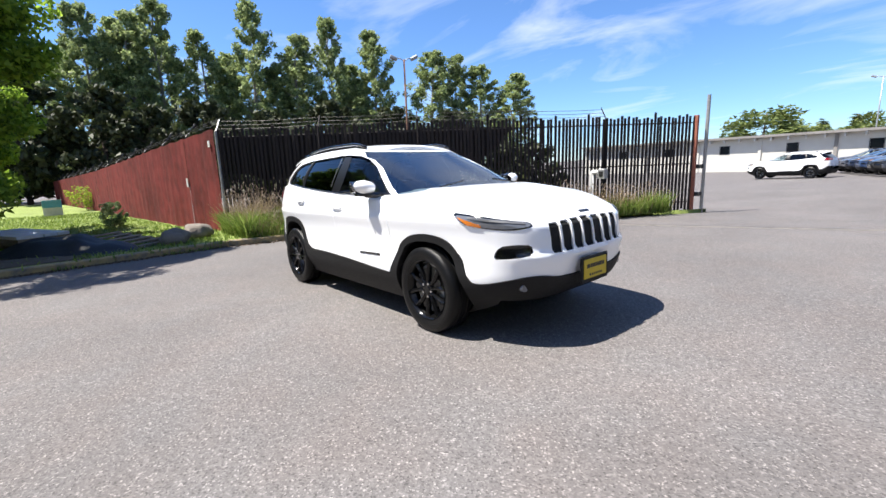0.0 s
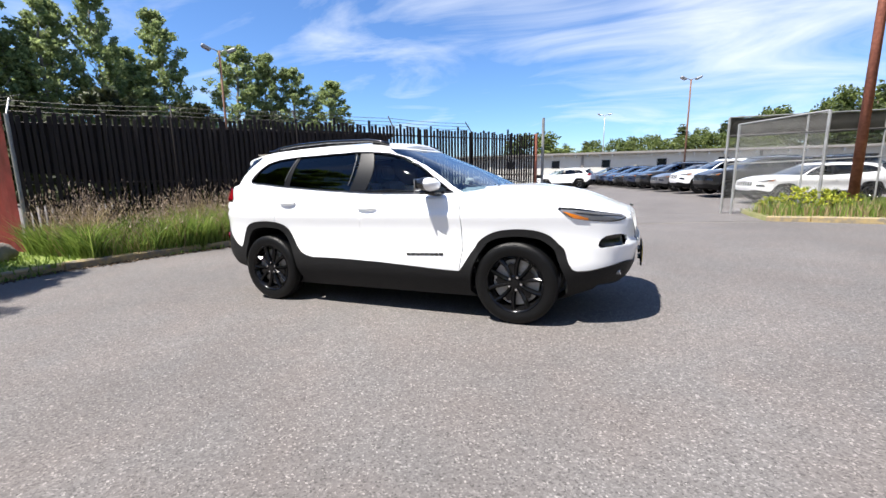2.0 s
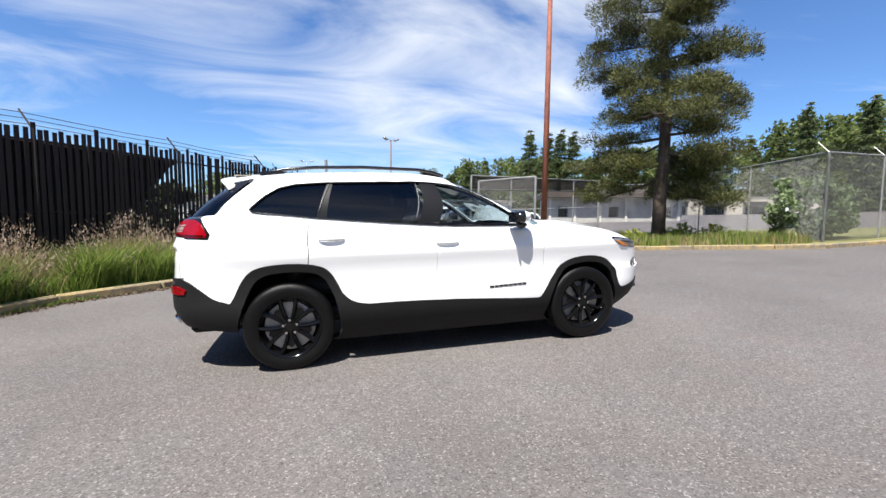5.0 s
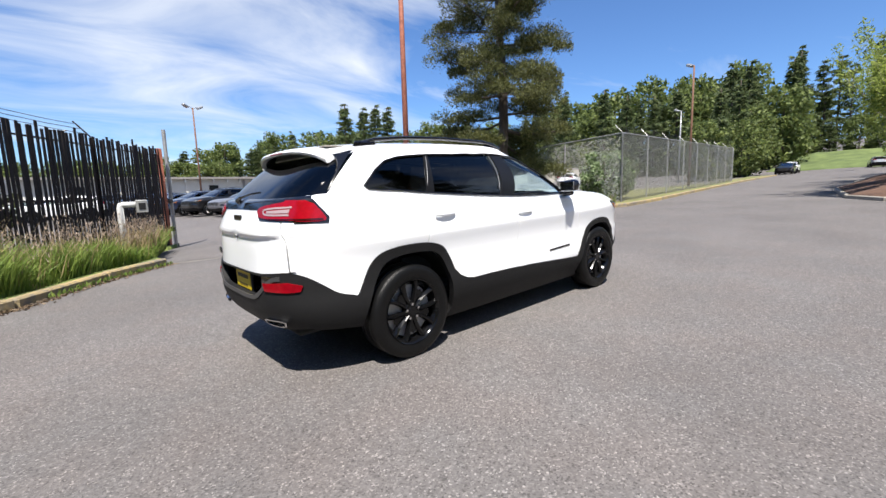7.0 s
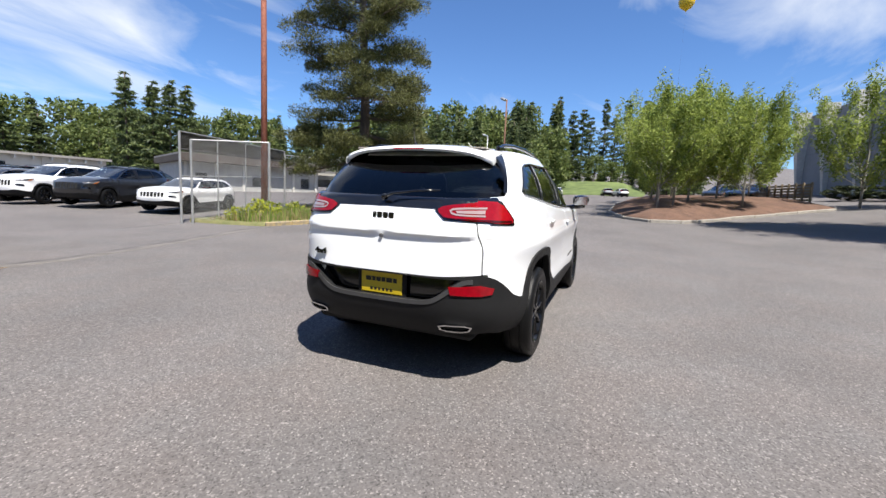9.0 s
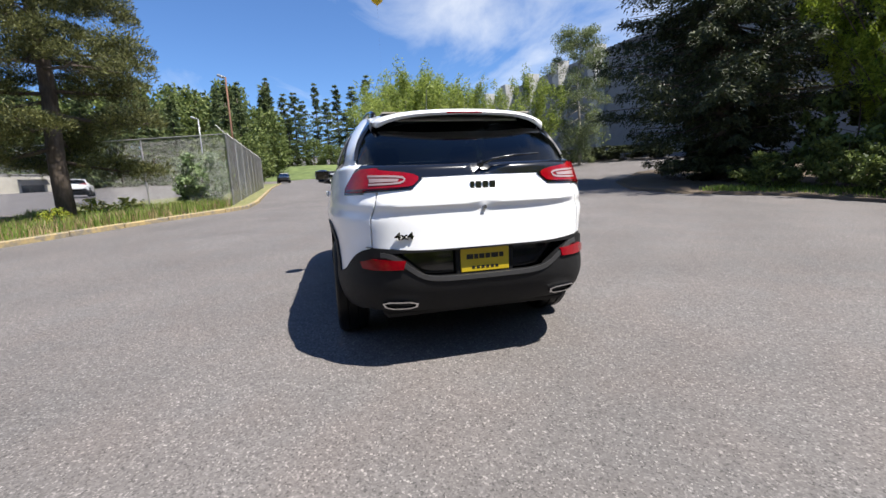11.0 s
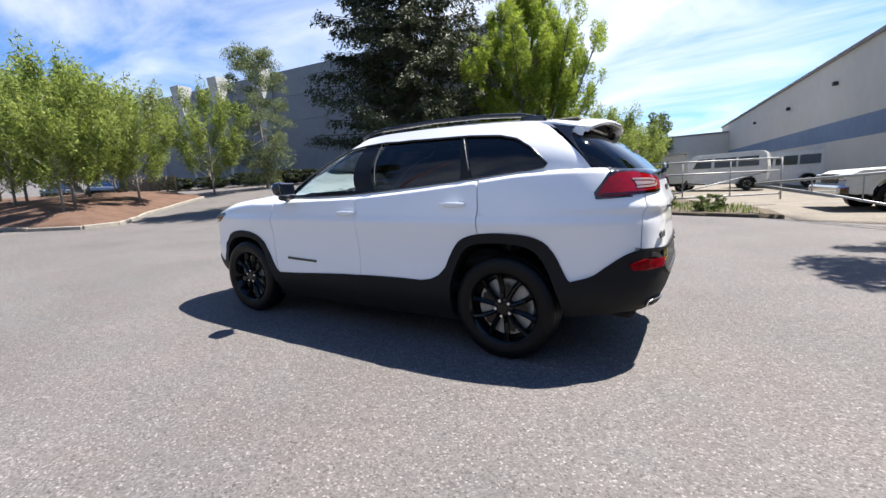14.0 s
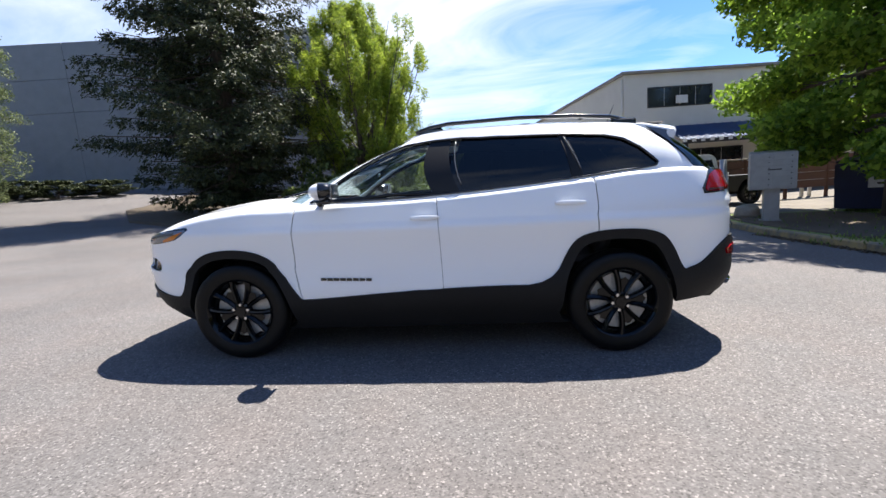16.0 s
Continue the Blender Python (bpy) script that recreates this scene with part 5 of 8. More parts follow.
def sheet_mesh(name, fun, v, f, off=0.0, depth=0.02, both=False, flip=False):
    """A mesh of part of a surface, moved off along its normal, with its rim turned in by depth; the other half mirrored."""
    used, inv = np.unique(f, return_inverse=True)
    inv = inv.reshape(f.shape)
    uv = v[used]
    e = 1e-3
    p = fun(uv[:, 0], uv[:, 1])
    du = fun(uv[:, 0] + e, uv[:, 1]) - fun(uv[:, 0] - e, uv[:, 1])
    dv = fun(uv[:, 0], uv[:, 1] + e) - fun(uv[:, 0], uv[:, 1] - e)
    n = np.cross(du, dv)
    n /= np.linalg.norm(n, axis=1)[:, None] + 1e-9
    flip_n = np.sign((n * (p - np.array([-0.1, 0, 0.75]))).sum(1))
    n *= np.where(flip_n == 0, 1, flip_n)[:, None]
    outer = p + n * off
    tri = inv.copy()
    a, b, c = outer[tri[:, 0]], outer[tri[:, 1]], outer[tri[:, 2]]
    bad = (np.cross(b - a, c - a) * n[tri[:, 0]]).sum(1) < 0
    tri[bad] = tri[bad][:, ::-1]
    verts, faces = outer.tolist(), tri.tolist()
    if depth:
        seen = {}
        for t in faces:
            for i in range(3):
                ed = (t[i], t[(i + 1) % 3])
                key = (min(ed), max(ed))
                seen[key] = None if key in seen else ed
        low_ids = {}
        for ed in [x for x in seen.values() if x]:
            if abs(outer[ed[0]][1]) < 0.004 and abs(outer[ed[1]][1]) < 0.004:
                continue
            for i in ed:
                if i not in low_ids:
                    low_ids[i] = len(verts)
                    verts.append((outer[i] - n[i] * depth).tolist())
            faces.append([ed[1], ed[0], low_ids[ed[0]], low_ids[ed[1]]])
    if both:
        k = len(verts)
        faces += [[i + k for i in fc[::-1]] for fc in faces]
        verts += [[x, -y, z] for x, y, z in verts]
    elif flip:
        verts = [[x, -y, z] for x, y, z in verts]
        faces = [fc[::-1] for fc in faces]
    me = bpy.data.meshes.new(name)
    me.from_pydata(verts, [], faces)
    if both:
        bm = bmesh.new()
        bm.from_mesh(me)
        bmesh.ops.remove_doubles(bm, verts=bm.verts, dist=1e-4)
        bm.to_mesh(me)
        bm.free()
    me.polygons.foreach_set("use_smooth", [True] * len(me.polygons))
    me.set_sharp_from_angle(angle=radians(38))
    return me


def grid_mesh(name, rows, closed=False, smooth=True, angle=38):
    """A mesh from rows of points."""
    n = len(rows[0])
    verts = [tuple(p) for r in rows for p in r]
    faces = [(i * n + j, i * n + (j + 1) % n, (i + 1) * n + (j + 1) % n, (i + 1) * n + j) for i in range(len(rows) - 1) for j in range(n if closed else n - 1)]
    me = bpy.data.meshes.new(name)
    me.from_pydata(verts, [], faces)
    bm = bmesh.new()
    bm.from_mesh(me)
    bmesh.ops.remove_doubles(bm, verts=bm.verts, dist=1e-5)
    bmesh.ops.dissolve_degenerate(bm, dist=1e-6, edges=bm.edges)
    bmesh.ops.recalc_face_normals(bm, faces=bm.faces)
    bm.to_mesh(me)
    bm.free()
    if smooth:
        me.polygons.foreach_set("use_smooth", [True] * len(me.polygons))
        me.set_sharp_from_angle(angle=radians(angle))
    return me


def lathe(name, profile, sides=40, angle=40):
    """A mesh turned about the y axis from (y, radius) pairs."""
    return grid_mesh(name, [[(r * math.cos(2 * math.pi * k / sides), y, r * math.sin(2 * math.pi * k / sides)) for k in range(sides)] for y, r in profile], True, True, angle)


def paint_mat():
    m = mat("car_paint", (0.8, 0.8, 0.8), 0.32, var=0.02, coat=0.9, spec=0.5)
    n, l = m.node_tree.nodes, m.node_tree.links
    o = n.new("ShaderNodeObjectInfo")
    l.new(o.outputs["Color"], n["Principled BSDF"].inputs["Base Color"])
    return m


def pane_mat(name, colour, rough=0.02, gloss=0.05):
    """Tinted pane: light passes, coloured; gloss grows with the slant, alike from both sides."""
    m = bpy.data.materials.new(name)
    m.use_nodes = True
    n, l = m.node_tree.nodes, m.node_tree.links
    n.remove(n["Principled BSDF"])
    t, g, f, x = n.new("ShaderNodeBsdfTransparent"), n.new("ShaderNodeBsdfGlossy"), n.new("ShaderNodeLayerWeight"), n.new("ShaderNodeMixShader")
    t.inputs["Color"].default_value = (*colour, 1)
    g.inputs["Roughness"].default_value = rough
    f.inputs["Blend"].default_value = 0.5
    p, k = n.new("ShaderNodeMath"), n.new("ShaderNodeMath")
    p.operation, k.operation = "POWER", "MULTIPLY_ADD"
    p.inputs[1].default_value = 4.0
    k.inputs[1].default_value, k.inputs[2].default_value = 0.9, gloss
    l.new(f.outputs["Facing"], p.inputs[0])
    l.new(p.outputs[0], k.inputs[0])
    l.new(k.outputs[0], x.inputs[0])
    l.new(t.outputs[0], x.inputs[1])
    l.new(g.outputs[0], x.inputs[2])
    l.new(x.outputs[0], n["Material Output"].inputs["Surface"])
    return m


M_PAINT = paint_mat()
M_CLAD = mat("black_cladding", (0.014, 0.014, 0.0145), 0.6, spec=0.22, var=0.1, scale=40, bump=0.15, bump_scale=400)
M_BLACK = mat("gloss_black", (0.008, 0.008, 0.009), 0.15, var=0.1, coat=0.5)
M_VOID = mat("black_gap", (0.004, 0.004, 0.004), 0.9, var=0.05)
M_TYRE = mat("tyre_rubber", (0.006, 0.006, 0.0062), 0.4, spec=0.2, var=0.15, scale=30, bump=0.2, bump_scale=150)
M_RIM = mat("black_rim", (0.005, 0.005, 0.0055), 0.12, var=0.1, spec=0.3)
M_PILLAR = mat("pillar_trim", (0.008, 0.008, 0.009), 0.38, var=0.1, spec=0.3)
M_DISC = mat("brake_disc", (0.5, 0.49, 0.47), 0.4, metal=0.3, var=0.15, scale=40)
M_CHROME = mat("chrome", (0.75, 0.75, 0.76), 0.12, metal=1.0, var=0.04)
M_BUMPTRIM = mat("bumper_trim", (0.07, 0.07, 0.072), 0.38, metal=0.2, var=0.08, scale=20)
M_SATIN = mat("satin_grey", (0.2, 0.2, 0.205), 0.4, metal=0.4, var=0.05)
M_REDLENS = mat("red_lens", (0.3, 0.003, 0.01), 0.1, var=0.2, scale=30, spec=0.35, coat=0.1)
M_CLEARLENS = mat("clear_lens", (0.4, 0.29, 0.29), 0.12, var=0.1, coat=0.6)
M_DEEPRED = mat("deep_red_lens", (0.05, 0.002, 0.003), 0.15, var=0.2, scale=30, coat=0.2)
M_AMBER = mat("amber_lens", (0.75, 0.22, 0.02), 0.15, var=0.1, coat=0.5)
M_HEADLAMP = mat("headlamp_lens", (0.15, 0.16, 0.18), 0.08, var=0.2, scale=25, coat=0.8)
M_PLATE = mat("yellow_plate", (0.72, 0.52, 0.02), 0.5, var=0.06, scale=20)
M_INK = mat("black_ink", (0.01, 0.01, 0.01), 0.5, var=0.05)
M_SEAT = mat("seat_cloth", (0.05, 0.05, 0.055), 0.9, var=0.15, scale=40, bump=0.3, bump_scale=300)
M_TRIMLIGHT = mat("cabin_trim", (0.3, 0.27, 0.23), 0.8, var=0.1, scale=20)
P_CLEAR = pane_mat("clear_pane", (0.9, 0.95, 0.93), gloss=0.04)
P_PRIVACY = pane_mat("privacy_pane", (0.035, 0.038, 0.042))
P_SCREEN = pane_mat("windscreen_pane", (0.55, 0.66, 0.68), gloss=0.2)

# outlines in the car's own plan: ("s", x, z) side, ("f", y, z) front, ("r", y, z) rear
ARCH_F = [("s", 0.94, 0.18), ("s", 0.96, 0.42), ("s", 1.085, 0.66), ("s", 1.2, 0.735), ("s", 1.38, 0.755), ("s", 1.55, 0.735), ("s", 1.645, 0.68), ("s", 1.735, 0.45), ("s", 1.75, 0.18)]
ARCH_R = [("s", -1.72, 0.18), ("s", -1.70, 0.45), ("s", -1.60, 0.725), ("s", -1.5, 0.785), ("s", -1.32, 0.8), ("s", -1.14, 0.785), ("s", -1.05, 0.72), ("s", -0.945, 0.48), ("s", -0.92, 0.18)]
CLAD = [("r", 0.0, 0.742), ("r", 0.42, 0.743), ("r", 0.55, 0.756), ("r", 0.72, 0.766), ("s", -2.17, 0.764), ("s", -2.08, 0.738), ("s", -1.98, 0.665), ("s", -1.9, 0.598), ("s", -1.8, 0.572), ("s", -1.765, 0.56), ("s", -1.66, 0.79), ("s", -1.54, 0.85), ("s", -1.32, 0.865),
        ("s", -1.11, 0.845), ("s", -1.0, 0.775), ("s", -0.875, 0.5), ("s", -0.46, 0.505), ("s", 0.12, 0.485), ("s", 0.86, 0.435), ("s", 0.885, 0.45), ("s", 1.03, 0.695), ("s", 1.18, 0.79), ("s", 1.38, 0.815),
        ("s", 1.57, 0.795), ("s", 1.695, 0.72), ("s", 1.79, 0.475), ("s", 1.9, 0.465), ("s", 2.06, 0.5), ("f", 0.62, 0.53), ("f", 0.5, 0.525), ("f", 0.36, 0.49), ("f", 0.0, 0.485), ("f", 0.0, 0.2), ("s", 0.0, 0.2), ("r", 0.0, 0.2)]
LAMP_T = [("r", 0.37, 1.157), ("r", 0.43, 1.103), ("r", 0.7, 1.09), ("s", -2.1, 1.082), ("s", -1.93, 1.076), ("s", -1.918, 1.104), ("s", -1.98, 1.213), ("s", -2.1, 1.217), ("r", 0.6, 1.206), ("r", 0.42, 1.184)]
LAMP_S = [("r", 0.358, 1.154), ("r", 0.425, 1.095), ("r", 0.7, 1.081), ("s", -2.1, 1.072), ("s", -1.912, 1.065), ("s", -1.9, 1.104), ("s", -1.967, 1.222), ("s", -2.1, 1.225), ("r", 0.6, 1.214), ("r", 0.4, 1.192)]
LAMP_H = [("s", 1.69, 0.965), ("s", 1.85, 0.952), ("s", 2.0, 0.93), ("f", 0.68, 0.912), ("f", 0.59, 0.902), ("f", 0.58, 0.876), ("f", 0.68, 0.864), ("s", 2.06, 0.864), ("s", 1.93, 0.876), ("s", 1.79, 0.898)]
FOG = [("s", 1.985, 0.65), ("s", 2.03, 0.742), ("f", 0.68, 0.755), ("f", 0.59, 0.748), ("f", 0.585, 0.68), ("s", 2.1, 0.655)]
DLO = [(0.80, 1.116), (0.15, 1.128), (-0.5, 1.165), (-1.11, 1.218), (-1.50, 1.258), (-1.59, 1.268), (-1.615, 1.29), (-1.5, 1.4), (-1.395, 1.462), (-1.27, 1.493), (-1.05, 1.508), (-0.3, 1.52), (-0.1, 1.514),
       (0.1, 1.492), (0.25, 1.448), (0.42, 1.367), (0.6, 1.25), (0.76, 1.135)]
B_PILLAR = [(-0.29, 1.05), (-0.11, 1.05), (-0.13, 1.6), (-0.25, 1.6)]
C_PILLAR = [(-1.12, 1.1), (-1.03, 1.1), (-0.94, 1.6), (-0.975, 1.6)]

# pocket for the rear plate, below the tailgate
RECESS = [(q_end(y, z, False), z) for y, z in ((0.56, 0.732), (0.48, 0.68), (0.38, 0.59), (0.3, 0.578))]
RECESS = [(CAR_Q, 0.732)] + RECESS + [(CAR_Q, 0.576)]


def build_car(detail=True):
    ob = empty("suv")
    step = 0.055 if detail else 0.12
    n_roof, n_top = (90, 160) if detail else (30, 60)
    border = [(q, 0.2) for q in np.linspace(0, CAR_Q, 80)]
    top = []
    for q in np.linspace(CAR_Q, 0, n_top):
        z = 1.0
        for _ in range(12):
            x = _plan(np.interp(q, _arc, _th), CAR_LF(z), CAR_LR(z), CAR_W(z))[0]
            z = float(CAR_TOP(x))
        top.append((float(q), z))
    clad = low(*CLAD)
    _n = len(clad)
    clad = [(CAR_Q, 0.742) if i == 0 else (0.0, 0.485) if i == len(clad) - 4 else (0.0, 0.2) if i == len(clad) - 3 else (CAR_Q, 0.2) if i == len(clad) - 1 else p for i, p in enumerate(clad)]
    clad = round_line(clad[:_n - 3]) + clad[_n - 3:]
    chin = low(("s", 1.66, 0.19), ("s", 1.78, 0.24), ("s", 1.95, 0.31), ("f", 0.7, 0.35), ("f", 0.4, 0.34), ("f", 0.0, 0.33), ("f", 0.0, 0.19))
    tail = low(("s", -1.6, 0.19), ("s", -1.72, 0.335), ("s", -2.0, 0.36), ("r", 0.7, 0.375), ("r", 0.0, 0.36), ("r", 0.0, 0.19))
    chin[-2], chin[-1], tail[-2], tail[-1] = (-0.01, 0.33), (-0.01, 0.19), (CAR_Q + 0.01, 0.36), (CAR_Q + 0.01, 0.19)
    hq, hz = np.mean(low(*LAMP_H), 0)
    lamp_rim = [(hq + (q - hq) * 1.045, hz + (z - hz) * 1.28 + 0.002) for q, z in smooth_poly(low(*LAMP_H), 1)]
    feats = [("none", chin), ("none", tail), ("none", smooth_poly(low(*ARCH_F), 2)), ("none", smooth_poly(low(*ARCH_R), 2)), ("tail_light", smooth_poly(low(*LAMP_T), 1)), ("lamp_surround", low(*LAMP_S)), ("headlight", smooth_poly(low(*LAMP_H), 1)), ("lamp_bezel", lamp_rim),
             ("fog_light", smooth_poly(low(*FOG), 1)), ("recess", RECESS), ("cladding", clad),
             ("glass_edge", [(CAR_Q + 0.01, 1.165), (q_end(0.5, 1.165, False), 1.16), (q_side(-2.1, 1.17), 1.17), (q_side(-1.985, 1.21), 1.205), (q_side(-1.985, 1.21), 1.3), (CAR_Q + 0.01, 1.3)])]
    for i, c in enumerate((0.0, 0.135, 0.268, 0.396)):
        hw = 0.061 - 0.003 * i
        zb, zt = 0.676, 0.898 - 0.004 * i
        pts = [(c - hw * 0.8, zb), (c + hw * 0.8, zb), (c + hw, zb + 0.03), (c + hw * 1.02, zt - 0.03), (c + hw * 0.8, zt), (c - hw * 0.8, zt), (c - hw * 1.02, zt - 0.03), (c - hw, zb + 0.03)]
        if i == 0:
            pts = [(y, z) for y, z in pts if y > 0] + [(-1.0, zt), (-1.0, zb)]
        feats.append(("grille_slot_%d" % i, [(q_end(y, z, True) if y >= 0 else -0.01, z) for y, z in pts]))
    door_f = low(("s", 0.86, 1.2), ("s", 0.9, 0.95), ("s", 0.905, 0.7), ("s", 0.87, 0.44), ("s", 0.86, 0.40))
    door_m = low(("s", -0.105, 1.2), ("s", -0.12, 0.9), ("s", -0.135, 0.44))
    door_r = low(("s", -1.16, 1.25), ("s", -1.185, 1.0), ("s", -1.19, 0.8))
    gate = low(("r", 0.6, 1.15), ("r", 0.63, 1.05), ("r", 0.675, 0.7))
    for i, line in enumerate((door_f, door_m, door_r, gate)):
        feats.append(("gap_%d" % i, ribbon(line, 0.01 if line is gate else 0.007)))
    feats.append(("front_door", door_f[:4] + door_m[::-1]))
    feats.append(("rear_door", door_m[:3] + [low(("s", -0.9, 0.44))[0]] + door_r[::-1]))
    feats.append(("tailgate", [gate[0], gate[1], gate[2], (CAR_Q + 0.01, 0.7), (CAR_Q + 0.01, 1.3), (gate[0][0], 1.3)]))
    v, f, names = split_surface(border + top, feats, step, (0.645, 0.667, 0.69, 0.78, 0.9, 0.918, 0.935, 0.965, 0.985, 1.0, 1.013, 1.03, 1.05, *[[(q, z - d) for q, z in top[2:-2]] for d in (0.007, 0.015, 0.024, 0.034, 0.046, 0.06)]) if detail else ())
    pick = lambda n: f[names == n]
    rest = pick("body")
    ahead = lower(v[rest].mean(1)[:, 0], v[rest].mean(1)[:, 1])[:, 0] > 0
    body = part("body", sheet_mesh("body", lower, v, rest[ahead], 0, 0.015, True), M_PAINT, ob)
    for side in (False, True):
        part("rear_quarter", sheet_mesh("rear_quarter", lower, v, rest[~ahead], 0, 0.015, False, side), M_PAINT, ob)
        part("lamp_bezel", sheet_mesh("lamp_bezel", lower, v, pick("lamp_bezel"), 0.002, 0.01, False, side), M_BLACK, ob, "black headlight bezel")
        part("lamp_surround", sheet_mesh("lamp_surround", lower, v, pick("lamp_surround"), 0.006, 0.02, False, side), M_BLACK, ob, "gloss black lamp surround")
    cladding = part("cladding", sheet_mesh("cladding", lower, v, pick("cladding"), 0.012, 0.05, True), M_CLAD, ob, "matt black plastic cladding")
    for i in range(4):
        for side in (False, True):
            part("panel_gap", sheet_mesh("panel_gap", lower, v, pick("gap_%d" % i), -0.012, 0, False, side), M_VOID, body)
    tg = part("tailgate", sheet_mesh("tailgate", lower, v, pick("tailgate"), 0, 0.012, True), M_PAINT, ob)
    part("glass_edge", sheet_mesh("glass_edge", lower, v, pick("glass_edge"), 0.003, 0.01, True), M_BLACK, tg, "black lower edge of the rear window")
    doors = {}
    for side in (False, True):
        for n in ("front_door", "rear_door"):
            doors[n, side] = part(n, sheet_mesh(n, lower, v, pick(n), 0, 0.012, False, side), M_PAINT, ob)
        tl = part("tail_light", sheet_mesh("tail_light", lower, v, pick("tail_light"), 0.012, 0.03, False, side), M_REDLENS, ob, "red tail light with a clear band")
        hl = part("headlight", sheet_mesh("headlight", lower, v, pick("headlight"), 0.004, 0.03, False, side), M_HEADLAMP, ob, "slim headlight with an amber corner")
        part("fog_light", sheet_mesh("fog_light", lower, v, pick("fog_light"), -0.03, 0, False, side), M_BLACK, ob)
        for i in range(4):
            if i or not side:
                part("grille_slot", sheet_mesh("grille_slot", lower, v, pick("grille_slot_%d" % i), -0.014, 0, i == 0, side), M_VOID, ob, "black slot of the grille")
        # amber corner and chrome strip of the headlight, clear band of the tail light
        sub = [("amber", low(("s", 1.735, 0.948), ("s", 1.83, 0.922), ("s", 1.92, 0.892), ("s", 1.92, 0.876), ("s", 1.82, 0.894))),
               ("strip", ribbon(low(("s", 1.82, 0.945), ("s", 1.97, 0.924), ("s", 2.07, 0.91), ("f", 0.62, 0.893)), 0.011)),
               ("band", ribbon(round_line(low(("r", 0.655, 1.172), ("r", 0.52, 1.168), ("r", 0.455, 1.158), ("r", 0.47, 1.132), ("r", 0.54, 1.126), ("r", 0.655, 1.124)), 1), 0.011)),
               ("core", low(("r", 0.49, 1.153), ("r", 0.5, 1.138), ("r", 0.65, 1.136), ("r", 0.65, 1.16))),
               ("foot", low(("r", 0.44, 1.108), ("r", 0.7, 1.1), ("s", -2.1, 1.1), ("s", -1.94, 1.096), ("s", -1.94, 1.084), ("s", -2.1, 1.087), ("r", 0.7, 1.094), ("r", 0.445, 1.105)))]
        for n, poly in sub:
            vv, ff, nn = split_surface(poly, [(n, poly)], 0.03)
            part({"amber": "indicator", "strip": "light_strip", "band": "light_guide", "core": "reversing_light", "foot": "lamp_foot"}[n],
                 sheet_mesh(n, lower, vv, ff[nn == n], 0.008 if n in ("amber", "strip") else 0.015, 0.003, False, side),
                 {"amber": M_AMBER, "strip": M_SATIN, "band": M_CLEARLENS, "core": M_CLEARLENS, "foot": M_DEEPRED}[n], hl if n in ("amber", "strip") else tl)
    # glasshouse
    gborder = [(q, 0.0) for q in np.linspace(0, GREEN_Q, 120)] + [(q, 1.0) for q in np.linspace(GREEN_Q, 0, 120)]
    dlo = up_side(DLO)
    qb = float(np.interp(-0.825, -_gy[1500:], _garc[1500:])) + 0.11
    edge = [(q - 0.072 - 0.02 * k, k) for q, k in up_side([(0.80, 1.112), (0.7, 1.178), (0.6, 1.25), (0.42, 1.367), (0.25, 1.448), (0.12, 1.488)])]
    ws = [(0.0, 0.02), (edge[0][0], 0.02)] + [(q, k) for q, k in edge[1:] if k < 0.93] + [(edge[-1][0] - 0.02, 0.955), (0.0, 0.955)]
    rg = [(GREEN_Q, 0.0), (qb, 0.0), (qb + 0.006, 0.3), (qb + 0.008, 0.62), (qb + 0.012, 0.93), (GREEN_Q, 0.93)]
    bp, cp = up_side([(x, clamp(z, 1.12, 1.59)) for x, z in B_PILLAR]), up_side([(x, clamp(z, 1.16, 1.59)) for x, z in C_PILLAR])
    q_at = lambda x: up_side([(x, 1.3)])[0][0]
    qB, qC = q_at(-0.2), q_at(-1.03)
    gv, gf, gn = split_surface(gborder, [("windscreen", ws), ("rear_window", rg)] + [("pillar_b", bp), ("pillar_c", cp), ("window", dlo)], 0.05 if detail else 0.11)
    gm = gv[gf].mean(1)
    inside_dlo = inside(dlo, gm)
    gn[(gn == "pillar_b") & ~inside_dlo] = "body"
    gn[(gn == "pillar_c") & ~inside_dlo] = "body"
    win = gn == "window"
    gn[win & (gm[:, 0] < qB)] = "door_window"
    gn[win & (gm[:, 0] >= qB) & (gm[:, 0] < qC)] = "rear_door_window"
    gn[win & (gm[:, 0] >= qC)] = "quarter_window"
    gp = lambda n: gf[gn == n]
    part("upper_body", sheet_mesh("upper_body", upper, gv, gp("body"), 0, 0.012, True), M_PAINT, ob)
    part("windscreen", sheet_mesh("windscreen", upper, gv, gp("windscreen"), -0.004, 0, True), P_SCREEN, ob)
    part("rear_window", sheet_mesh("rear_window", upper, gv, gp("rear_window"), -0.006, 0, True), P_PRIVACY, ob)
    for side in (False, True):
        part("door_window", sheet_mesh("door_window", upper, gv, gp("door_window"), -0.008, 0, False, side), P_CLEAR, doors["front_door", side])
        part("door_window", sheet_mesh("door_window", upper, gv, gp("rear_door_window"), -0.008, 0, False, side), P_PRIVACY, doors["rear_door", side])
        part("quarter_window", sheet_mesh("quarter_window", upper, gv, gp("quarter_window"), -0.008, 0, False, side), P_PRIVACY, ob)
        for n in ("pillar_b", "pillar_c"):
            part("pillar", sheet_mesh("pillar", upper, gv, gp(n), -0.002, 0.006, False, side), M_PILLAR, ob, "black pillar trim")
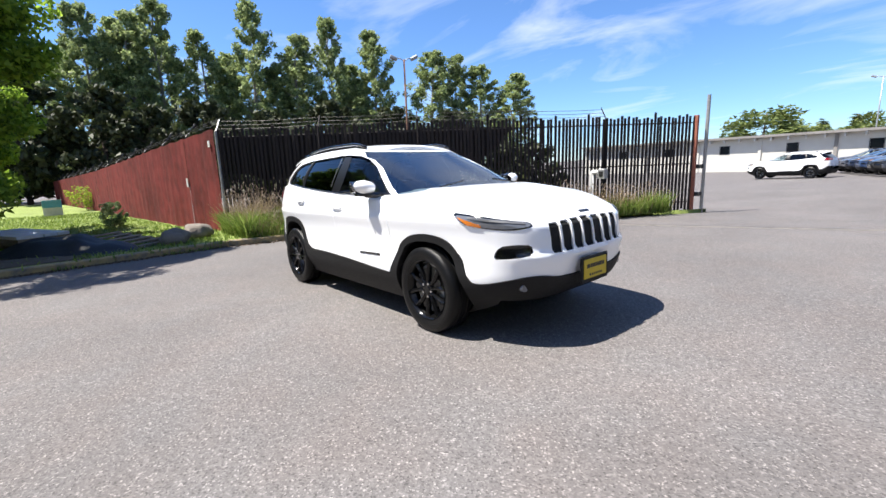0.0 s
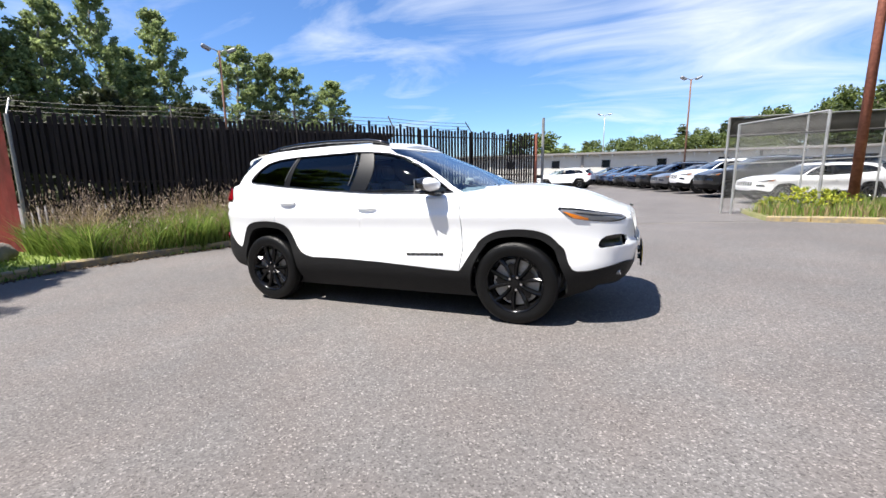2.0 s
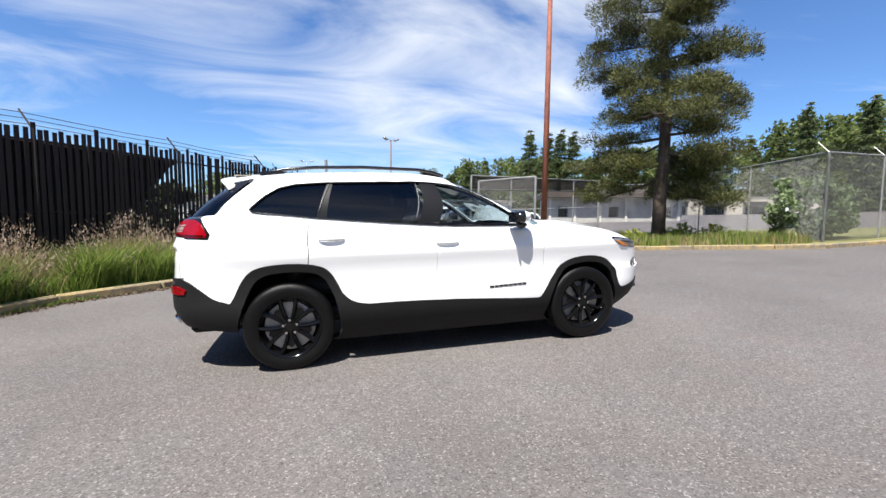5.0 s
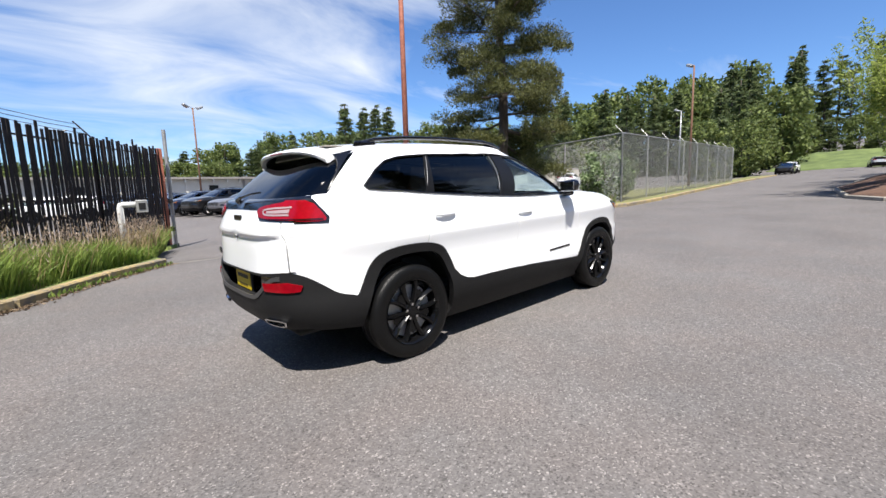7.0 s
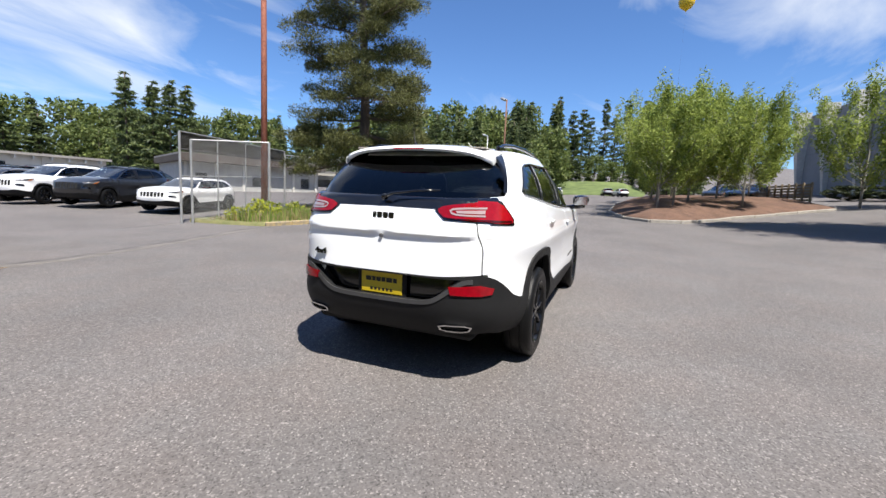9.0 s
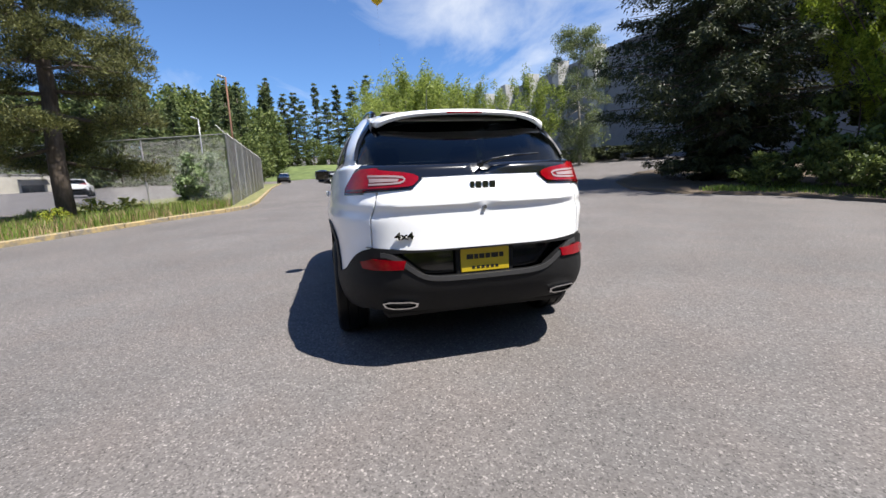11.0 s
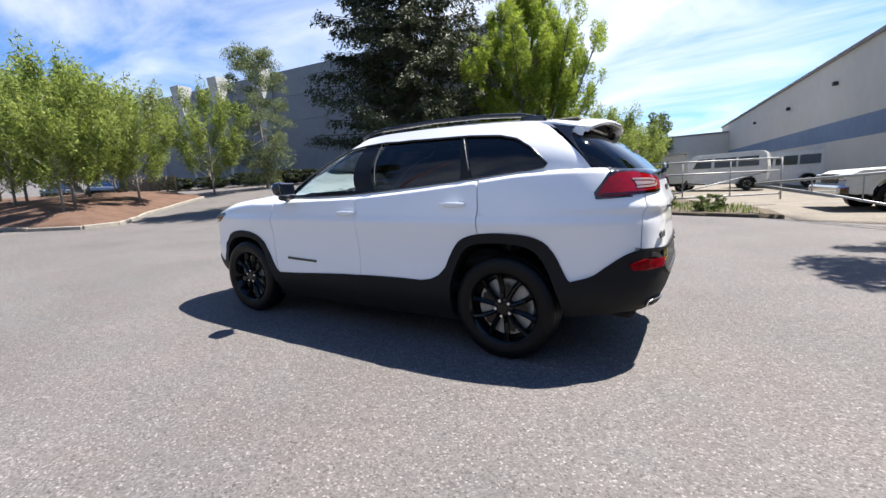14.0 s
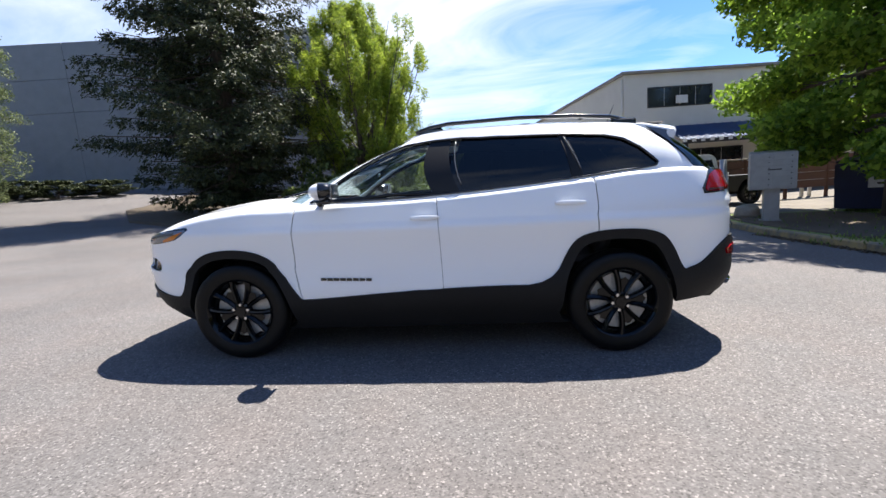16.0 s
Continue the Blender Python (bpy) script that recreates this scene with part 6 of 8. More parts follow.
        # rubber seals, the light they reflect put into a satin grey colour
        for line in (up_side([(-0.255, 1.5), (-0.285, 1.2)]), up_side([(-1.0, 1.495), (-1.085, 1.27)])) if detail else ():
            bm = bmesh.new()
            tube(bm, [(p.x, (p.y + 0.004) * (-1 if side else 1), p.z) for p in [Vector(upper(np.array(q), np.array(k))) for q, k in dense(line, 0.05)]], 0.004, 5)
            part("seal", bm, M_SATIN, ob, "thin window seal, grey for the light it reflects", smooth=True)
        ring = [Vector(upper(np.array(q), np.array(k))) for q, k in dense(dlo, 0.05 if detail else 0.3, True)]
        bm = bmesh.new()
        tube(bm, [(p.x, (p.y + 0.003) * (-1 if side else 1), p.z) for p in ring + ring[:1]], 0.008, 5, cap=False)
        part("window_trim", bm, M_BLACK, ob, smooth=True)
        if detail:
            front = [p.x > -0.27 for p in ring]
            i0 = next(i for i in range(len(ring)) if front[i] and not front[i - 1])
            chain = [ring[(i0 + i) % len(ring)] for i in range(len(ring)) if front[(i0 + i) % len(ring)]]
            mid = Vector((0.18, 0.0, 1.27))
            bm = bmesh.new()
            rail = []
            for p in chain:
                d = Vector((mid.x - p.x, 0, mid.z - p.z)).normalized()
                rail.append((p.x + 0.02 * d.x, (p.y - 0.016 - (0.012 if p.z > 1.3 else 0)) * (-1 if side else 1), p.z + 0.024 * d.z))
            tube(bm, rail, 0.014, 6)
            part("window_frame", bm, M_RIM, doors["front_door", side], "black inner window frame", smooth=True)
    # roof skin and bonnet
    rows = []
    for q in np.linspace(0.0, GREEN_Q, n_roof):
        e = upper(np.array(q), np.array(1.0))
        ye = float(e[1])
        rows.append([(float(e[0]), ye * t, float(e[2]) + 0.05 * min(1.0, ye / 0.5) * (1 - abs(t) ** 2.2) + 0.002) for t in np.linspace(-1, 1, 25)])
    part("roof", grid_mesh("roof", rows), M_PAINT, ob)
    rows = []
    crown = knots((0.7, 0.05), (1.2, 0.052), (1.6, 0.042), (2.0, 0.026), (2.2, 0.01), (2.3, 0.0))
    tops = [lower(np.array(q), np.array(z)) for q, z in top[::-1]]
    for e in [t for t in tops if t[0] > 0.78]:
        ye = max(1e-4, float(e[1]))
        r = []
        for t in np.linspace(-1, 1, 41 if detail else 13):
            y = ye * t
            ridge = 0.010 * math.exp(-((abs(y) - 0.5) / 0.05) ** 2) * clamp((2.2 - e[0]) / 0.4) * clamp(ye / 0.7)
            r.append((float(e[0]), y, float(e[2]) + float(crown(e[0])) * clamp(ye / 0.75) * (1 - abs(t) ** 2.6) + ridge))
        rows.append(r)
    part("bonnet", grid_mesh("bonnet", rows, angle=60), M_PAINT, ob)
    # shoulder between the doors' rim and the glasshouse
    for sd in (1, -1):
        rows = []
        for e in [t for t in tops if -2.0 < t[0] < 0.86]:
            x = float(e[0])
            th = float(np.interp(-(x - XC), -_gx, _th))
            yb = float(base_plan(th)[1])
            rows.append([(x, sd * float(e[1]), float(e[2]) - 0.002), (x, sd * (yb - 0.012), float(e[2]) + 0.003)])
        part("shoulder", grid_mesh("shoulder", rows), M_PAINT, ob)
    # spoiler: the roof drawn out over the rear window
    rows, under = [], []
    for t in np.linspace(-1, 1, 31):
        y = 0.6 * t
        crown_y = 0.05 * (1 - abs(t * 0.96) ** 2.2) + 0.004
        xr = -1.9 + 0.1 * abs(t) ** 3.5
        z = lambda x: float(CAR_ROOF(x)) + crown_y - 0.04 * abs(t) ** 6 * clamp((-1.5 - x) / 0.3)
        lip = 0.006 + 0.022 * abs(t) ** 5
        thin = 0.03 + 0.006 * (1 - t * t)
        under.append([(xr + 0.036, y * 0.96, z(xr) - 0.027), (-1.78, y * 0.96, z(-1.78) - thin - 0.003), (-1.7, y * 0.99, z(-1.7) - thin - 0.033), (-1.6, y * 0.99, z(-1.6) - 0.08)])
        rows.append([(-1.45, y, z(-1.45) - 0.012), (-1.6, y, z(-1.6)), (-1.75, y, z(-1.75)), (xr + 0.05, y, z(xr + 0.05)), (xr + 0.008, y, z(xr) - 0.004), (xr, y, z(xr) - 0.014 - lip * 0.5), (xr + 0.012, y, z(xr) - 0.026 - lip), (xr + 0.035, y, z(xr) - 0.024 - lip * 0.9),
                     (-1.78, y, z(-1.78) - thin), (-1.7, y, z(-1.7) - thin - 0.03), (-1.5, y, z(-1.5) - 0.06)])
    for i, y in ((0, -0.604), (len(rows), 0.604)):
        end = rows[0 if i == 0 else -1]
        cx, cz = sum(p[0] for p in end) / len(end), sum(p[2] for p in end) / len(end)
        rows.insert(i, [(cx + (p[0] - cx) * 0.02, y, cz + (p[2] - cz) * 0.02) for p in end])
    spoiler = part("spoiler", grid_mesh("spoiler", rows, True, angle=50), M_PAINT, ob)
    part("underside", grid_mesh("underside", under), M_BLACK, spoiler, "black underside of the spoiler")
    for sd in (1, -1):
        rows = []
        for u in np.linspace(0, 1, 9):
            a = upper(np.array(qb + 0.05 * (1 - u) + 0.01), np.array(0.97 - 0.85 * u))
            b = Vector((-1.8, 0.592, 1.512)).lerp(Vector(a) + Vector((-0.006, 0.006, 0)), min(1.0, u * 1.8) ** 0.75)
            rows.append([(float(a[0]), sd * (float(a[1]) + 0.012), float(a[2])), (b.x, sd * (b.y + 0.002), b.z), (b.x, sd * (b.y - 0.02), b.z), (float(a[0]), sd * (float(a[1]) - 0.012), float(a[2]))])
        part("winglet", grid_mesh("winglet", rows, True), M_BLACK, ob, "black fin beside the rear window")
    bm = bmesh.new()
    box(bm, (-1.903, -0.12, 1.556), (-1.88, 0.12, 1.566), 0.003)
    part("brake_light", bm, M_REDLENS, ob)
    # underbody and wheel housings
    bm = bmesh.new()
    box(bm, (-0.9, -0.84, 0.22), (0.92, 0.84, 0.36), 0.03)
    box(bm, (-2.12, -0.62, 0.3), (-0.9, 0.62, 0.5), 0.03)
    box(bm, (0.92, -0.62, 0.24), (1.7, 0.62, 0.46), 0.03)
    box(bm, (1.7, -0.58, 0.36), (2.1, 0.58, 0.5), 0.03)
    part("underbody", bm, M_VOID, ob)
    for x in (1.35, -1.33):
        for s in (-1, 1):
            rows = []
            for k in range(13):
                a = math.pi * (0.1 + 0.8 * k / 12)
                rows.append([(x + rr * math.cos(a), s * y, 0.36 + rr * math.sin(a)) for y, rr in ((0.855, 0.45), (0.8, 0.465), (0.45, 0.45), (0.4, 0.1))])
            part("wheel_housing", grid_mesh("wheel_housing", rows), M_VOID, ob)
    return ob, body, tg, doors, cladding


def wheel_meshes(sides=56):
    tyre = lathe("tyre", [(-0.075, 0.232), (-0.1, 0.245), (-0.112, 0.28), (-0.112, 0.31), (-0.1, 0.338), (-0.085, 0.349), (-0.04, 0.352), (-0.036, 0.346), (-0.03, 0.346), (-0.026, 0.352), (0.026, 0.352),
                          (0.03, 0.346), (0.036, 0.346), (0.04, 0.352), (0.085, 0.349), (0.1, 0.338), (0.112, 0.31), (0.112, 0.28), (0.1, 0.245), (0.075, 0.232)][::1 if sides > 30 else 2] + [(0.075, 0.232)], sides)
    rim = lathe("rim", [(-0.09, 0.2), (0.0, 0.198), (0.06, 0.215), (0.085, 0.232), (0.098, 0.246), (0.106, 0.243), (0.1, 0.234), (0.07, 0.222)], sides)
    disc = lathe("brake_disc", [(-0.01, 0.0), (-0.01, 0.195), (0.03, 0.195), (0.03, 0.08), (0.04, 0.075), (0.045, 0.0)], min(36, sides))
    cap = lathe("hub_cap", [(0.03, 0.072), (0.075, 0.07), (0.082, 0.055), (0.083, 0.036), (0.088, 0.033), (0.09, 0.0)], min(24, sides))
    bm = bmesh.new()
    for sg in (1, -1):
        # one limb of the split spoke: flat flank, ridge and bevel, from the hub to the rim
        rows = []
        for r, mid, half in ((0.045, 0.016, 0.014), (0.1, 0.03, 0.017), (0.16, 0.052, 0.019), (0.205, 0.078, 0.024), (0.236, 0.1, 0.034)):
            y = 0.084 + 0.03 * r
            rows.append([bm.verts.new((sg * (mid - half), 0.05, r)), bm.verts.new((sg * (mid - half), y - 0.012, r)), bm.verts.new((sg * (mid - 0.15 * half), y + 0.004, r)),
                         bm.verts.new((sg * (mid + 0.5 * half), y, r)), bm.verts.new((sg * (mid + half), y - 0.016, r)), bm.verts.new((sg * (mid + half), 0.05, r))])
        for u, v in zip(rows, rows[1:]):
            for k in range(5):
                bm.faces.new((u[k], u[k + 1], v[k + 1], v[k]))
        bm.faces.new(rows[-1])
    web = [bm.verts.new(q) for q in ((-0.02, 0.066, 0.04), (0.02, 0.066, 0.04), (0.036, 0.066, 0.15), (0.0, 0.066, 0.175), (-0.036, 0.066, 0.15))]
    bm.faces.new(web)
    bmesh.ops.recalc_face_normals(bm, faces=bm.faces)
    spoke = mesh_of(bm, "spoke")
    bm = bmesh.new()
    tube(bm, [(0, 0.06, 0), (0, 0.09, 0)], 0.011, 6)
    nut = mesh_of(bm, "wheel_nut")
    return tyre, rim, disc, cap, spoke, nut


WHEEL = wheel_meshes()
WHEEL_FAR = wheel_meshes(18)


def add_wheels(ob, meshes=WHEEL):
    tyre, rim, disc, cap, spoke, nut = meshes
    for x in (-1.345, 1.355):
        for s in (1, -1):
            w = part("wheel", disc, M_DISC, ob)
            w.matrix_basis = pose(x, s * 0.795, 0.352, 0, 0, 0 if s > 0 else 180) @ pose(0, 0, 0, 0, 17 * x + 11 * s, 0)
            part("tyre", tyre, M_TYRE, w)
            part("rim", rim, M_RIM, w)
            part("hub_cap", cap, M_RIM, w)
            for k in range(5):
                c = part("spoke", spoke, M_RIM, w)
                c.matrix_basis = pose(0, 0, 0, 0, 72 * k, 0)
                c = part("wheel_nut", nut, M_CHROME, w)
                c.matrix_basis = pose(0, 0, 0, 0, 72 * k + 36, 0) @ pose(0, 0, 0.055)


def text_mesh(words, size, name="lettering", depth=0.004, bold=0.0):
    c = bpy.data.curves.new(name, "FONT")
    c.offset = bold
    c.body, c.size, c.extrude, c.align_x, c.align_y, c.resolution_u = words, size, depth, "CENTER", "CENTER", 3
    o = bpy.data.objects.new(name, c)
    me = bpy.data.meshes.new_from_object(o)
    bpy.data.objects.remove(o)
    return me


def on_lower(x, z, side, out=0.0):
    """A point on the body's side and the turn that faces outwards there."""
    q = q_side(x, z)
    p, e = lower(np.array(q), np.array(z)), 0.01
    a, b = lower(np.array(q + e), np.array(z)), lower(np.array(q), np.array(z + e))
    n = Vector(np.cross(a - p, b - p)).normalized()
    if n.y < 0:
        n = -n
    p = Vector(p) + n * out
    return Vector((p.x, p.y * side, p.z)), Vector((n.x, n.y * side, n.z))


def bars(bm, widths, height, gap, depth=0.004):
    """A row of plain bars in the xz plane, centred."""
    total = sum(widths) + gap * (len(widths) - 1)
    x = -total / 2
    for w in widths:
        box(bm, (x, -depth, -height / 2), (x + w, depth, height / 2), 0.001)
        x += w + gap
    return bm


def plate(parent, at, face, bars_on=True):
    """A yellow dealer plate in a black frame, with dark bars for its writing."""
    bm = bmesh.new()
    box(bm, (-0.185, -0.014, -0.105), (0.185, 0.0, 0.098), 0.008)
    fr = part("plate_frame", bm, M_CLAD, parent)
    fr.matrix_basis = pose(*at, 0, 0, face)
    bm = bmesh.new()
    box(bm, (-0.155, -0.019, -0.072), (0.155, -0.012, 0.075), 0.004)
    pl = part("number_plate", bm, M_PLATE, fr, "yellow plate with dark lettering bars")
    bm = bmesh.new()
    bars(bm, [0.042, 0.026, 0.034, 0.03, 0.046, 0.028], 0.03, 0.006, 0.0215)
    bmesh.ops.transform(bm, matrix=pose(0, 0, 0.022), verts=bm.verts)
    part("lettering", bm, M_INK, fr)
    bm = bmesh.new()
    bars(bm, [0.02] * 6, 0.018, 0.01, 0.0205)
    bmesh.ops.transform(bm, matrix=pose(0, 0, -0.045), verts=bm.verts)
    part("lettering", bm, M_INK, fr)


def dress_car(ob, tg, doors, cladding):
    for side in (1, -1):
        flip = side < 0
        # door handles with a recess
        for n, x, z in (("front_door", -0.03, 0.985), ("rear_door", -1.0, 1.045)):
            p, nn = on_lower(x, z, side, 0.02)
            rows = []
            for t in np.linspace(-1, 1, 15):
                w = 0.017 * (1 - 0.35 * t * t)
                lift = 0.012 * (1 - t * t) ** 0.5 if abs(t) < 1 else 0
                rows.append([(0.1 * t, side * (lift + w * 0.6 * math.cos(a) - 0.01), w * math.sin(a)) for a in np.linspace(0, 2 * math.pi, 10, endpoint=False)])
            h = part("handle", grid_mesh("handle", rows, True), M_PAINT, doors[n, flip], "white pull handle")
            h.matrix_basis = pose(*p)
        # badge on the front door, as bars
        p, nn = on_lower(0.545, 0.577, side, 0.004)
        bm = bmesh.new()
        bars(bm, [0.04] * 8, 0.02, 0.006, 0.003)
        c = part("badge", bm, M_BLACK, doors["front_door", flip], "black lettering bars of the model badge")
        c.matrix_basis = pose(*p, 0, -2, math.degrees(math.atan2(-nn.x, nn.y)) if side > 0 else math.degrees(math.atan2(nn.x, -nn.y)))
        # mirror: white cap ahead, black housing and glass behind, black foot
        shell = []
        for t in np.linspace(0, 1, 11):
            y = 0.905 + 0.175 * t
            r = 0.02 if t == 1 else max(0.004, math.sin(math.pi * clamp(0.14 + 0.86 * t)) ** 0.4)
            shell.append([(0.655 - 0.035 * t + r * math.cos(a) * (0.098 if math.cos(a) > 0 else 0.085), side * y, 1.185 + 0.015 * t + 0.06 * r * math.sin(a)) for a in np.linspace(0, 2 * math.pi, 24, endpoint=False)])
        mirror = part("wing_mirror", grid_mesh("wing_mirror", shell, True), M_PAINT, ob, "white wing mirror with a black housing and foot")
        back = []
        for row, t in zip(shell, np.linspace(0, 1, 11)):
            cx, cz = 0.655 - 0.035 * t, 1.185 + 0.015 * t
            back.append([(cx + (x - cx) * 1.05 if x < cx else cx + 0.018, y + side * (0.003 if t > 0.5 else -0.003), cz + (z - cz) * 1.06) for x, y, z in row])
        part("mirror_back", grid_mesh("mirror_back", back, True), M_BLACK, mirror, "black rear housing of the mirror")
        bm = bmesh.new()
        box(bm, (0.548, min(0.918 * side, 1.068 * side), 1.142), (0.562, max(0.918 * side, 1.068 * side), 1.242), 0.004)
        part("mirror_glass", bm, M_CHROME, mirror, "mirror glass")
        bm = bmesh.new()
        for pts, r in (([(0.7, 0.8, 1.1), (0.69, 0.9, 1.112), (0.66, 0.98, 1.122)], 0.026), ([(0.72, 0.92, 1.118), (0.58, 1.03, 1.128)], 0.018)):
            tube(bm, [(x, y * side, z) for x, y, z in pts], r, 8)
        part("mirror_foot", bm, M_BLACK, mirror, smooth=True)
        # roof rail
        ys = 0.565 * side
        bm = bmesh.new()
        pts = [(0.04, ys, 1.585), (-0.06, ys, 1.618), (-0.2, ys, 1.64), (-0.7, ys, 1.656), (-1.1, ys * 0.99, 1.65), (-1.36, ys * 0.98, 1.63), (-1.48, ys * 0.97, 1.6), (-1.54, ys * 0.97, 1.575)]
        tube(bm, pts, 0.0155, 8)
        rail = part("roof_rail", bm, M_BLACK, ob, "black raised roof rail", smooth=True)
        for x0, x1 in ((0.02, -0.16), (-1.54, -1.36), (-0.72, -0.8)):
            bm = bmesh.new()
            box(bm, (min(x0, x1), ys * 0.985 - 0.016, 1.56), (max(x0, x1), ys * 0.985 + 0.016, 1.615), 0.01)
            part("rail_foot", bm, M_BLACK, rail)
        # rear reflector, exhaust tip
        poly = (low(("r", 0.485, 0.688), ("r", 0.5, 0.638), ("r", 0.66, 0.632), ("r", 0.715, 0.638), ("r", 0.725, 0.675), ("r", 0.66, 0.698)))
        vv, ff, nn = split_surface(poly, [("s", poly)], 0.03)
        part("reflector", sheet_mesh("reflector", lower, vv, ff[nn == "s"], 0.022, 0.012, False, flip), M_REDLENS, cladding, "red rear reflector")
        outer = smooth_poly(low(("r", 0.42, 0.45), ("r", 0.43, 0.405), ("r", 0.6, 0.4), ("r", 0.625, 0.45)), 1)
        cq, cz = sum(p[0] for p in outer) / len(outer), sum(p[1] for p in outer) / len(outer)
        hole = [(cq + (a - cq) * 0.86, cz + (b - cz) * 0.68) for a, b in outer]
        vv, ff, nn = split_surface(outer, [("hole", hole), ("rim", outer)], 0.02)
        tip = part("exhaust_tip", sheet_mesh("exhaust_tip", lower, vv, ff[nn == "rim"], 0.03, 0.04, False, flip), M_CHROME, ob, "chrome exhaust tip set in the bumper")
        part("outlet", sheet_mesh("outlet", lower, vv, ff[nn == "hole"], 0.014, 0, False, flip), M_VOID, tip)
        # lower lamp in the front bumper
        bm = bmesh.new()
        tube(bm, [(2.05, 0.62 * side, 0.44), (2.16, 0.635 * side, 0.445)], 0.03, 16, 0.027)
        part("lower_lamp", bm, M_HEADLAMP, ob)
    # satin swoosh on the rear bumper
    line = [("r", 0.0, 0.565), ("r", 0.3, 0.567), ("r", 0.4, 0.59), ("r", 0.5, 0.67), ("r", 0.57, 0.718), ("r", 0.62, 0.722)]
    poly = ribbon(dense(round_line(low(*line)), 0.02), 0.028)
    vv, ff, nn = split_surface(poly, [("s", poly)], 0.02)
    part("bumper_trim", sheet_mesh("bumper_trim", lower, vv, ff[nn == "s"], 0.018, 0.01, True), M_BUMPTRIM, cladding, "satin grey trim line")
    poly = RECESS
    vv, ff, nn = split_surface(poly, [("s", poly)], 0.04)
    part("plate_recess", sheet_mesh("plate_recess", lower, vv, ff[nn == "s"], -0.07, 0, True), M_BLACK, cladding, "gloss black recess behind the plate")
    plate(ob, (-2.225, 0.0, 0.655), -90)
    plate(ob, (2.305, 0.0, 0.508), 90)
    # rear badges, camera, wiper
    bm = bmesh.new()
    bars(bm, [0.024, 0.034, 0.034, 0.036], 0.042, 0.009, 0.005)
    c = part("badge", bm, M_BLACK, tg, "black lettering bars of the maker's badge")
    c.matrix_basis = pose(-2.229, 0, 1.105, 0, 0, -90)
    c = part("badge", text_mesh("4x4", 0.054, depth=0.005, bold=0.002), M_BLACK, tg, "small black 4x4 badge")
    c.matrix_basis = pose(-2.249, 0.49, 0.83, 90, 0, -90 - 9) @ Matrix.Diagonal((1.35, 1, 1, 1))
    bm = bmesh.new()
    tube(bm, [(-2.225, 0, 0.978), (-2.262, 0, 0.974)], 0.014, 12, 0.012)
    part("camera_pod", bm, M_SATIN, tg)
    bm = bmesh.new()
    tube(bm, [(-2.215, -0.02, 1.232), (-2.215, -0.06, 1.25), (-2.195, -0.22, 1.272), (-2.18, -0.38, 1.28)], 0.012, 6, 0.006)
    tube(bm, [(-2.215, 0.0, 1.222), (-2.2, 0.01, 1.228)], 0.022, 10)
    part("wiper", bm, M_BLACK, tg, smooth=True)
    for s in (1, -1):
        bm = bmesh.new()
        tube(bm, [(1.12, 0.5 * s, 1.155), (0.98, 0.2 * s + 0.12, 1.2)], 0.009, 5)
        part("wiper", bm, M_BLACK, ob)
    bm = bmesh.new()
    tube(bm, [(-1.42, 0.16, 1.6), (-1.46, 0.16, 1.64)], 0.02, 8, 0.012)
    tube(bm, [(-1.46, 0.16, 1.64), (-1.51, 0.16, 1.77)], 0.004, 5, 0.002)
    part("antenna", bm, M_BLACK, ob)
    # bonnet badge
    bm = bmesh.new()
    bars(bm, [0.03, 0.025, 0.025, 0.025], 0.03, 0.005, 0.004)
    c = part("badge", bm, M_BLACK, ob)
    c.matrix_basis = pose(2.222, 0, 0.935, -62, 0, 90)
    # cabin
    bm = bmesh.new()
    box(bm, (-1.9, -0.72, 0.36), (0.95, 0.72, 0.45), 0.02)
    part("cabin_floor", bm, M_SEAT, ob)
    rows = [[(0.55 + 0.45 * math.cos(a), y, 1.0 + 0.1 * math.sin(a)) for a in np.linspace(-0.5, 3.6, 12)] for y in (-0.76, -0.3, 0.3, 0.76)]
    part("dashboard", grid_mesh("dashboard", rows), M_SEAT, ob)
    for y in (0.38, -0.38):
        for lo, hi, nm, tilt, at in (((-0.25, -0.24, 0.0), (0.27, 0.24, 0.14), "seat", 0, (-0.1, y, 0.55)), ((-0.07, -0.23, 0.0), (0.07, 0.23, 0.6), "backrest", -16, (-0.36, y, 0.64)), ((-0.045, -0.13, 0.0), (0.045, 0.13, 0.17), "headrest", -12, (-0.55, y, 1.25))):
            bm = bmesh.new()
            box(bm, lo, hi, 0.045)
            c = part(nm, bm, M_SEAT, ob)
            c.matrix_basis = pose(*at, 0, tilt, 0)
    bm = bmesh.new()
    box(bm, (-1.25, -0.64, 0.55), (-0.78, 0.64, 0.7), 0.05)
    part("rear_bench", bm, M_SEAT, ob)
    bm = bmesh.new()
    box(bm, (-0.07, -0.64, 0), (0.07, 0.64, 0.62), 0.05)
    part("bench_back", bm, M_SEAT, ob).matrix_basis = pose(-1.27, 0, 0.66, 0, -16, 0)
    bm = bmesh.new()
    ring = [(0.18 * math.cos(a), 0.18 * math.sin(a), 0) for a in np.linspace(0, 2 * math.pi, 25)]
    tube(bm, ring, 0.016, 7, cap=False)
    tube(bm, [(-0.17, 0, 0), (0.17, 0, 0)], 0.02, 6)
    tube(bm, [(0, 0, 0), (0, -0.17, 0)], 0.02, 6)
    part("steering_wheel", bm, M_SEAT, ob, smooth=True).matrix_basis = pose(0.32, 0.38, 1.0, 0, -66, 0) @ pose(0, 0, 0, 0, 0, 90)
    bm = bmesh.new()
    box(bm, (-1.75, -0.52, 1.575), (-0.05, 0.52, 1.585), 0.003)
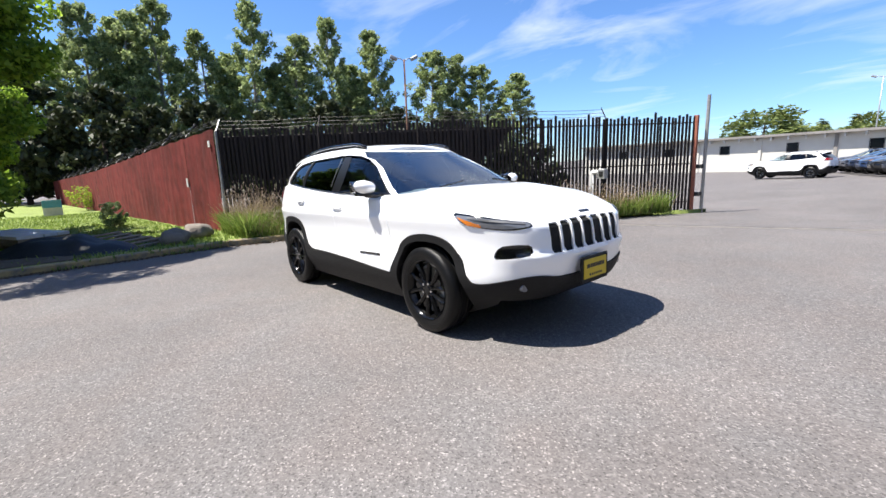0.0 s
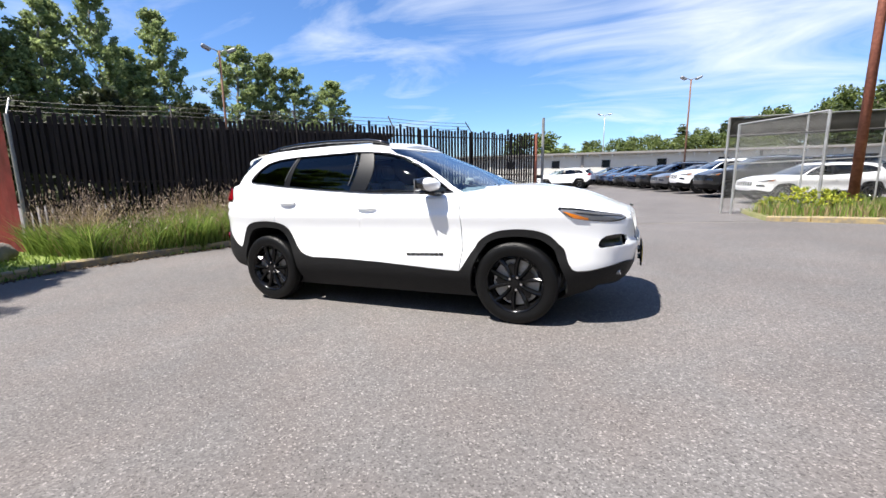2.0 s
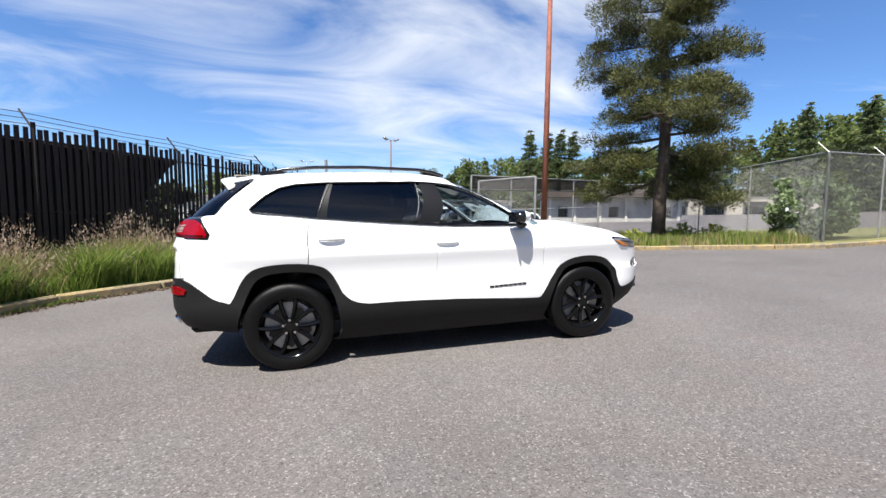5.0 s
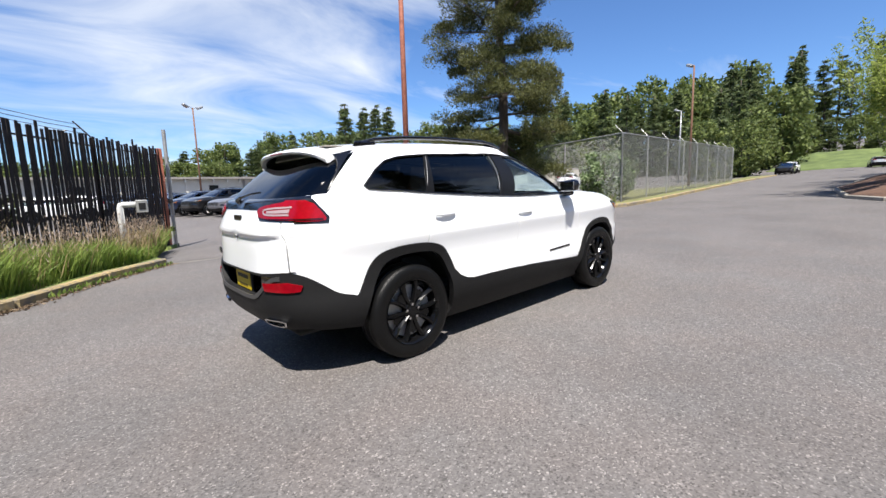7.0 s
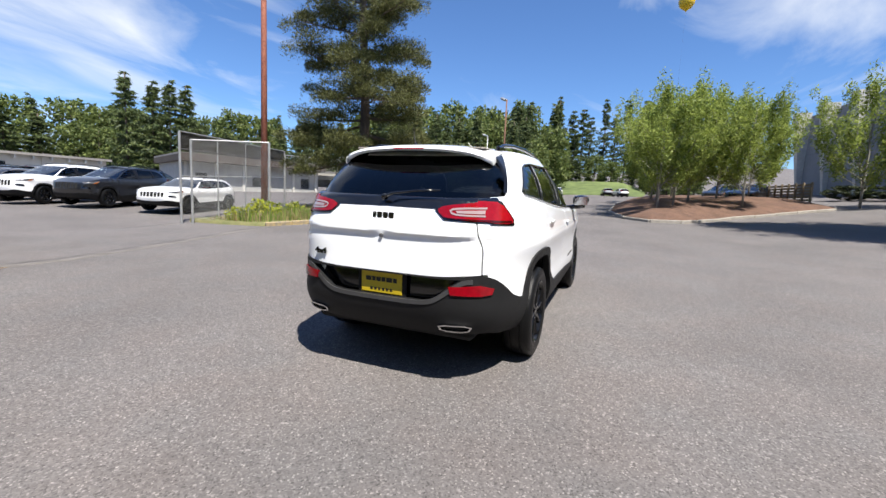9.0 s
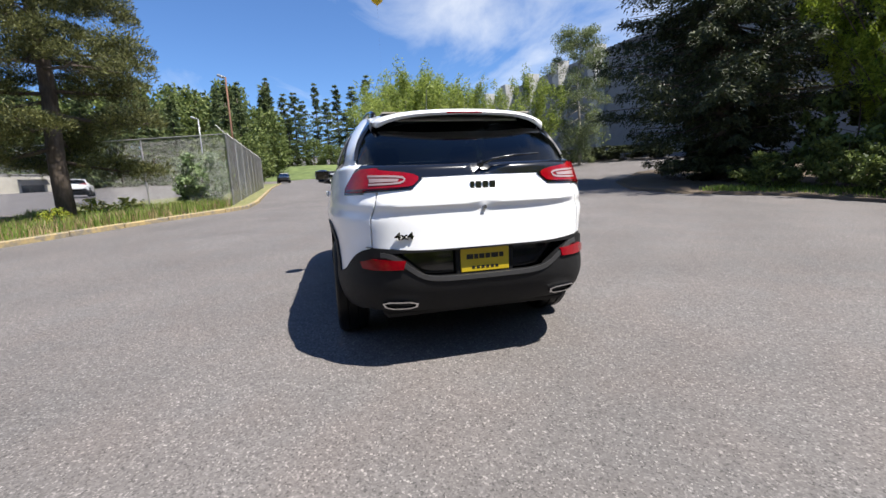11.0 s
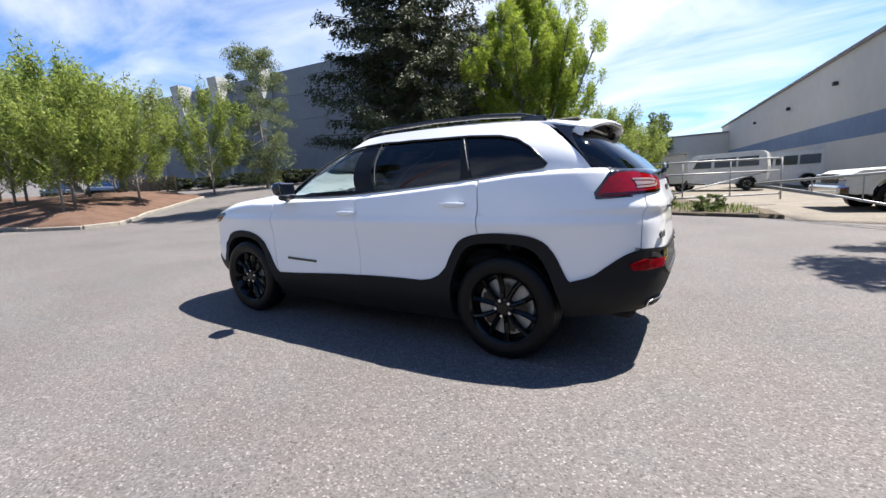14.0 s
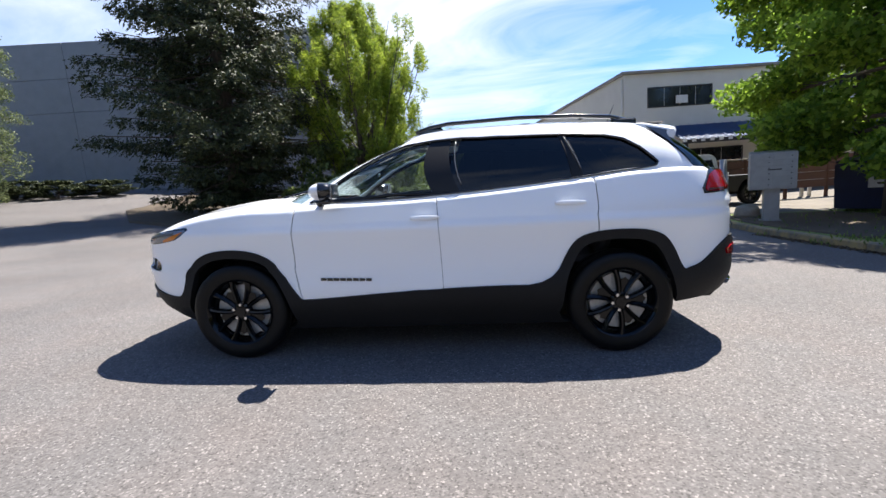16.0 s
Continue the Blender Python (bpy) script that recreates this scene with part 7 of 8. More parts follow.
    part("headliner", bm, M_TRIMLIGHT, ob)


def colour(ob, rgb):
    for o in (ob, *ob.children_recursive):
        o.color = (*rgb, 1)
    return ob


suv, suv_body, suv_gate, suv_doors, suv_clad = build_car()
add_wheels(suv)
dress_car(suv, suv_gate, suv_doors, suv_clad)
tagged(colour(suv, (0.88, 0.89, 0.9)), "white sport utility vehicle with black cladding and black wheels", "car")
CAR_POSE = pose(0, 0, -0.015, 0, -math.degrees(math.atan(0.027)), 0)
suv.matrix_basis = CAR_POSE

# ---- parked cars ----
def park(src, x, y, heading, rgb, label, sx=1.0, sz=1.0, group="cars in the fenced lot"):
    c = copy_thing(src, pose(0, 0, 0))
    c.matrix_basis = pose(x, y, ground_z(x, y) + 0.005, 0, 0, heading) @ Matrix.Diagonal((sx, 1.0, sz, 1))
    return tagged(colour(c, rgb), label, "car", group)


def plain_car():
    """The same body and wheels without badges, plates and cabin."""
    c, *_ = build_car(False)
    add_wheels(c, WHEEL_FAR)
    bm = bmesh.new()
    box(bm, (-1.85, -0.7, 0.4), (0.8, 0.7, 1.1), 0.1)
    part("cabin", bm, M_VOID, c)
    for y in (0.565, -0.565):
        bm = bmesh.new()
        tube(bm, [(0.02, y, 1.595), (-0.2, y, 1.655), (-0.7, y, 1.672), (-1.38, y, 1.645), (-1.54, y, 1.585)], 0.018, 6)
        part("roof_rail", bm, M_BLACK, c)
    return c


NAVY, INK, WHITE, GREY, SILVER, BLUE = (0.012, 0.018, 0.04), (0.006, 0.006, 0.007), (0.8, 0.8, 0.8), (0.09, 0.09, 0.1), (0.35, 0.36, 0.37), (0.02, 0.04, 0.1)
lot_car = plain_car()
lot_car.matrix_basis = pose(6.9, 18.4, ground_z(6.9, 18.4) + 0.005, 0, 0, 197)
tagged(colour(lot_car, INK), "black sport utility vehicle parked in a row", "car", "cars in the fenced lot")
HEAD = 197
for k, (rgb, lab, sz) in enumerate(((WHITE, "white sport utility vehicle parked in a row", 1.0), (GREY, "dark grey car parked in a row", 0.87), (INK, "black sport utility vehicle parked in a row", 1.0), (NAVY, "navy car parked in a row", 0.95),
                                    (INK, "black car parked in a row", 0.9), (BLUE, "dark blue car parked in a row", 0.95), (NAVY, "navy car parked in a row", 1.0), (GREY, "dark grey car parked in a row", 0.95), (INK, "black car parked in a row", 1.0))):
    park(lot_car, 6.9 - 0.8 * (k + 1), 18.4 + 2.65 * (k + 1), HEAD + random.uniform(-2, 2), rgb, lab, 1.0, sz)
park(lot_car, 8.0, 15.4, 200, WHITE, "older white saloon parked by the gate", 1.02, 0.84)
park(lot_car, -3.0, 32.2, 171, WHITE, "white sport utility vehicle parked across the lot")
park(lot_car, -4.5, 39.0, 168, WHITE, "white sport utility vehicle parked at the far fence")
park(lot_car, -5.5, 42.0, 168, SILVER, "silver car parked at the far fence", 1.0, 0.87)
for k, rgb in enumerate((INK, NAVY, GREY, INK)):
    park(lot_car, 12.5 - 1.0 * k, 24.5 + 2.7 * k, 17, rgb, "dark car in the second row", 1.0, 0.95)
park(lot_car, 66.0, 8.6, 183, INK, "dark car parked along the far road", 1.0, 0.9, "cars along the road")
park(lot_car, 72.5, 9.2, 183, WHITE, "white car parked along the far road", 1.0, 0.95, "cars along the road")
park(lot_car, 80.0, -1.0, 20, WHITE, "white car at the far end of the road", 1.0, 0.9, "cars along the road")
park(lot_car, 86.0, 1.5, 10, SILVER, "silver car at the far end of the road", 1.0, 0.9, "cars along the road")
park(lot_car, 31.5, -9.6, 150, INK, "black car parked behind the planting bed", 1.0, 1.0, "cars along the road")
park(lot_car, 37.0, -9.0, 150, INK, "black car parked behind the planting bed", 1.0, 1.0, "cars along the road")
park(lot_car, 36.0, 21.0, 20, WHITE, "white car outside the beige office", 1.0, 0.88, "cars along the road")


def prism(name, profile, half, material, parent, top_from=None, tuck=0.0, bevel=0.02):
    """A side outline (x, z) given width; above top_from it leans in by tuck."""
    bm = bmesh.new()
    w = lambda z: half - (tuck * clamp((z - top_from) / 0.6) if top_from is not None else 0)
    l = [bm.verts.new((x, w(z), z)) for x, z in profile]
    r = [bm.verts.new((x, -w(z), z)) for x, z in profile]
    bm.faces.new(l)
    bm.faces.new(r[::-1])
    n = len(profile)
    for i in range(n):
        bm.faces.new((l[(i + 1) % n], l[i], r[i], r[(i + 1) % n]))
    bmesh.ops.recalc_face_normals(bm, faces=bm.faces)
    if bevel:
        bmesh.ops.bevel(bm, geom=[e for e in bm.edges if e.calc_face_angle(0) > 0.35], offset=bevel, segments=2, affect="EDGES", clamp_overlap=True)
    return part(name, bm, material, parent, smooth=False)


def arc_pts(cx, cz, r, a0, a1, n=9):
    return [(cx + r * math.cos(radians(a0 + (a1 - a0) * i / n)), cz + r * math.sin(radians(a0 + (a1 - a0) * i / n))) for i in range(n + 1)]


def truck_wheels(ob, xs, y, s):
    tyre, rim, disc, cap, spoke, nut = WHEEL_FAR
    for x in xs:
        for sd in (1, -1):
            w = part("wheel", disc, M_DISC, ob)
            w.matrix_basis = pose(x, sd * y, 0.352 * s, 0, 0, 0 if sd > 0 else 180) @ Matrix.Scale(s, 4)
            part("tyre", tyre, M_TYRE, w)
            part("rim", rim, M_CHROME, w)
            part("hub_cap", cap, M_CHROME, w)
            for k in range(5):
                part("spoke", spoke, M_SATIN, w).matrix_basis = pose(0, 0, 0, 0, 72 * k, 0)


def pickup():
    ob = tagged(empty("pickup_truck"), "white pickup truck with a dark bed and chrome bumper", "truck")
    lower_line = [(2.75, 0.55), (2.6, 0.5), (2.28, 0.5)] + arc_pts(1.8, 0.45, 0.48, 0, 180) + [(1.2, 0.42), (-0.7, 0.42)]
    prism("bed", [(-0.74, 0.5), (-1.2, 0.5)] + arc_pts(-1.85, 0.45, 0.48, 0, 180) + [(-2.9, 0.55), (-2.92, 1.02), (-0.74, 1.04)], 0.95, M_TREAD, ob, bevel=0.03)
    prism("body", lower_line + [(-0.7, 1.12), (0.85, 1.14), (2.5, 1.1), (2.78, 0.98), (2.82, 0.75)], 0.97, M_WHITEPAINT, ob, bevel=0.03)
    prism("cab", [(0.95, 1.13), (0.2, 1.78), (-0.05, 1.84), (-0.5, 1.83), (-0.68, 1.7), (-0.72, 1.13)], 0.9, M_WHITEPAINT, ob, 1.13, 0.16, 0.03)
    for s in (1, -1):
        prism("side_window", [(0.66, 1.18), (0.2, 1.66), (-0.5, 1.7), (-0.56, 1.18)], 0.012, M_DARKGLASS, ob, bevel=0).matrix_basis = pose(0, 1.208 * s, 0, 15 * s, 0, 0)
        bm = bmesh.new()
        box(bm, (-0.05, -0.1, -0.09), (0.05, 0.1, 0.09), 0.03)
        part("wing_mirror", bm, M_TREAD, ob).matrix_basis = pose(0.75, 1.08 * s, 1.22)
        bm = bmesh.new()
        box(bm, (-0.1, -0.012, -0.015), (0.1, 0.012, 0.015), 0.008)
        part("handle", bm, M_TREAD, ob).matrix_basis = pose(-0.5, 0.985 * s, 1.02)
        bm = bmesh.new()
        box(bm, (2.68, min(0.55 * s, 0.95 * s), 0.84), (2.83, max(0.55 * s, 0.95 * s), 1.02), 0.03)
        part("headlight", bm, M_CHROME, ob)
    prism("windscreen", [(0.98, 1.17), (0.27, 1.77), (0.24, 1.75), (0.94, 1.15)], 0.74, M_DARKGLASS, ob, bevel=0)
    bm = bmesh.new()
    box(bm, (2.7, -0.99, 0.48), (2.98, 0.99, 0.74), 0.05)
    part("bumper", bm, M_CHROME, ob, "chrome front bumper")
    bm = bmesh.new()
    box(bm, (2.76, -0.52, 0.78), (2.84, 0.52, 1.03), 0.02)
    part("grille", bm, M_TREAD, ob)
    bm = bmesh.new()
    box(bm, (2.8, -0.55, 0.89), (2.86, 0.55, 0.93), 0.01)
    part("grille_bar", bm, M_CHROME, ob)
    bm = bmesh.new()
    box(bm, (-2.7, -0.75, 0.38), (2.5, 0.75, 0.55), 0.02)
    part("chassis", bm, M_VOID, ob)
    truck_wheels(ob, (1.8, -1.85), 0.84, 1.12)
    return ob


truck = pickup()
truck.matrix_basis = pose(-8.2, -12.6, ground_z(-8.2, -12.6), 0, 0, 8)


def van(label):
    ob = tagged(empty("van"), label, "van")
    line = [(2.45, 0.45), (2.15, 0.4)] + arc_pts(1.55, 0.36, 0.42, 0, 180) + [(1.0, 0.36), (-1.1, 0.36)] + arc_pts(-1.6, 0.36, 0.42, 0, 180) + [(-2.4, 0.45)]
    prism("body", line + [(-2.48, 1.2), (-2.4, 1.95), (-2.2, 2.05), (0.75, 2.05), (1.0, 1.95), (1.65, 1.28), (2.4, 1.05), (2.5, 0.75)], 0.97, M_WHITEPAINT, ob, 1.2, 0.12, 0.05)
    for s in (1, -1):
        for x0, x1 in ((-2.1, -1.2), (-1.1, -0.1), (0.05, 0.95)):
            w = prism("side_window", [(x0, 1.3), (x1, 1.3), (x1 - (0.25 if x1 > 0.5 else 0), 1.82), (x0, 1.82)], 0.012, M_DARKGLASS, ob, bevel=0)
            w.matrix_basis = pose(0, 1.23 * s, 0, 11.2 * s, 0, 0)
    prism("windscreen", [(1.68, 1.32), (1.05, 1.93), (1.02, 1.9), (1.64, 1.3)], 0.74, M_DARKGLASS, ob, bevel=0)
    bm = bmesh.new()
    box(bm, (2.36, -0.9, 0.42), (2.56, 0.9, 0.6), 0.04)
    part("bumper", bm, M_SATIN, ob)
    truck_wheels(ob, (1.55, -1.6), 0.84, 1.0)
    return ob


v = van("white panel van with side windows, parked in the yard")
v.matrix_basis = pose(-3.0, -26.0, ground_z(-3.0, -26.0), 0, 0, -10)
v2 = copy_thing(v, pose(0, 0, 0))
v2.matrix_basis = pose(-6.2, -29.0, ground_z(-6.2, -29.0), 0, 0, -20)


def camper():
    ob = tagged(empty("camper_trailer"), "small weathered white camper trailer in the yard", "trailer")
    prism("body", [(-1.6, 0.6), (1.5, 0.6), (1.65, 1.1), (1.6, 2.2), (1.45, 2.36), (-1.55, 2.36), (-1.65, 2.2)], 0.95, M_WALL_WHITE, ob, bevel=0.05)
    prism("roof", [(-1.7, 2.36), (1.6, 2.36), (1.55, 2.44), (-1.65, 2.44)], 1.0, M_BEIGE, ob, bevel=0.02)
    for s in (1, -1):
        bm = bmesh.new()
        box(bm, (-0.3, 0.951 * s - 0.01, 1.6), (0.6, 0.951 * s + 0.01, 2.0), 0.004)
        part("window", bm, M_DARKGLASS, ob)
    bm = bmesh.new()
    tube(bm, [(1.5, 0, 0.55), (2.6, 0, 0.45)], 0.05, 8)
    part("drawbar", bm, M_TREAD, ob)
    bm = bmesh.new()
    box(bm, (-1.4, -0.8, 0.42), (1.4, 0.8, 0.6), 0.02)
    part("chassis", bm, M_VOID, ob)
    truck_wheels(ob, (-0.2,), 0.85, 0.9)
    return ob


camper().matrix_basis = pose(-0.3, -23.4, ground_z(-0.3, -23.4), 0, 0, 182) @ Matrix.Scale(0.85, 4)


def barrier():
    """Swing barrier across the yard's driveway: post, top rail, brace and hangers."""
    ob = tagged(empty("swing_barrier"), "galvanised tube swing barrier across the driveway", "gate")
    p, t = Vector((-6.35, -6.85, 0)), Vector((-3.6, -10.2, 0))
    z = ground_z(p.x, p.y)
    bm = bmesh.new()
    tube(bm, [(p.x, p.y, z - 0.3), (p.x, p.y, z + 1.5)], 0.075, 14)
    part("post", bm, M_GALV, ob, "round galvanised gate post", smooth=True)
    u = (t - p)
    at = lambda s, h: (p.x + u.x * s, p.y + u.y * s, z + h)
    for name, pts, r in (("top_rail", [at(0.02, 1.12), at(0.5, 1.0), at(1.0, 0.88)], 0.03), ("brace", [at(0.02, 0.22), at(0.55, 0.6), at(1.0, 0.86)], 0.025),
                         ("hanger", [at(0.2, 1.07), at(0.2, 0.36)], 0.014), ("hanger", [at(0.42, 1.02), at(0.42, 0.5)], 0.014), ("hanger", [at(0.66, 0.96), at(0.66, 0.66)], 0.014), ("hinge", [at(-0.02, 0.2), at(-0.02, 1.2)], 0.03)):
        bm = bmesh.new()
        tube(bm, pts, r, 8)
        part(name, bm, M_GALV, ob, smooth=True)


barrier()


def yard_gate():
    """Open tube gate beyond the driveway, on the shrubs' side."""
    ob = tagged(empty("yard_gate"), "long galvanised tube gate standing open in the yard", "gate")
    a, b = Vector((-0.5, -12.6, 0)), Vector((-4.6, -14.2, 0))
    z = ground_z(-2, -13)
    at = lambda s, h: (a.x + (b.x - a.x) * s, a.y + (b.y - a.y) * s, z + h)
    for name, pts, r in (("post", [at(0, -0.3), at(0, 2.0)], 0.07), ("post", [at(-0.12, -0.3), at(-0.12, 1.75)], 0.05), ("top_rail", [at(0, 1.5), at(1.0, 1.42)], 0.028), ("rail", [at(0, 1.1), at(1.0, 1.02)], 0.028), ("rail", [at(0, 0.3), at(1, 0.28)], 0.028),
                         ("brace", [at(0.1, 0.3), at(0.9, 1.0)], 0.02), ("upright", [at(0.33, 0.3), at(0.33, 1.46)], 0.02), ("upright", [at(0.66, 0.3), at(0.66, 1.44)], 0.02), ("upright", [at(1, 0.1), at(1, 1.45)], 0.028)):
        bm = bmesh.new()
        tube(bm, pts, r, 8)
        part(name, bm, M_GALV if name != "post" else M_BARK, ob, smooth=True)


yard_gate()


def mailbox():
    ob = tagged(empty("cluster_mailbox"), "grey metal cluster mailbox on a square pedestal", "mailbox")
    m = mat("mailbox_grey", (0.36, 0.36, 0.35), 0.5, metal=0.2, var=0.1, scale=8)
    bm = bmesh.new()
    box(bm, (-0.16, -0.14, -0.1), (0.16, 0.14, 0.72), 0.01)
    part("pedestal", bm, m, ob)
    bm = bmesh.new()
    box(bm, (-0.22, -0.2, -0.02), (0.22, 0.2, 0.03), 0.008)
    part("base_plate", bm, m, ob)
    prism("cabinet", [(-0.27, 0.7), (0.27, 0.7), (0.27, 1.46), (-0.27, 1.52)], 0.4, m, ob, bevel=0.012)
    k = 0
    for c in range(2):
        for r in range(6):
            bm = bmesh.new()
            y0, z0 = -0.375 + 0.375 * c, 0.74 + 0.115 * r
            box(bm, (0.268, y0 + 0.008, z0 + 0.006), (0.277, y0 + 0.367, z0 + 0.109), 0.003)
            d = part("door", bm, m, ob)
            bm = bmesh.new()
            tube(bm, [(0.275, y0 + 0.3, z0 + 0.06), (0.285, y0 + 0.3, z0 + 0.06)], 0.012, 8)
            part("lock", bm, M_TREAD, d)
    bm = bmesh.new()
    box(bm, (0.27, -0.09, 1.1), (0.281, 0.14, 1.125), 0.003)
    part("lettering", bm, M_INK, ob)
    return ob


mailbox().matrix_basis = pose(-6.85, -5.95, ground_z(-6.85, -5.95) + 0.1, 0, 0, 62)


def dumpster():
    ob = tagged(empty("dumpster"), "dark blue steel dumpster with a green and white panel", "dumpster")
    m = mat("dumpster_blue", (0.012, 0.02, 0.07), 0.5, var=0.2, scale=6)
    prism("body", [(-0.8, 0.12), (0.75, 0.12), (0.9, 1.2), (-0.9, 1.3)], 0.95, m, ob, bevel=0.015)
    for y in (-0.48, 0.48):
        bm = bmesh.new()
        box(bm, (-0.92, y - 0.46, 0), (0.94, y + 0.46, 0.05), 0.015)
        part("lid", bm, M_TREAD, ob).matrix_basis = pose(0, 0, 1.27, 0, 3, 0)
    for y in (-0.97, 0.97):
        bm = bmesh.new()
        box(bm, (-0.5, y - 0.06, 0.72), (0.5, y + 0.06, 0.86), 0.01)
        part("lift_sleeve", bm, m, ob)
    bm = bmesh.new()
    box(bm, (0.835, -0.35, 0.62), (0.86, 0.45, 0.95), 0.0)
    p = part("panel", bm, M_WHITEPAINT, ob, "white panel with green and yellow bars")
    bm = bmesh.new()
    bars(bm, [0.13, 0.13], 0.12, 0.02, 0.01)
    part("emblem", bm, mat("emblem_green", (0.03, 0.12, 0.05), 0.5), p).matrix_basis = pose(0.862, -0.12, 0.86, 0, 0, 90)
    bm = bmesh.new()
    bars(bm, [0.5], 0.04, 0.02, 0.008)
    part("lettering", bm, M_INK, p).matrix_basis = pose(0.862, 0.05, 0.72, 0, 0, 90)
    return ob


dumpster().matrix_basis = pose(-10.45, -7.1, ground_z(-10.45, -7.1) + 0.1, 0, 0, 40)


def rock(x, y, s, seed, label="rough grey boulder on the verge"):
    bm = bmesh.new()
    bmesh.ops.create_icosphere(bm, subdivisions=3, radius=s)
    for v in bm.verts:
        n = noise.fractal(v.co * (1.6 / s) + Vector((seed, 0, 0)), 1.0, 2.0, 4)
        v.co *= 1 + 0.22 * n
        v.co.z *= 0.7
    ob = part("boulder", bm, M_ROCK_PALE if "pale" in label else M_ROCK, None, smooth=True)
    ob.matrix_basis = pose(x, y, ground_z(x, y) + 0.1 + s * 0.42, 0, 0, seed * 40)
    return tagged(ob, label, "boulder", "boulders on the verge")


M_ROCK = mat("rock", (0.22, 0.19, 0.16), 0.95, var=0.25, scale=8, bump=0.8, bump_scale=20)
M_ROCK_PALE = mat("pale_rock", (0.45, 0.4, 0.33), 0.95, var=0.2, scale=8, bump=0.8, bump_scale=20)
M_WOOD = mat("weathered_wood", (0.3, 0.24, 0.17), 0.85, var=0.25, scale=10, bump=0.4, stretch=(0.3, 3, 3))
M_TARP = mat("dark_tarp", (0.02, 0.022, 0.03), 0.6, var=0.2, scale=4)
rock(-7.1, -1.45, 0.3, 1)
rock(-7.9, -0.85, 0.33, 2)
rock(-7.0, -7.0, 0.28, 3, "pale boulder at the driveway corner")


def lumber_stack():
    ob = tagged(empty("lumber_stack"), "stack of white boards on timber bearers", "lumber")
    for k in range(3):
        bm = bmesh.new()
        box(bm, (-0.95 + 0.9 * k, -0.5, 0), (-0.83 + 0.9 * k, 0.5, 0.14), 0.01)
        part("bearer", bm, M_WOOD, ob)
    for r in range(3):
        for c in range(4):
            bm = bmesh.new()
            o = random.uniform(-0.08, 0.08)
            box(bm, (-1.2 + o, -0.5 + 0.25 * c + 0.006, 0.14 + 0.075 * r), (1.2 + o, -0.5 + 0.25 * (c + 1) - 0.006, 0.14 + 0.075 * (r + 1) - 0.004), 0.006)
            part("board", bm, M_WHITEPAINT if r == 2 else M_WOOD, ob)
    return ob


lumber_stack().matrix_basis = pose(-10.5, -4.2, ground_z(-10.5, -4.2) + 0.12, 0, 0, 25)


def pallet_frame():
    ob = tagged(empty("pallet"), "dark timber frame lying on the verge", "pallet")
    for lo, hi in (((-0.75, -0.42, 0), (0.75, -0.33, 0.12)), ((-0.75, 0.33, 0), (0.75, 0.42, 0.12))):
        bm = bmesh.new()
        box(bm, lo, hi, 0.006)
        part("runner", bm, M_WOOD, ob)
    for k in range(6):
        bm = bmesh.new()
        x = -0.72 + 0.27 * k
        box(bm, (x, -0.45, 0.12), (x + 0.09, 0.45, 0.145), 0.004)
        part("slat", bm, M_WOOD, ob)
    return ob


pallet_frame().matrix_basis = pose(-7.75, -2.25, ground_z(-7.75, -2.25) + 0.14, 0, 8, 40)


def tarp_heap(x, y):
    bm = bmesh.new()
    bmesh.ops.create_grid(bm, x_segments=28, y_segments=14, size=1.0)
    for v in bm.verts:
        d = max(0.0, 1 - (v.co.x ** 2 + v.co.y ** 2) ** 1.2)
        v.co = Vector((v.co.x * 1.5, v.co.y * 0.6, 0.02 + 0.3 * d * (1 + 0.5 * noise.noise(v.co * 3)) + 0.03 * noise.noise(v.co * 9)))
    ob = part("tarpaulin", bm, M_TARP, None, smooth=True)
    ob.matrix_basis = pose(x, y, ground_z(x, y) + 0.12, 0, 0, 50)
    return tagged(ob, "dark tarpaulin heaped over timber", "tarpaulin")


tarp_heap(-7.7, -3.3)


def yard_sign():
    ob = tagged(empty("yard_sign"), "small pale blue and white yard sign on stakes", "sign")
    bm = bmesh.new()
    box(bm, (-0.01, -0.34, 0.1), (0.01, 0.34, 0.8), 0.003)
    p = part("panel", bm, M_WHITEPAINT, ob)
    bm = bmesh.new()
    box(bm, (0.01, -0.34, 0.46), (0.016, 0.34, 0.8), 0.0)
    part("band", bm, mat("sign_blue", (0.12, 0.4, 0.55), 0.5), p)
    for y in (-0.25, 0.25):
        bm = bmesh.new()
        tube(bm, [(0, y, -0.2), (0, y, 0.4)], 0.01, 6)
        part("stake", bm, M_WIRE, ob)
    return ob


yard_sign().matrix_basis = pose(-22.4, -4.0, ground_z(-22.4, -4.0) + 0.1, 0, 0, 8)


def keypad():
    ob = tagged(empty("gate_keypad"), "gate keypad on a bent white pipe in the grass", "keypad")
    z = ground_z(-2.15, 7.7)
    bm = bmesh.new()
    tube(bm, [(-2.3, 7.6, z - 0.2), (-2.3, 7.6, z + 1.2), (-2.29, 7.6, z + 1.24), (-2.25, 7.6, z + 1.25), (-1.98, 7.55, z + 1.25)], 0.06, 10)
    part("pipe", bm, M_WHITEPAINT, ob, smooth=True)
    bm = bmesh.new()
    box(bm, (-2.04, 7.42, z + 1.08), (-1.84, 7.6, z + 1.34), 0.012)
    b = part("keypad_box", bm, M_GALV, ob)
    bm = bmesh.new()
    box(bm, (-2.0, 7.41, z + 1.14), (-1.88, 7.422, z + 1.28), 0.003)
    part("keys", bm, M_INK, b)


keypad()


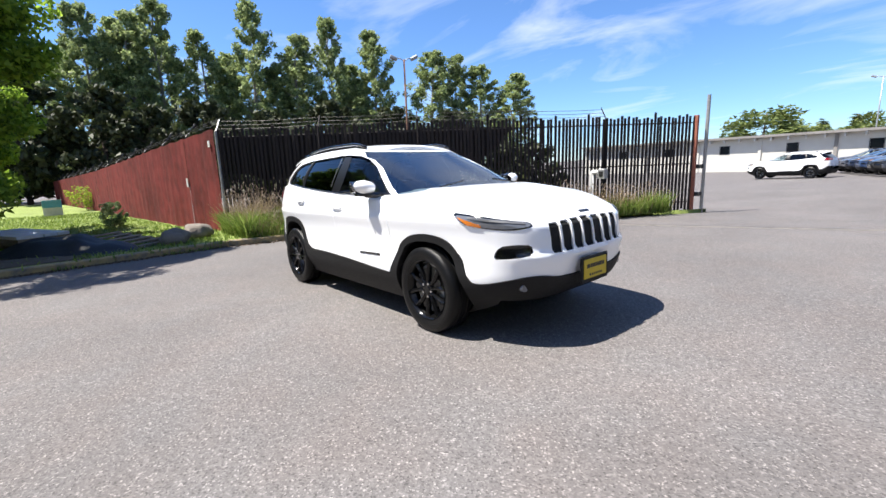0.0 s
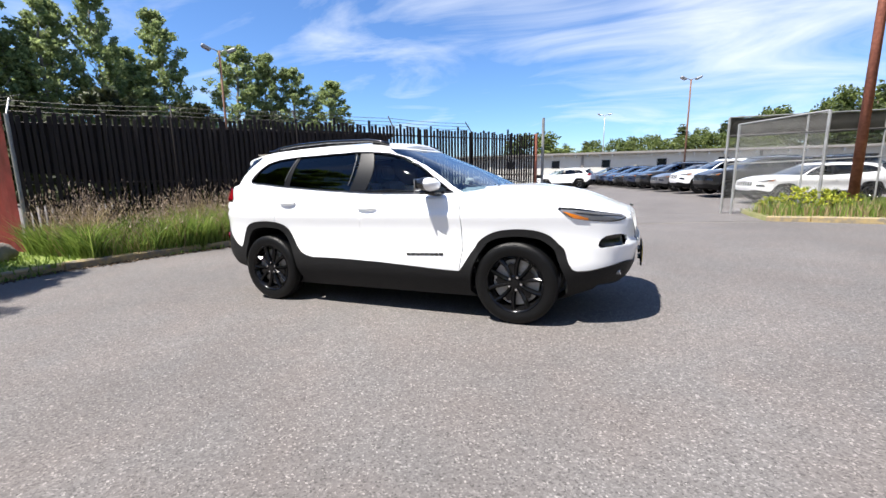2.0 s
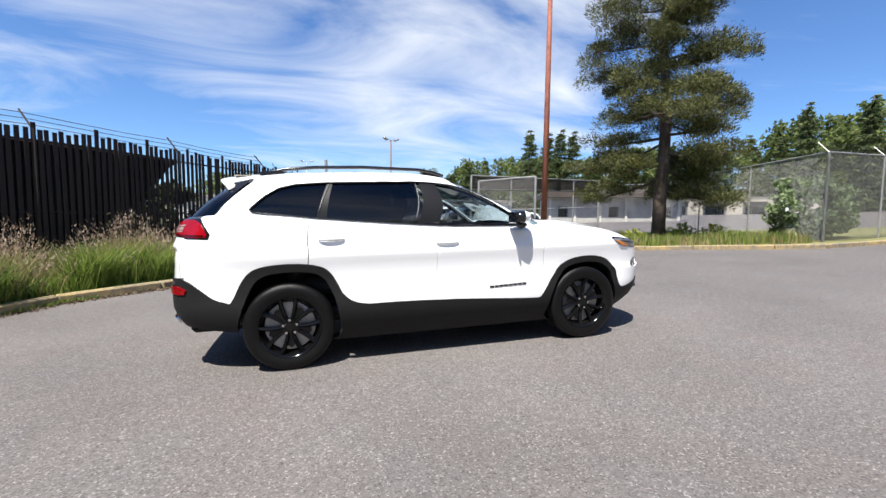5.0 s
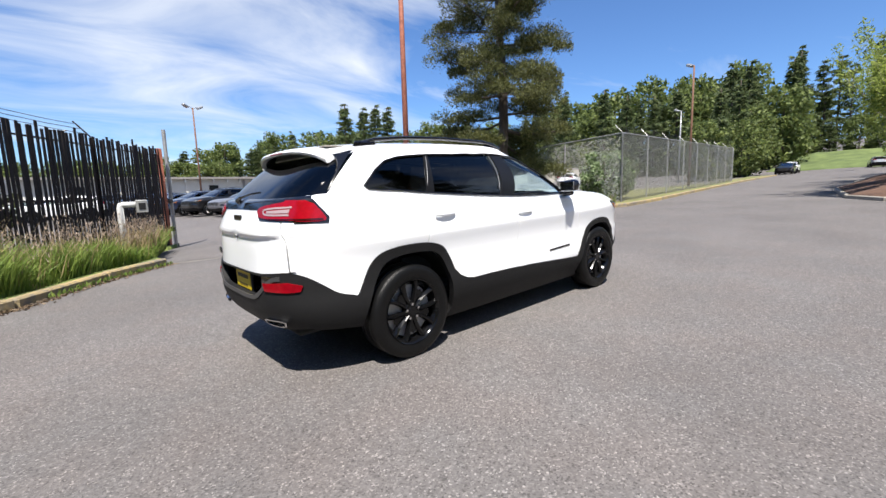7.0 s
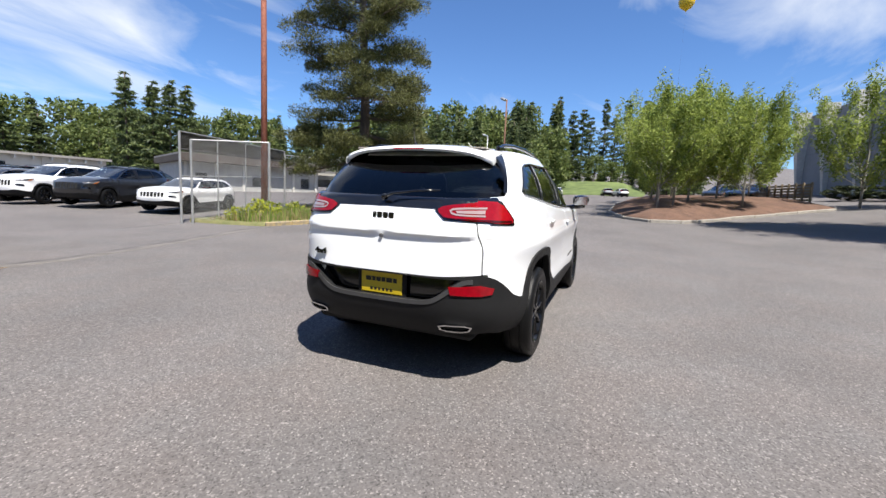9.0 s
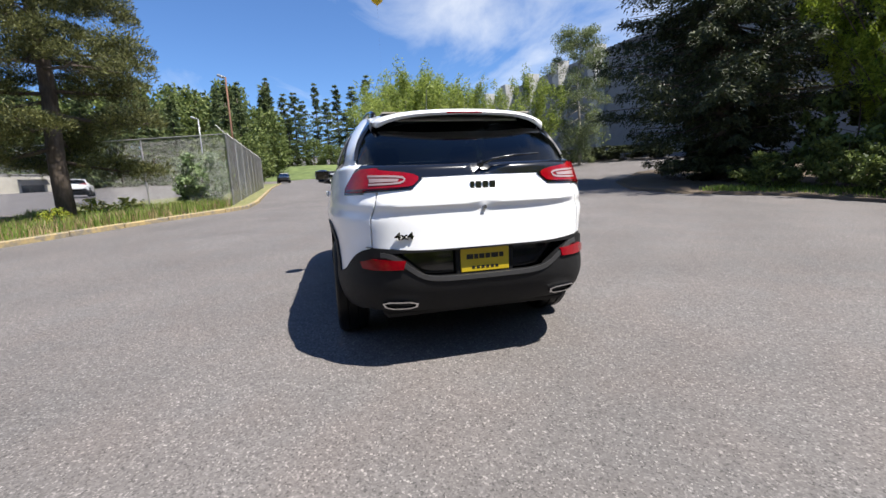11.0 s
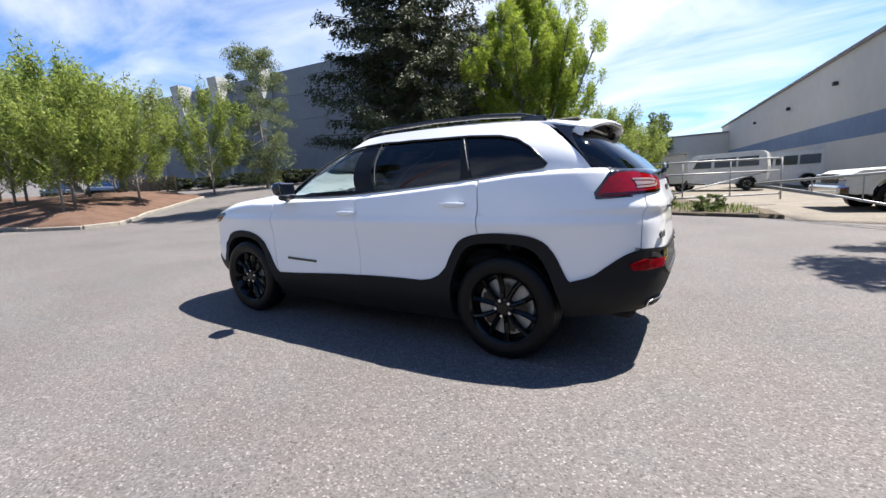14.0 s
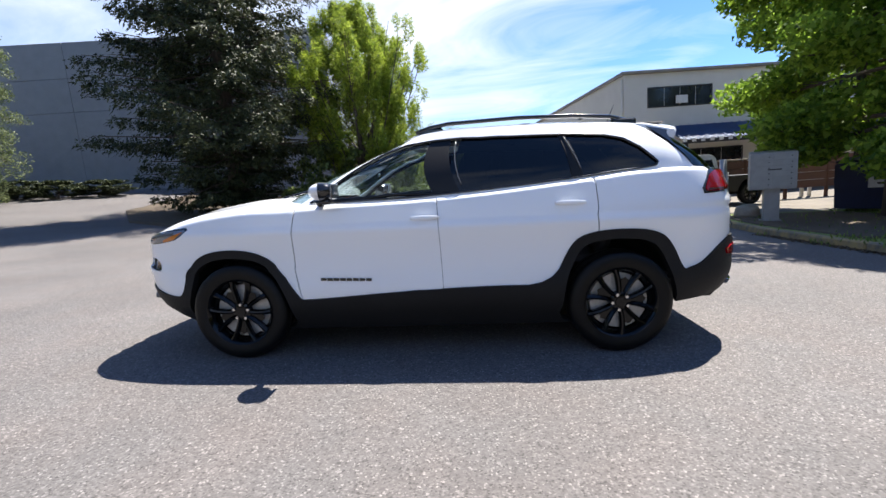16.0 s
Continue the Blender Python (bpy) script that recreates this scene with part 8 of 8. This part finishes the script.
def meter_post():
    ob = tagged(empty("meter_post"), "white post carrying a small meter box", "post")
    x, y = -14.3, -14.9
    z = ground_z(x, y)
    for dx, top in ((0.0, 2.65), (0.3, 2.3)):
        bm = bmesh.new()
        tube(bm, [(x + dx, y, z), (x + dx, y, z + top)], 0.07, 8)
        part("post", bm, M_WHITEPAINT, ob)
    for zz, dx, w, m in ((2.05, 0.45, 0.26, M_WHITEPAINT), (1.75, 0.3, 0.16, M_TREAD)):
        bm = bmesh.new()
        box(bm, (x + dx - w, y + 0.06, z + zz), (x + dx + w, y + 0.26, z + zz + 0.3), 0.015)
        part("meter_box", bm, m, ob)


meter_post()


def board_fence():
    """Low fence of brown boards with a pale cap, behind the pickup."""
    ob = tagged(empty("board_fence"), "low brown board fence with a pale cap rail", "fence")
    wood, pale = mat("brown_board", (0.13, 0.062, 0.038), 0.85, var=0.25, scale=8, bump=0.3, rand=0.4, stretch=(0.4, 3, 3)), mat("pale_rail", (0.4, 0.34, 0.26), 0.8, var=0.2, scale=8)
    a, b = Vector((-9.7, -14.2, 0)), Vector((-18.0, -14.5, 0))
    d = b - a
    m = pose(a.x, a.y, ground_z(a.x, a.y), 0, 0, math.degrees(math.atan2(d.y, d.x)))
    for k in range(6):
        bm = bmesh.new()
        box(bm, (1.6 * k, -0.05, -0.3), (1.6 * k + 0.1, 0.05, 1.6), 0.008, m)
        part("post", bm, wood, ob)
    for k in range(5):
        for r in range(4):
            bm = bmesh.new()
            box(bm, (1.6 * k + 0.02, -0.08, 0.35 + 0.31 * r), (1.6 * k + 1.58, -0.053, 0.64 + 0.31 * r), 0.004, m)
            part("board", bm, wood, ob)
    bm = bmesh.new()
    box(bm, (-0.05, -0.1, 1.6), (d.length, 0.08, 1.66), 0.008, m)
    part("cap_rail", bm, pale, ob)


board_fence()


def utility_box(x, y):
    ob = tagged(empty("utility_box"), "small green utility box among the shrubs", "utility box")
    bm = bmesh.new()
    box(bm, (-0.14, -0.12, 0), (0.14, 0.12, 0.75), 0.02)
    part("case", bm, mat("utility_green", (0.3, 0.36, 0.3), 0.6), ob)
    bm = bmesh.new()
    box(bm, (-0.16, -0.14, 0.75), (0.16, 0.14, 0.8), 0.01)
    part("cap", bm, M_TREAD, ob)
    ob.matrix_basis = pose(x, y, ground_z(x, y) + 0.05, 0, 0, 20)


utility_box(1.6, -11.9)


def rail_fence():
    ob = tagged(empty("rail_fence"), "weathered slatted timber fence by the drive", "fence")
    for k in range(7):
        bm = bmesh.new()
        box(bm, (0.8 * k, -0.05, 0), (0.8 * k + 0.1, 0.05, 1.25), 0.01)
        part("post", bm, M_WOOD, ob)
    for r in range(6):
        bm = bmesh.new()
        box(bm, (0, -0.075, 0.15 + 0.18 * r), (5.0, -0.05, 0.27 + 0.18 * r), 0.004)
        part("rail", bm, M_WOOD, ob)
    return ob


rail_fence().matrix_basis = pose(26.8, -11.6, ground_z(28, -11.6) + 0.3, 0, 0, 10)


# ---- poles and lamps ----
def lamp_post(x, y, h, heads, label, arm=0.7, rz=0.0, rusty=False):
    ob = tagged(empty("street_lamp", (x, y, ground_z(x, y)), rz), label, "lamp post", "lamp posts")
    bm = bmesh.new()
    tube(bm, [(0, 0, -0.3), (0, 0, h * 0.5), (0, 0, h)], 0.085, 12, 0.055)
    part("pole", bm, M_RUST_DARK if rusty else M_LAMP, ob, smooth=True)
    for k in range(heads):
        s = 1 if k == 0 else -1
        bm = bmesh.new()
        tube(bm, [(0, 0, h - 0.1), (s * arm * 0.5, 0, h + 0.05), (s * arm, 0, h + 0.08)], 0.03, 8)
        a = part("arm", bm, M_LAMP, ob, smooth=True)
        bm = bmesh.new()
        box(bm, (-0.25, -0.17, -0.09), (0.25, 0.17, 0.09), 0.05)
        hd = part("lamp_head", bm, M_LAMP, a)
        hd.matrix_basis = pose(s * (arm + 0.15), 0, h + 0.1, 0, -25 * s, 0)
        bm = bmesh.new()
        box(bm, (-0.19, -0.13, -0.1), (0.19, 0.13, -0.088), 0.004)
        part("lens", bm, M_CLEARLENS, hd)
    return ob


lamp_post(5.9, 37.5, 8.4, 2, "tall rusty twin-headed lamp post among the parked cars", 0.45, 20, True)
lamp_post(31.0, 8.1, 8.5, 1, "tall rusty lamp post behind the chain-link fence", 0.25, 60, True)
lamp_post(-19.8, 14.2, 8.8, 2, "rusty twin-headed lamp post behind the slatted fence", 0.5, 60, True)
lamp_post(-2.5, 66.0, 9.6, 2, "far twin-headed lamp post behind the warehouse", 0.6, 10)
lamp_post(47.0, 14.5, 7.5, 1, "lamp post among trees along the road", 0.3, 90)


def steel_pole(x, y, h):
    ob = tagged(empty("utility_pole", (x, y, ground_z(x, y))), "tall rust-brown steel pole standing in the grass", "pole")
    bm = bmesh.new()
    tube(bm, [(0, 0, -0.3), (0.02, 0, h * 0.5), (0.03, 0, h)], 0.125, 14, 0.075)
    part("shaft", bm, M_RUST, ob, smooth=True)
    bm = bmesh.new()
    tube(bm, [(0, 0, 0), (0, 0, 0.16)], 0.24, 14, 0.2)
    part("footing", bm, M_CONCRETE, ob, smooth=True)
    return ob


steel_pole(7.67, 11.0, 14)

def balloon(x, y, z, r):
    """A yellow advertising balloon on its tether."""
    ob = tagged(empty("balloon", (x, y, ground_z(x, y))), "yellow advertising balloon floating on a thin tether", "balloon")
    h = z - ground_z(x, y)
    env = lathe("envelope", [(-1.35 * r, 0.03 * r), (-1.22 * r, 0.08 * r), (-1.0 * r, 0.34 * r)] + [(r * 1.05 * math.sin(a), r * math.cos(a)) for a in np.linspace(-0.95, math.pi / 2 - 0.01, 14)], 24)
    part("envelope", env, mat("balloon_yellow", (0.8, 0.52, 0.02), 0.35, var=0.06), ob).matrix_basis = pose(0, 0, h, 90, 0, 0)
    bm = bmesh.new()
    tube(bm, [(0, 0, 0), (0, 0, h * 0.5), (0, 0, h - 1.3 * r)], 0.004, 4)
    part("tether", bm, M_WIRE, ob)


balloon(60.2, -6.8, 27.2, 0.95)

# ---- low growth ----
def inside_outline(poly, x, y):
    hit = False
    for (ax, ay), (bx, by) in zip(poly, poly[1:] + poly[:1]):
        if (ay > y) != (by > y) and x < (bx - ax) * (y - ay) / (by - ay) + ax:
            hit = not hit
    return hit


def grass(name, spots, material, label, seed, width=0.012, lean=0.35, lift=0.08):
    """Tapering blades of grass, two joints each; spots: (x, y, height)."""
    rng = np.random.default_rng(seed)
    verts, faces = [], []
    for x, y, h in spots:
        a = rng.uniform(0, 2 * math.pi)
        w = width * rng.uniform(0.6, 1.3)
        dx, dy = math.cos(a), math.sin(a)
        l = lean * h * rng.uniform(0.2, 1.2)
        b = rng.uniform(0, 2 * math.pi)
        lx, ly = math.cos(b) * l, math.sin(b) * l
        z = ground_z(x, y) + lift
        i = len(verts)
        verts += [(x - dx * w, y - dy * w, z), (x + dx * w, y + dy * w, z), (x + lx * 0.35 + dx * w * 0.8, y + ly * 0.35 + dy * w * 0.8, z + h * 0.6), (x + lx * 0.35 - dx * w * 0.8, y + ly * 0.35 - dy * w * 0.8, z + h * 0.6), (x + lx, y + ly, z + h)]
        faces += [(i, i + 1, i + 2, i + 3), (i + 3, i + 2, i + 4)]
    me = bpy.data.meshes.new(name)
    me.from_pydata(verts, [], faces)
    return tagged(part(name, me, material), label, "grass", kind="stuff")


def scatter(poly, count, seed, height, keep=None):
    rng = random.Random(seed)
    xs, ys = [p[0] for p in poly], [p[1] for p in poly]
    out = []
    while len(out) < count:
        x, y = rng.uniform(min(xs), max(xs)), rng.uniform(min(ys), max(ys))
        if inside_outline(poly, x, y) and (keep is None or rng.random() < keep(x, y)):
            out.append((x, y, height(x, y) * rng.uniform(0.6, 1.25)))
    return out


def fence_gap(x, y):
    """Distance to the slatted fence."""
    d = (FENCE_B - FENCE_A).normalized()
    p = Vector((x, y, 0)) - FENCE_A
    return abs(p.x * d.y - p.y * d.x)


TALL = [(-6.1, -0.2), (-5.6, 1.5), (-4.9, 3.3), (-3.9, 4.4), (-2.9, 5.8), (-1.9, 7.1), (-1.2, 10.1), (-8.4, 0.2), (-8.3, -0.2)]
patch = lambda x, y: clamp(0.55 + 0.9 * noise.noise((x * 0.7, y * 0.7, 1.3)))
tuft = lambda x, y: clamp(0.5 + 1.3 * noise.noise((x * 1.9, y * 1.9, 4.7))) * (1 - 0.6 * clamp((y - 5.0) / 1.5))
grass("tall_grass", scatter(TALL, 34000, 5, lambda x, y: 0.2 + 0.36 * patch(x, y) + 0.22 * tuft(x, y), lambda x, y: 0.2 + 0.8 * tuft(x, y)), L_GRASS, "tall uncut green grass below the slatted fence", 6, 0.009, 0.75)
grass("seed_grass", scatter(TALL, 5200, 8, lambda x, y: 0.5 + 0.45 * tuft(x, y), lambda x, y: clamp(1.1 - 0.4 * fence_gap(x, y)) * (0.2 + 0.8 * tuft(x + 3, y))), L_STRAW, "straw-coloured seeding grass along the fence", 9, 0.007, 0.55)
rng = random.Random(10)
heads = [(x + rng.gauss(0, 0.05), y + rng.gauss(0, 0.05), ground_z(x, y) + 0.08 + h * rng.uniform(0.88, 1.1)) for x, y, h in scatter(TALL, 2600, 8, lambda x, y: 0.55 + 0.45 * tuft(x, y), lambda x, y: clamp(1.1 - 0.4 * fence_gap(x, y)) * (0.2 + 0.8 * tuft(x + 3, y))) for _ in range(5)]
tagged(part("seed_heads", needles(heads, [(rng.gauss(0, 0.5), rng.gauss(0, 0.5), 1.0) for _ in heads], 0.06, 0.016, 10), leaf_mat("seed_head", (0.2, 0.14, 0.1), (0.45, 0.36, 0.28), through=0.3), None), "pinkish-tan seed heads over the tall grass", "grass", kind="stuff")
SHORT = [(-9.5, -7.6), (-6.3, -7.3), (-5.8, -4.5), (-5.9, -2.6), (-6.1, -0.2), (-8.4, -0.1), (-24, -2.3), (-24, -8)]
grass("lawn_grass", scatter(SHORT, 22000, 11, lambda x, y: 0.1, lambda x, y: 0.1 if x > -9.3 and y < -3.2 - 0.8 * (x + 8.4 < 0) else 1.0), L_GRASS, "short bright lawn grass on the verge", 12, 0.012, 0.5)
NORTH = [(5.3, 8.8), (7.6, 7.6), (9.9, 6.2), (11.7, 5.0), (13.2, 4.6), (15.5, 8.5), (16.5, 12.5), (9, 12.0), (5.4, 11.2)]
grass("dry_grass", scatter(NORTH, 8000, 14, lambda x, y: 0.16 + 0.2 * patch(x, y)), L_STRAW, "dry straw grass on the pine's verge", 15, 0.011)
grass("green_grass", scatter(NORTH, 6500, 16, lambda x, y: 0.12 + 0.3 * patch(x, y), lambda x, y: patch(x, y)), L_GRASS, "green grass on the pine's verge", 17, 0.013)
STRIP_IN = [(-3.8, -9.5), (-2.1, -10.1), (0, -11.1), (2.2, -12.1), (5, -11.9), (7, -10.6), (7, -14), (0, -15), (-3.5, -12)]
grass("strip_grass", scatter(STRIP_IN, 4500, 19, lambda x, y: 0.05 + 0.13 * patch(x, y), lambda x, y: 0.15 + 0.85 * patch(x, y) * clamp(0.3 + 0.3 * x)), L_GRASS, "weedy grass along the planting strip", 20, 0.014)
EDGE = [(a[0] + (b[0] - a[0]) * t, a[1] + (b[1] - a[1]) * t) for a, b in zip(KERB_W[3:], KERB_W[4:]) for t in np.linspace(0, 1, 240)]
rng = random.Random(23)
grass("kerb_weeds", [(x + rng.gauss(0.09, 0.05), y - abs(rng.gauss(0, 0.05)), 0.05 * rng.uniform(0.5, 2)) for x, y in EDGE if noise.noise((x * 1.1, y * 1.1, 7)) > 0.0], L_GRASS, "small weeds at the foot of the kerb", 24, 0.012, 0.6, 0.0)

shrub = plant(broadleaf("shrub", 1.5, 0.95, 0.05, 3400, 0.075, L_SHRUB, M_BARK, "leafy green shrub in the planting strip", 51, 0.03, 0.8, twigs=False, far=True), 1.0, -11.9, 0, 0.8)
for i, (x, y, s, sz) in enumerate(((-0.3, -11.6, 0.55, 0.5), (0.5, -12.6, 0.7, 0.7), (1.9, -13.0, 0.9, 0.8), (3.2, -13.0, 1.0, 0.9), (-1.3, -11.0, 0.5, 0.4), (4.6, -13.4, 1.0, 1.1), (6.2, -12.6, 1.0, 0.8), (5.6, -15.2, 1.6, 2.0), (2.4, -15.0, 1.4, 1.8), (-2.6, -10.6, 0.45, 0.35), (0.0, -12.9, 0.8, 0.75), (-0.9, -12.3, 0.6, 0.5), (0.4, -11.6, 0.5, 0.6),
                                   (3.4, -15.6, 1.4, 1.7), (0.9, -14.2, 0.9, 1.0))):
    tagged(plant_copy(shrub, x, y, i * 70, s, sz), group="shrubs in the planting strip")
for i, (x, y, s, sz) in enumerate(((22, -21.5, 1.0, 0.35), (24.5, -20.8, 1.1, 0.38), (27.5, -21.0, 1.0, 0.42), (30, -21.5, 1.1, 0.36), (32, -20.2, 1.0, 0.42), (35, -19.0, 1.1, 0.36), (38, -17.6, 1.1, 0.4))):
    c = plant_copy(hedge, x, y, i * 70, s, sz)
    tagged(c, "dark foundation shrub along the warehouse wall", group="foundation shrubs")
whitebush = plant(broadleaf("flowering_bush", 2.3, 1.2, 0.1, 5000, 0.09, leaf_mat("white_bloom", (0.06, 0.11, 0.03), (0.34, 0.42, 0.22)), M_BARK, "bush with white bloom behind the chain-link fence", 61, 0.04, 1.2), 15.0, 6.2)
tagged(plant_copy(whitebush, 16.6, 6.6, 60, 0.9))
weed = plant(broadleaf("weed_bush", 0.8, 0.5, 0.02, 900, 0.05, leaf_mat("yellow_bloom", (0.12, 0.18, 0.03), (0.5, 0.5, 0.05)), M_BARK, "low weedy bush with yellow flowers", 63, 0.015), 6.2, 9.6)
for i, (x, y, s) in enumerate(((7.0, 10.2, 0.9), (5.7, 10.2, 0.7), (8.6, 10.4, 0.8), (10.3, 9.0, 0.8), (12.8, 9.2, 1.0), (13.6, 8.4, 0.9))):
    tagged(plant_copy(weed, x, y, i * 64, s), group="weeds on the verge")
for i, (x, y, z) in enumerate(((-6.6, 0.9, 0.45), (-7.2, 1.1, 0.5), (-5.9, 2.4, 0.42), (-6.2, 3.2, 0.5), (-4.9, 4.2, 0.4), (-4.4, 5.4, 0.5), (-3.3, 6.6, 0.42))):
    tagged(plant_copy(shrub, x, y, i * 50, 0.5, z), "leafy weeds among the tall grass below the fence", group="weeds under the fence")
tagged(plant_copy(shrub, -7.0, 0.35, 20, 0.55, 0.4), "leafy green weeds at the fence corner")
tagged(plant_copy(whitebush, -14.3, -2.2, 120, 0.3, 0.42), "small white-flowering shrub against the red fence")

# gutter strips at the gate
def strip(name, pts, width, material, label):
    out = []
    left, right = [], []
    for i, p in enumerate(pts):
        d = (Vector(pts[min(i + 1, len(pts) - 1)]) - Vector(pts[max(i - 1, 0)])).normalized()
        left.append((p[0] - d.y * width / 2, p[1] + d.x * width / 2))
        right.append((p[0] + d.y * width / 2, p[1] - d.x * width / 2))
    return area_sheet(name, left + right[::-1], 0.006, material, label, "gutter", 0.4, 0.0)


M_GUTTER = mat("gutter_concrete", (0.165, 0.15, 0.14), 0.9, var=0.25, scale=5, bump=0.4, bump_scale=50)
strip("gutter", [(-1.9, 6.75), (-0.8, 6.6), (1.8, 7.35), (4.0, 8.15), (5.3, 8.35)], 0.38, M_GUTTER, "shallow concrete gutter across the gateway")
strip("gate_track", [(-1.0, 10.95), (1.5, 11.2), (4.9, 11.6)], 0.3, M_GUTTER, "pale concrete strip under the gate")
YARD = [(-4.3, -8.8), (-6.2, -7.9), (-12, -9), (-30, -10), (-30, -19.5), (-8.5, -19.9), (-6, -40), (3, -40), (-1.2, -18), (-3.6, -12.2)]
area_sheet("yard_ground", YARD, 0.006, mat("yard_gravel", (0.24, 0.21, 0.17), 0.95, var=0.2, scale=12, bump=0.6, bump_scale=60), "dusty gravel yard in front of the white building", "yard", 1.0, 0.0)
rng = random.Random(77)
litter = part("leaf_litter", leaves([(x + rng.gauss(0.12, 0.07), y - abs(rng.gauss(0.02, 0.07)), ground_z(x, y) + 0.012) for x, y in EDGE for _ in range(3)], 0.03, 0.006, 78, 0.85, 1.5),
              leaf_mat("dead_leaf", (0.05, 0.035, 0.022), (0.17, 0.12, 0.075), through=0.1), None)
tagged(litter, "brown leaf litter and dirt along the kerb", "leaf litter", kind="stuff")
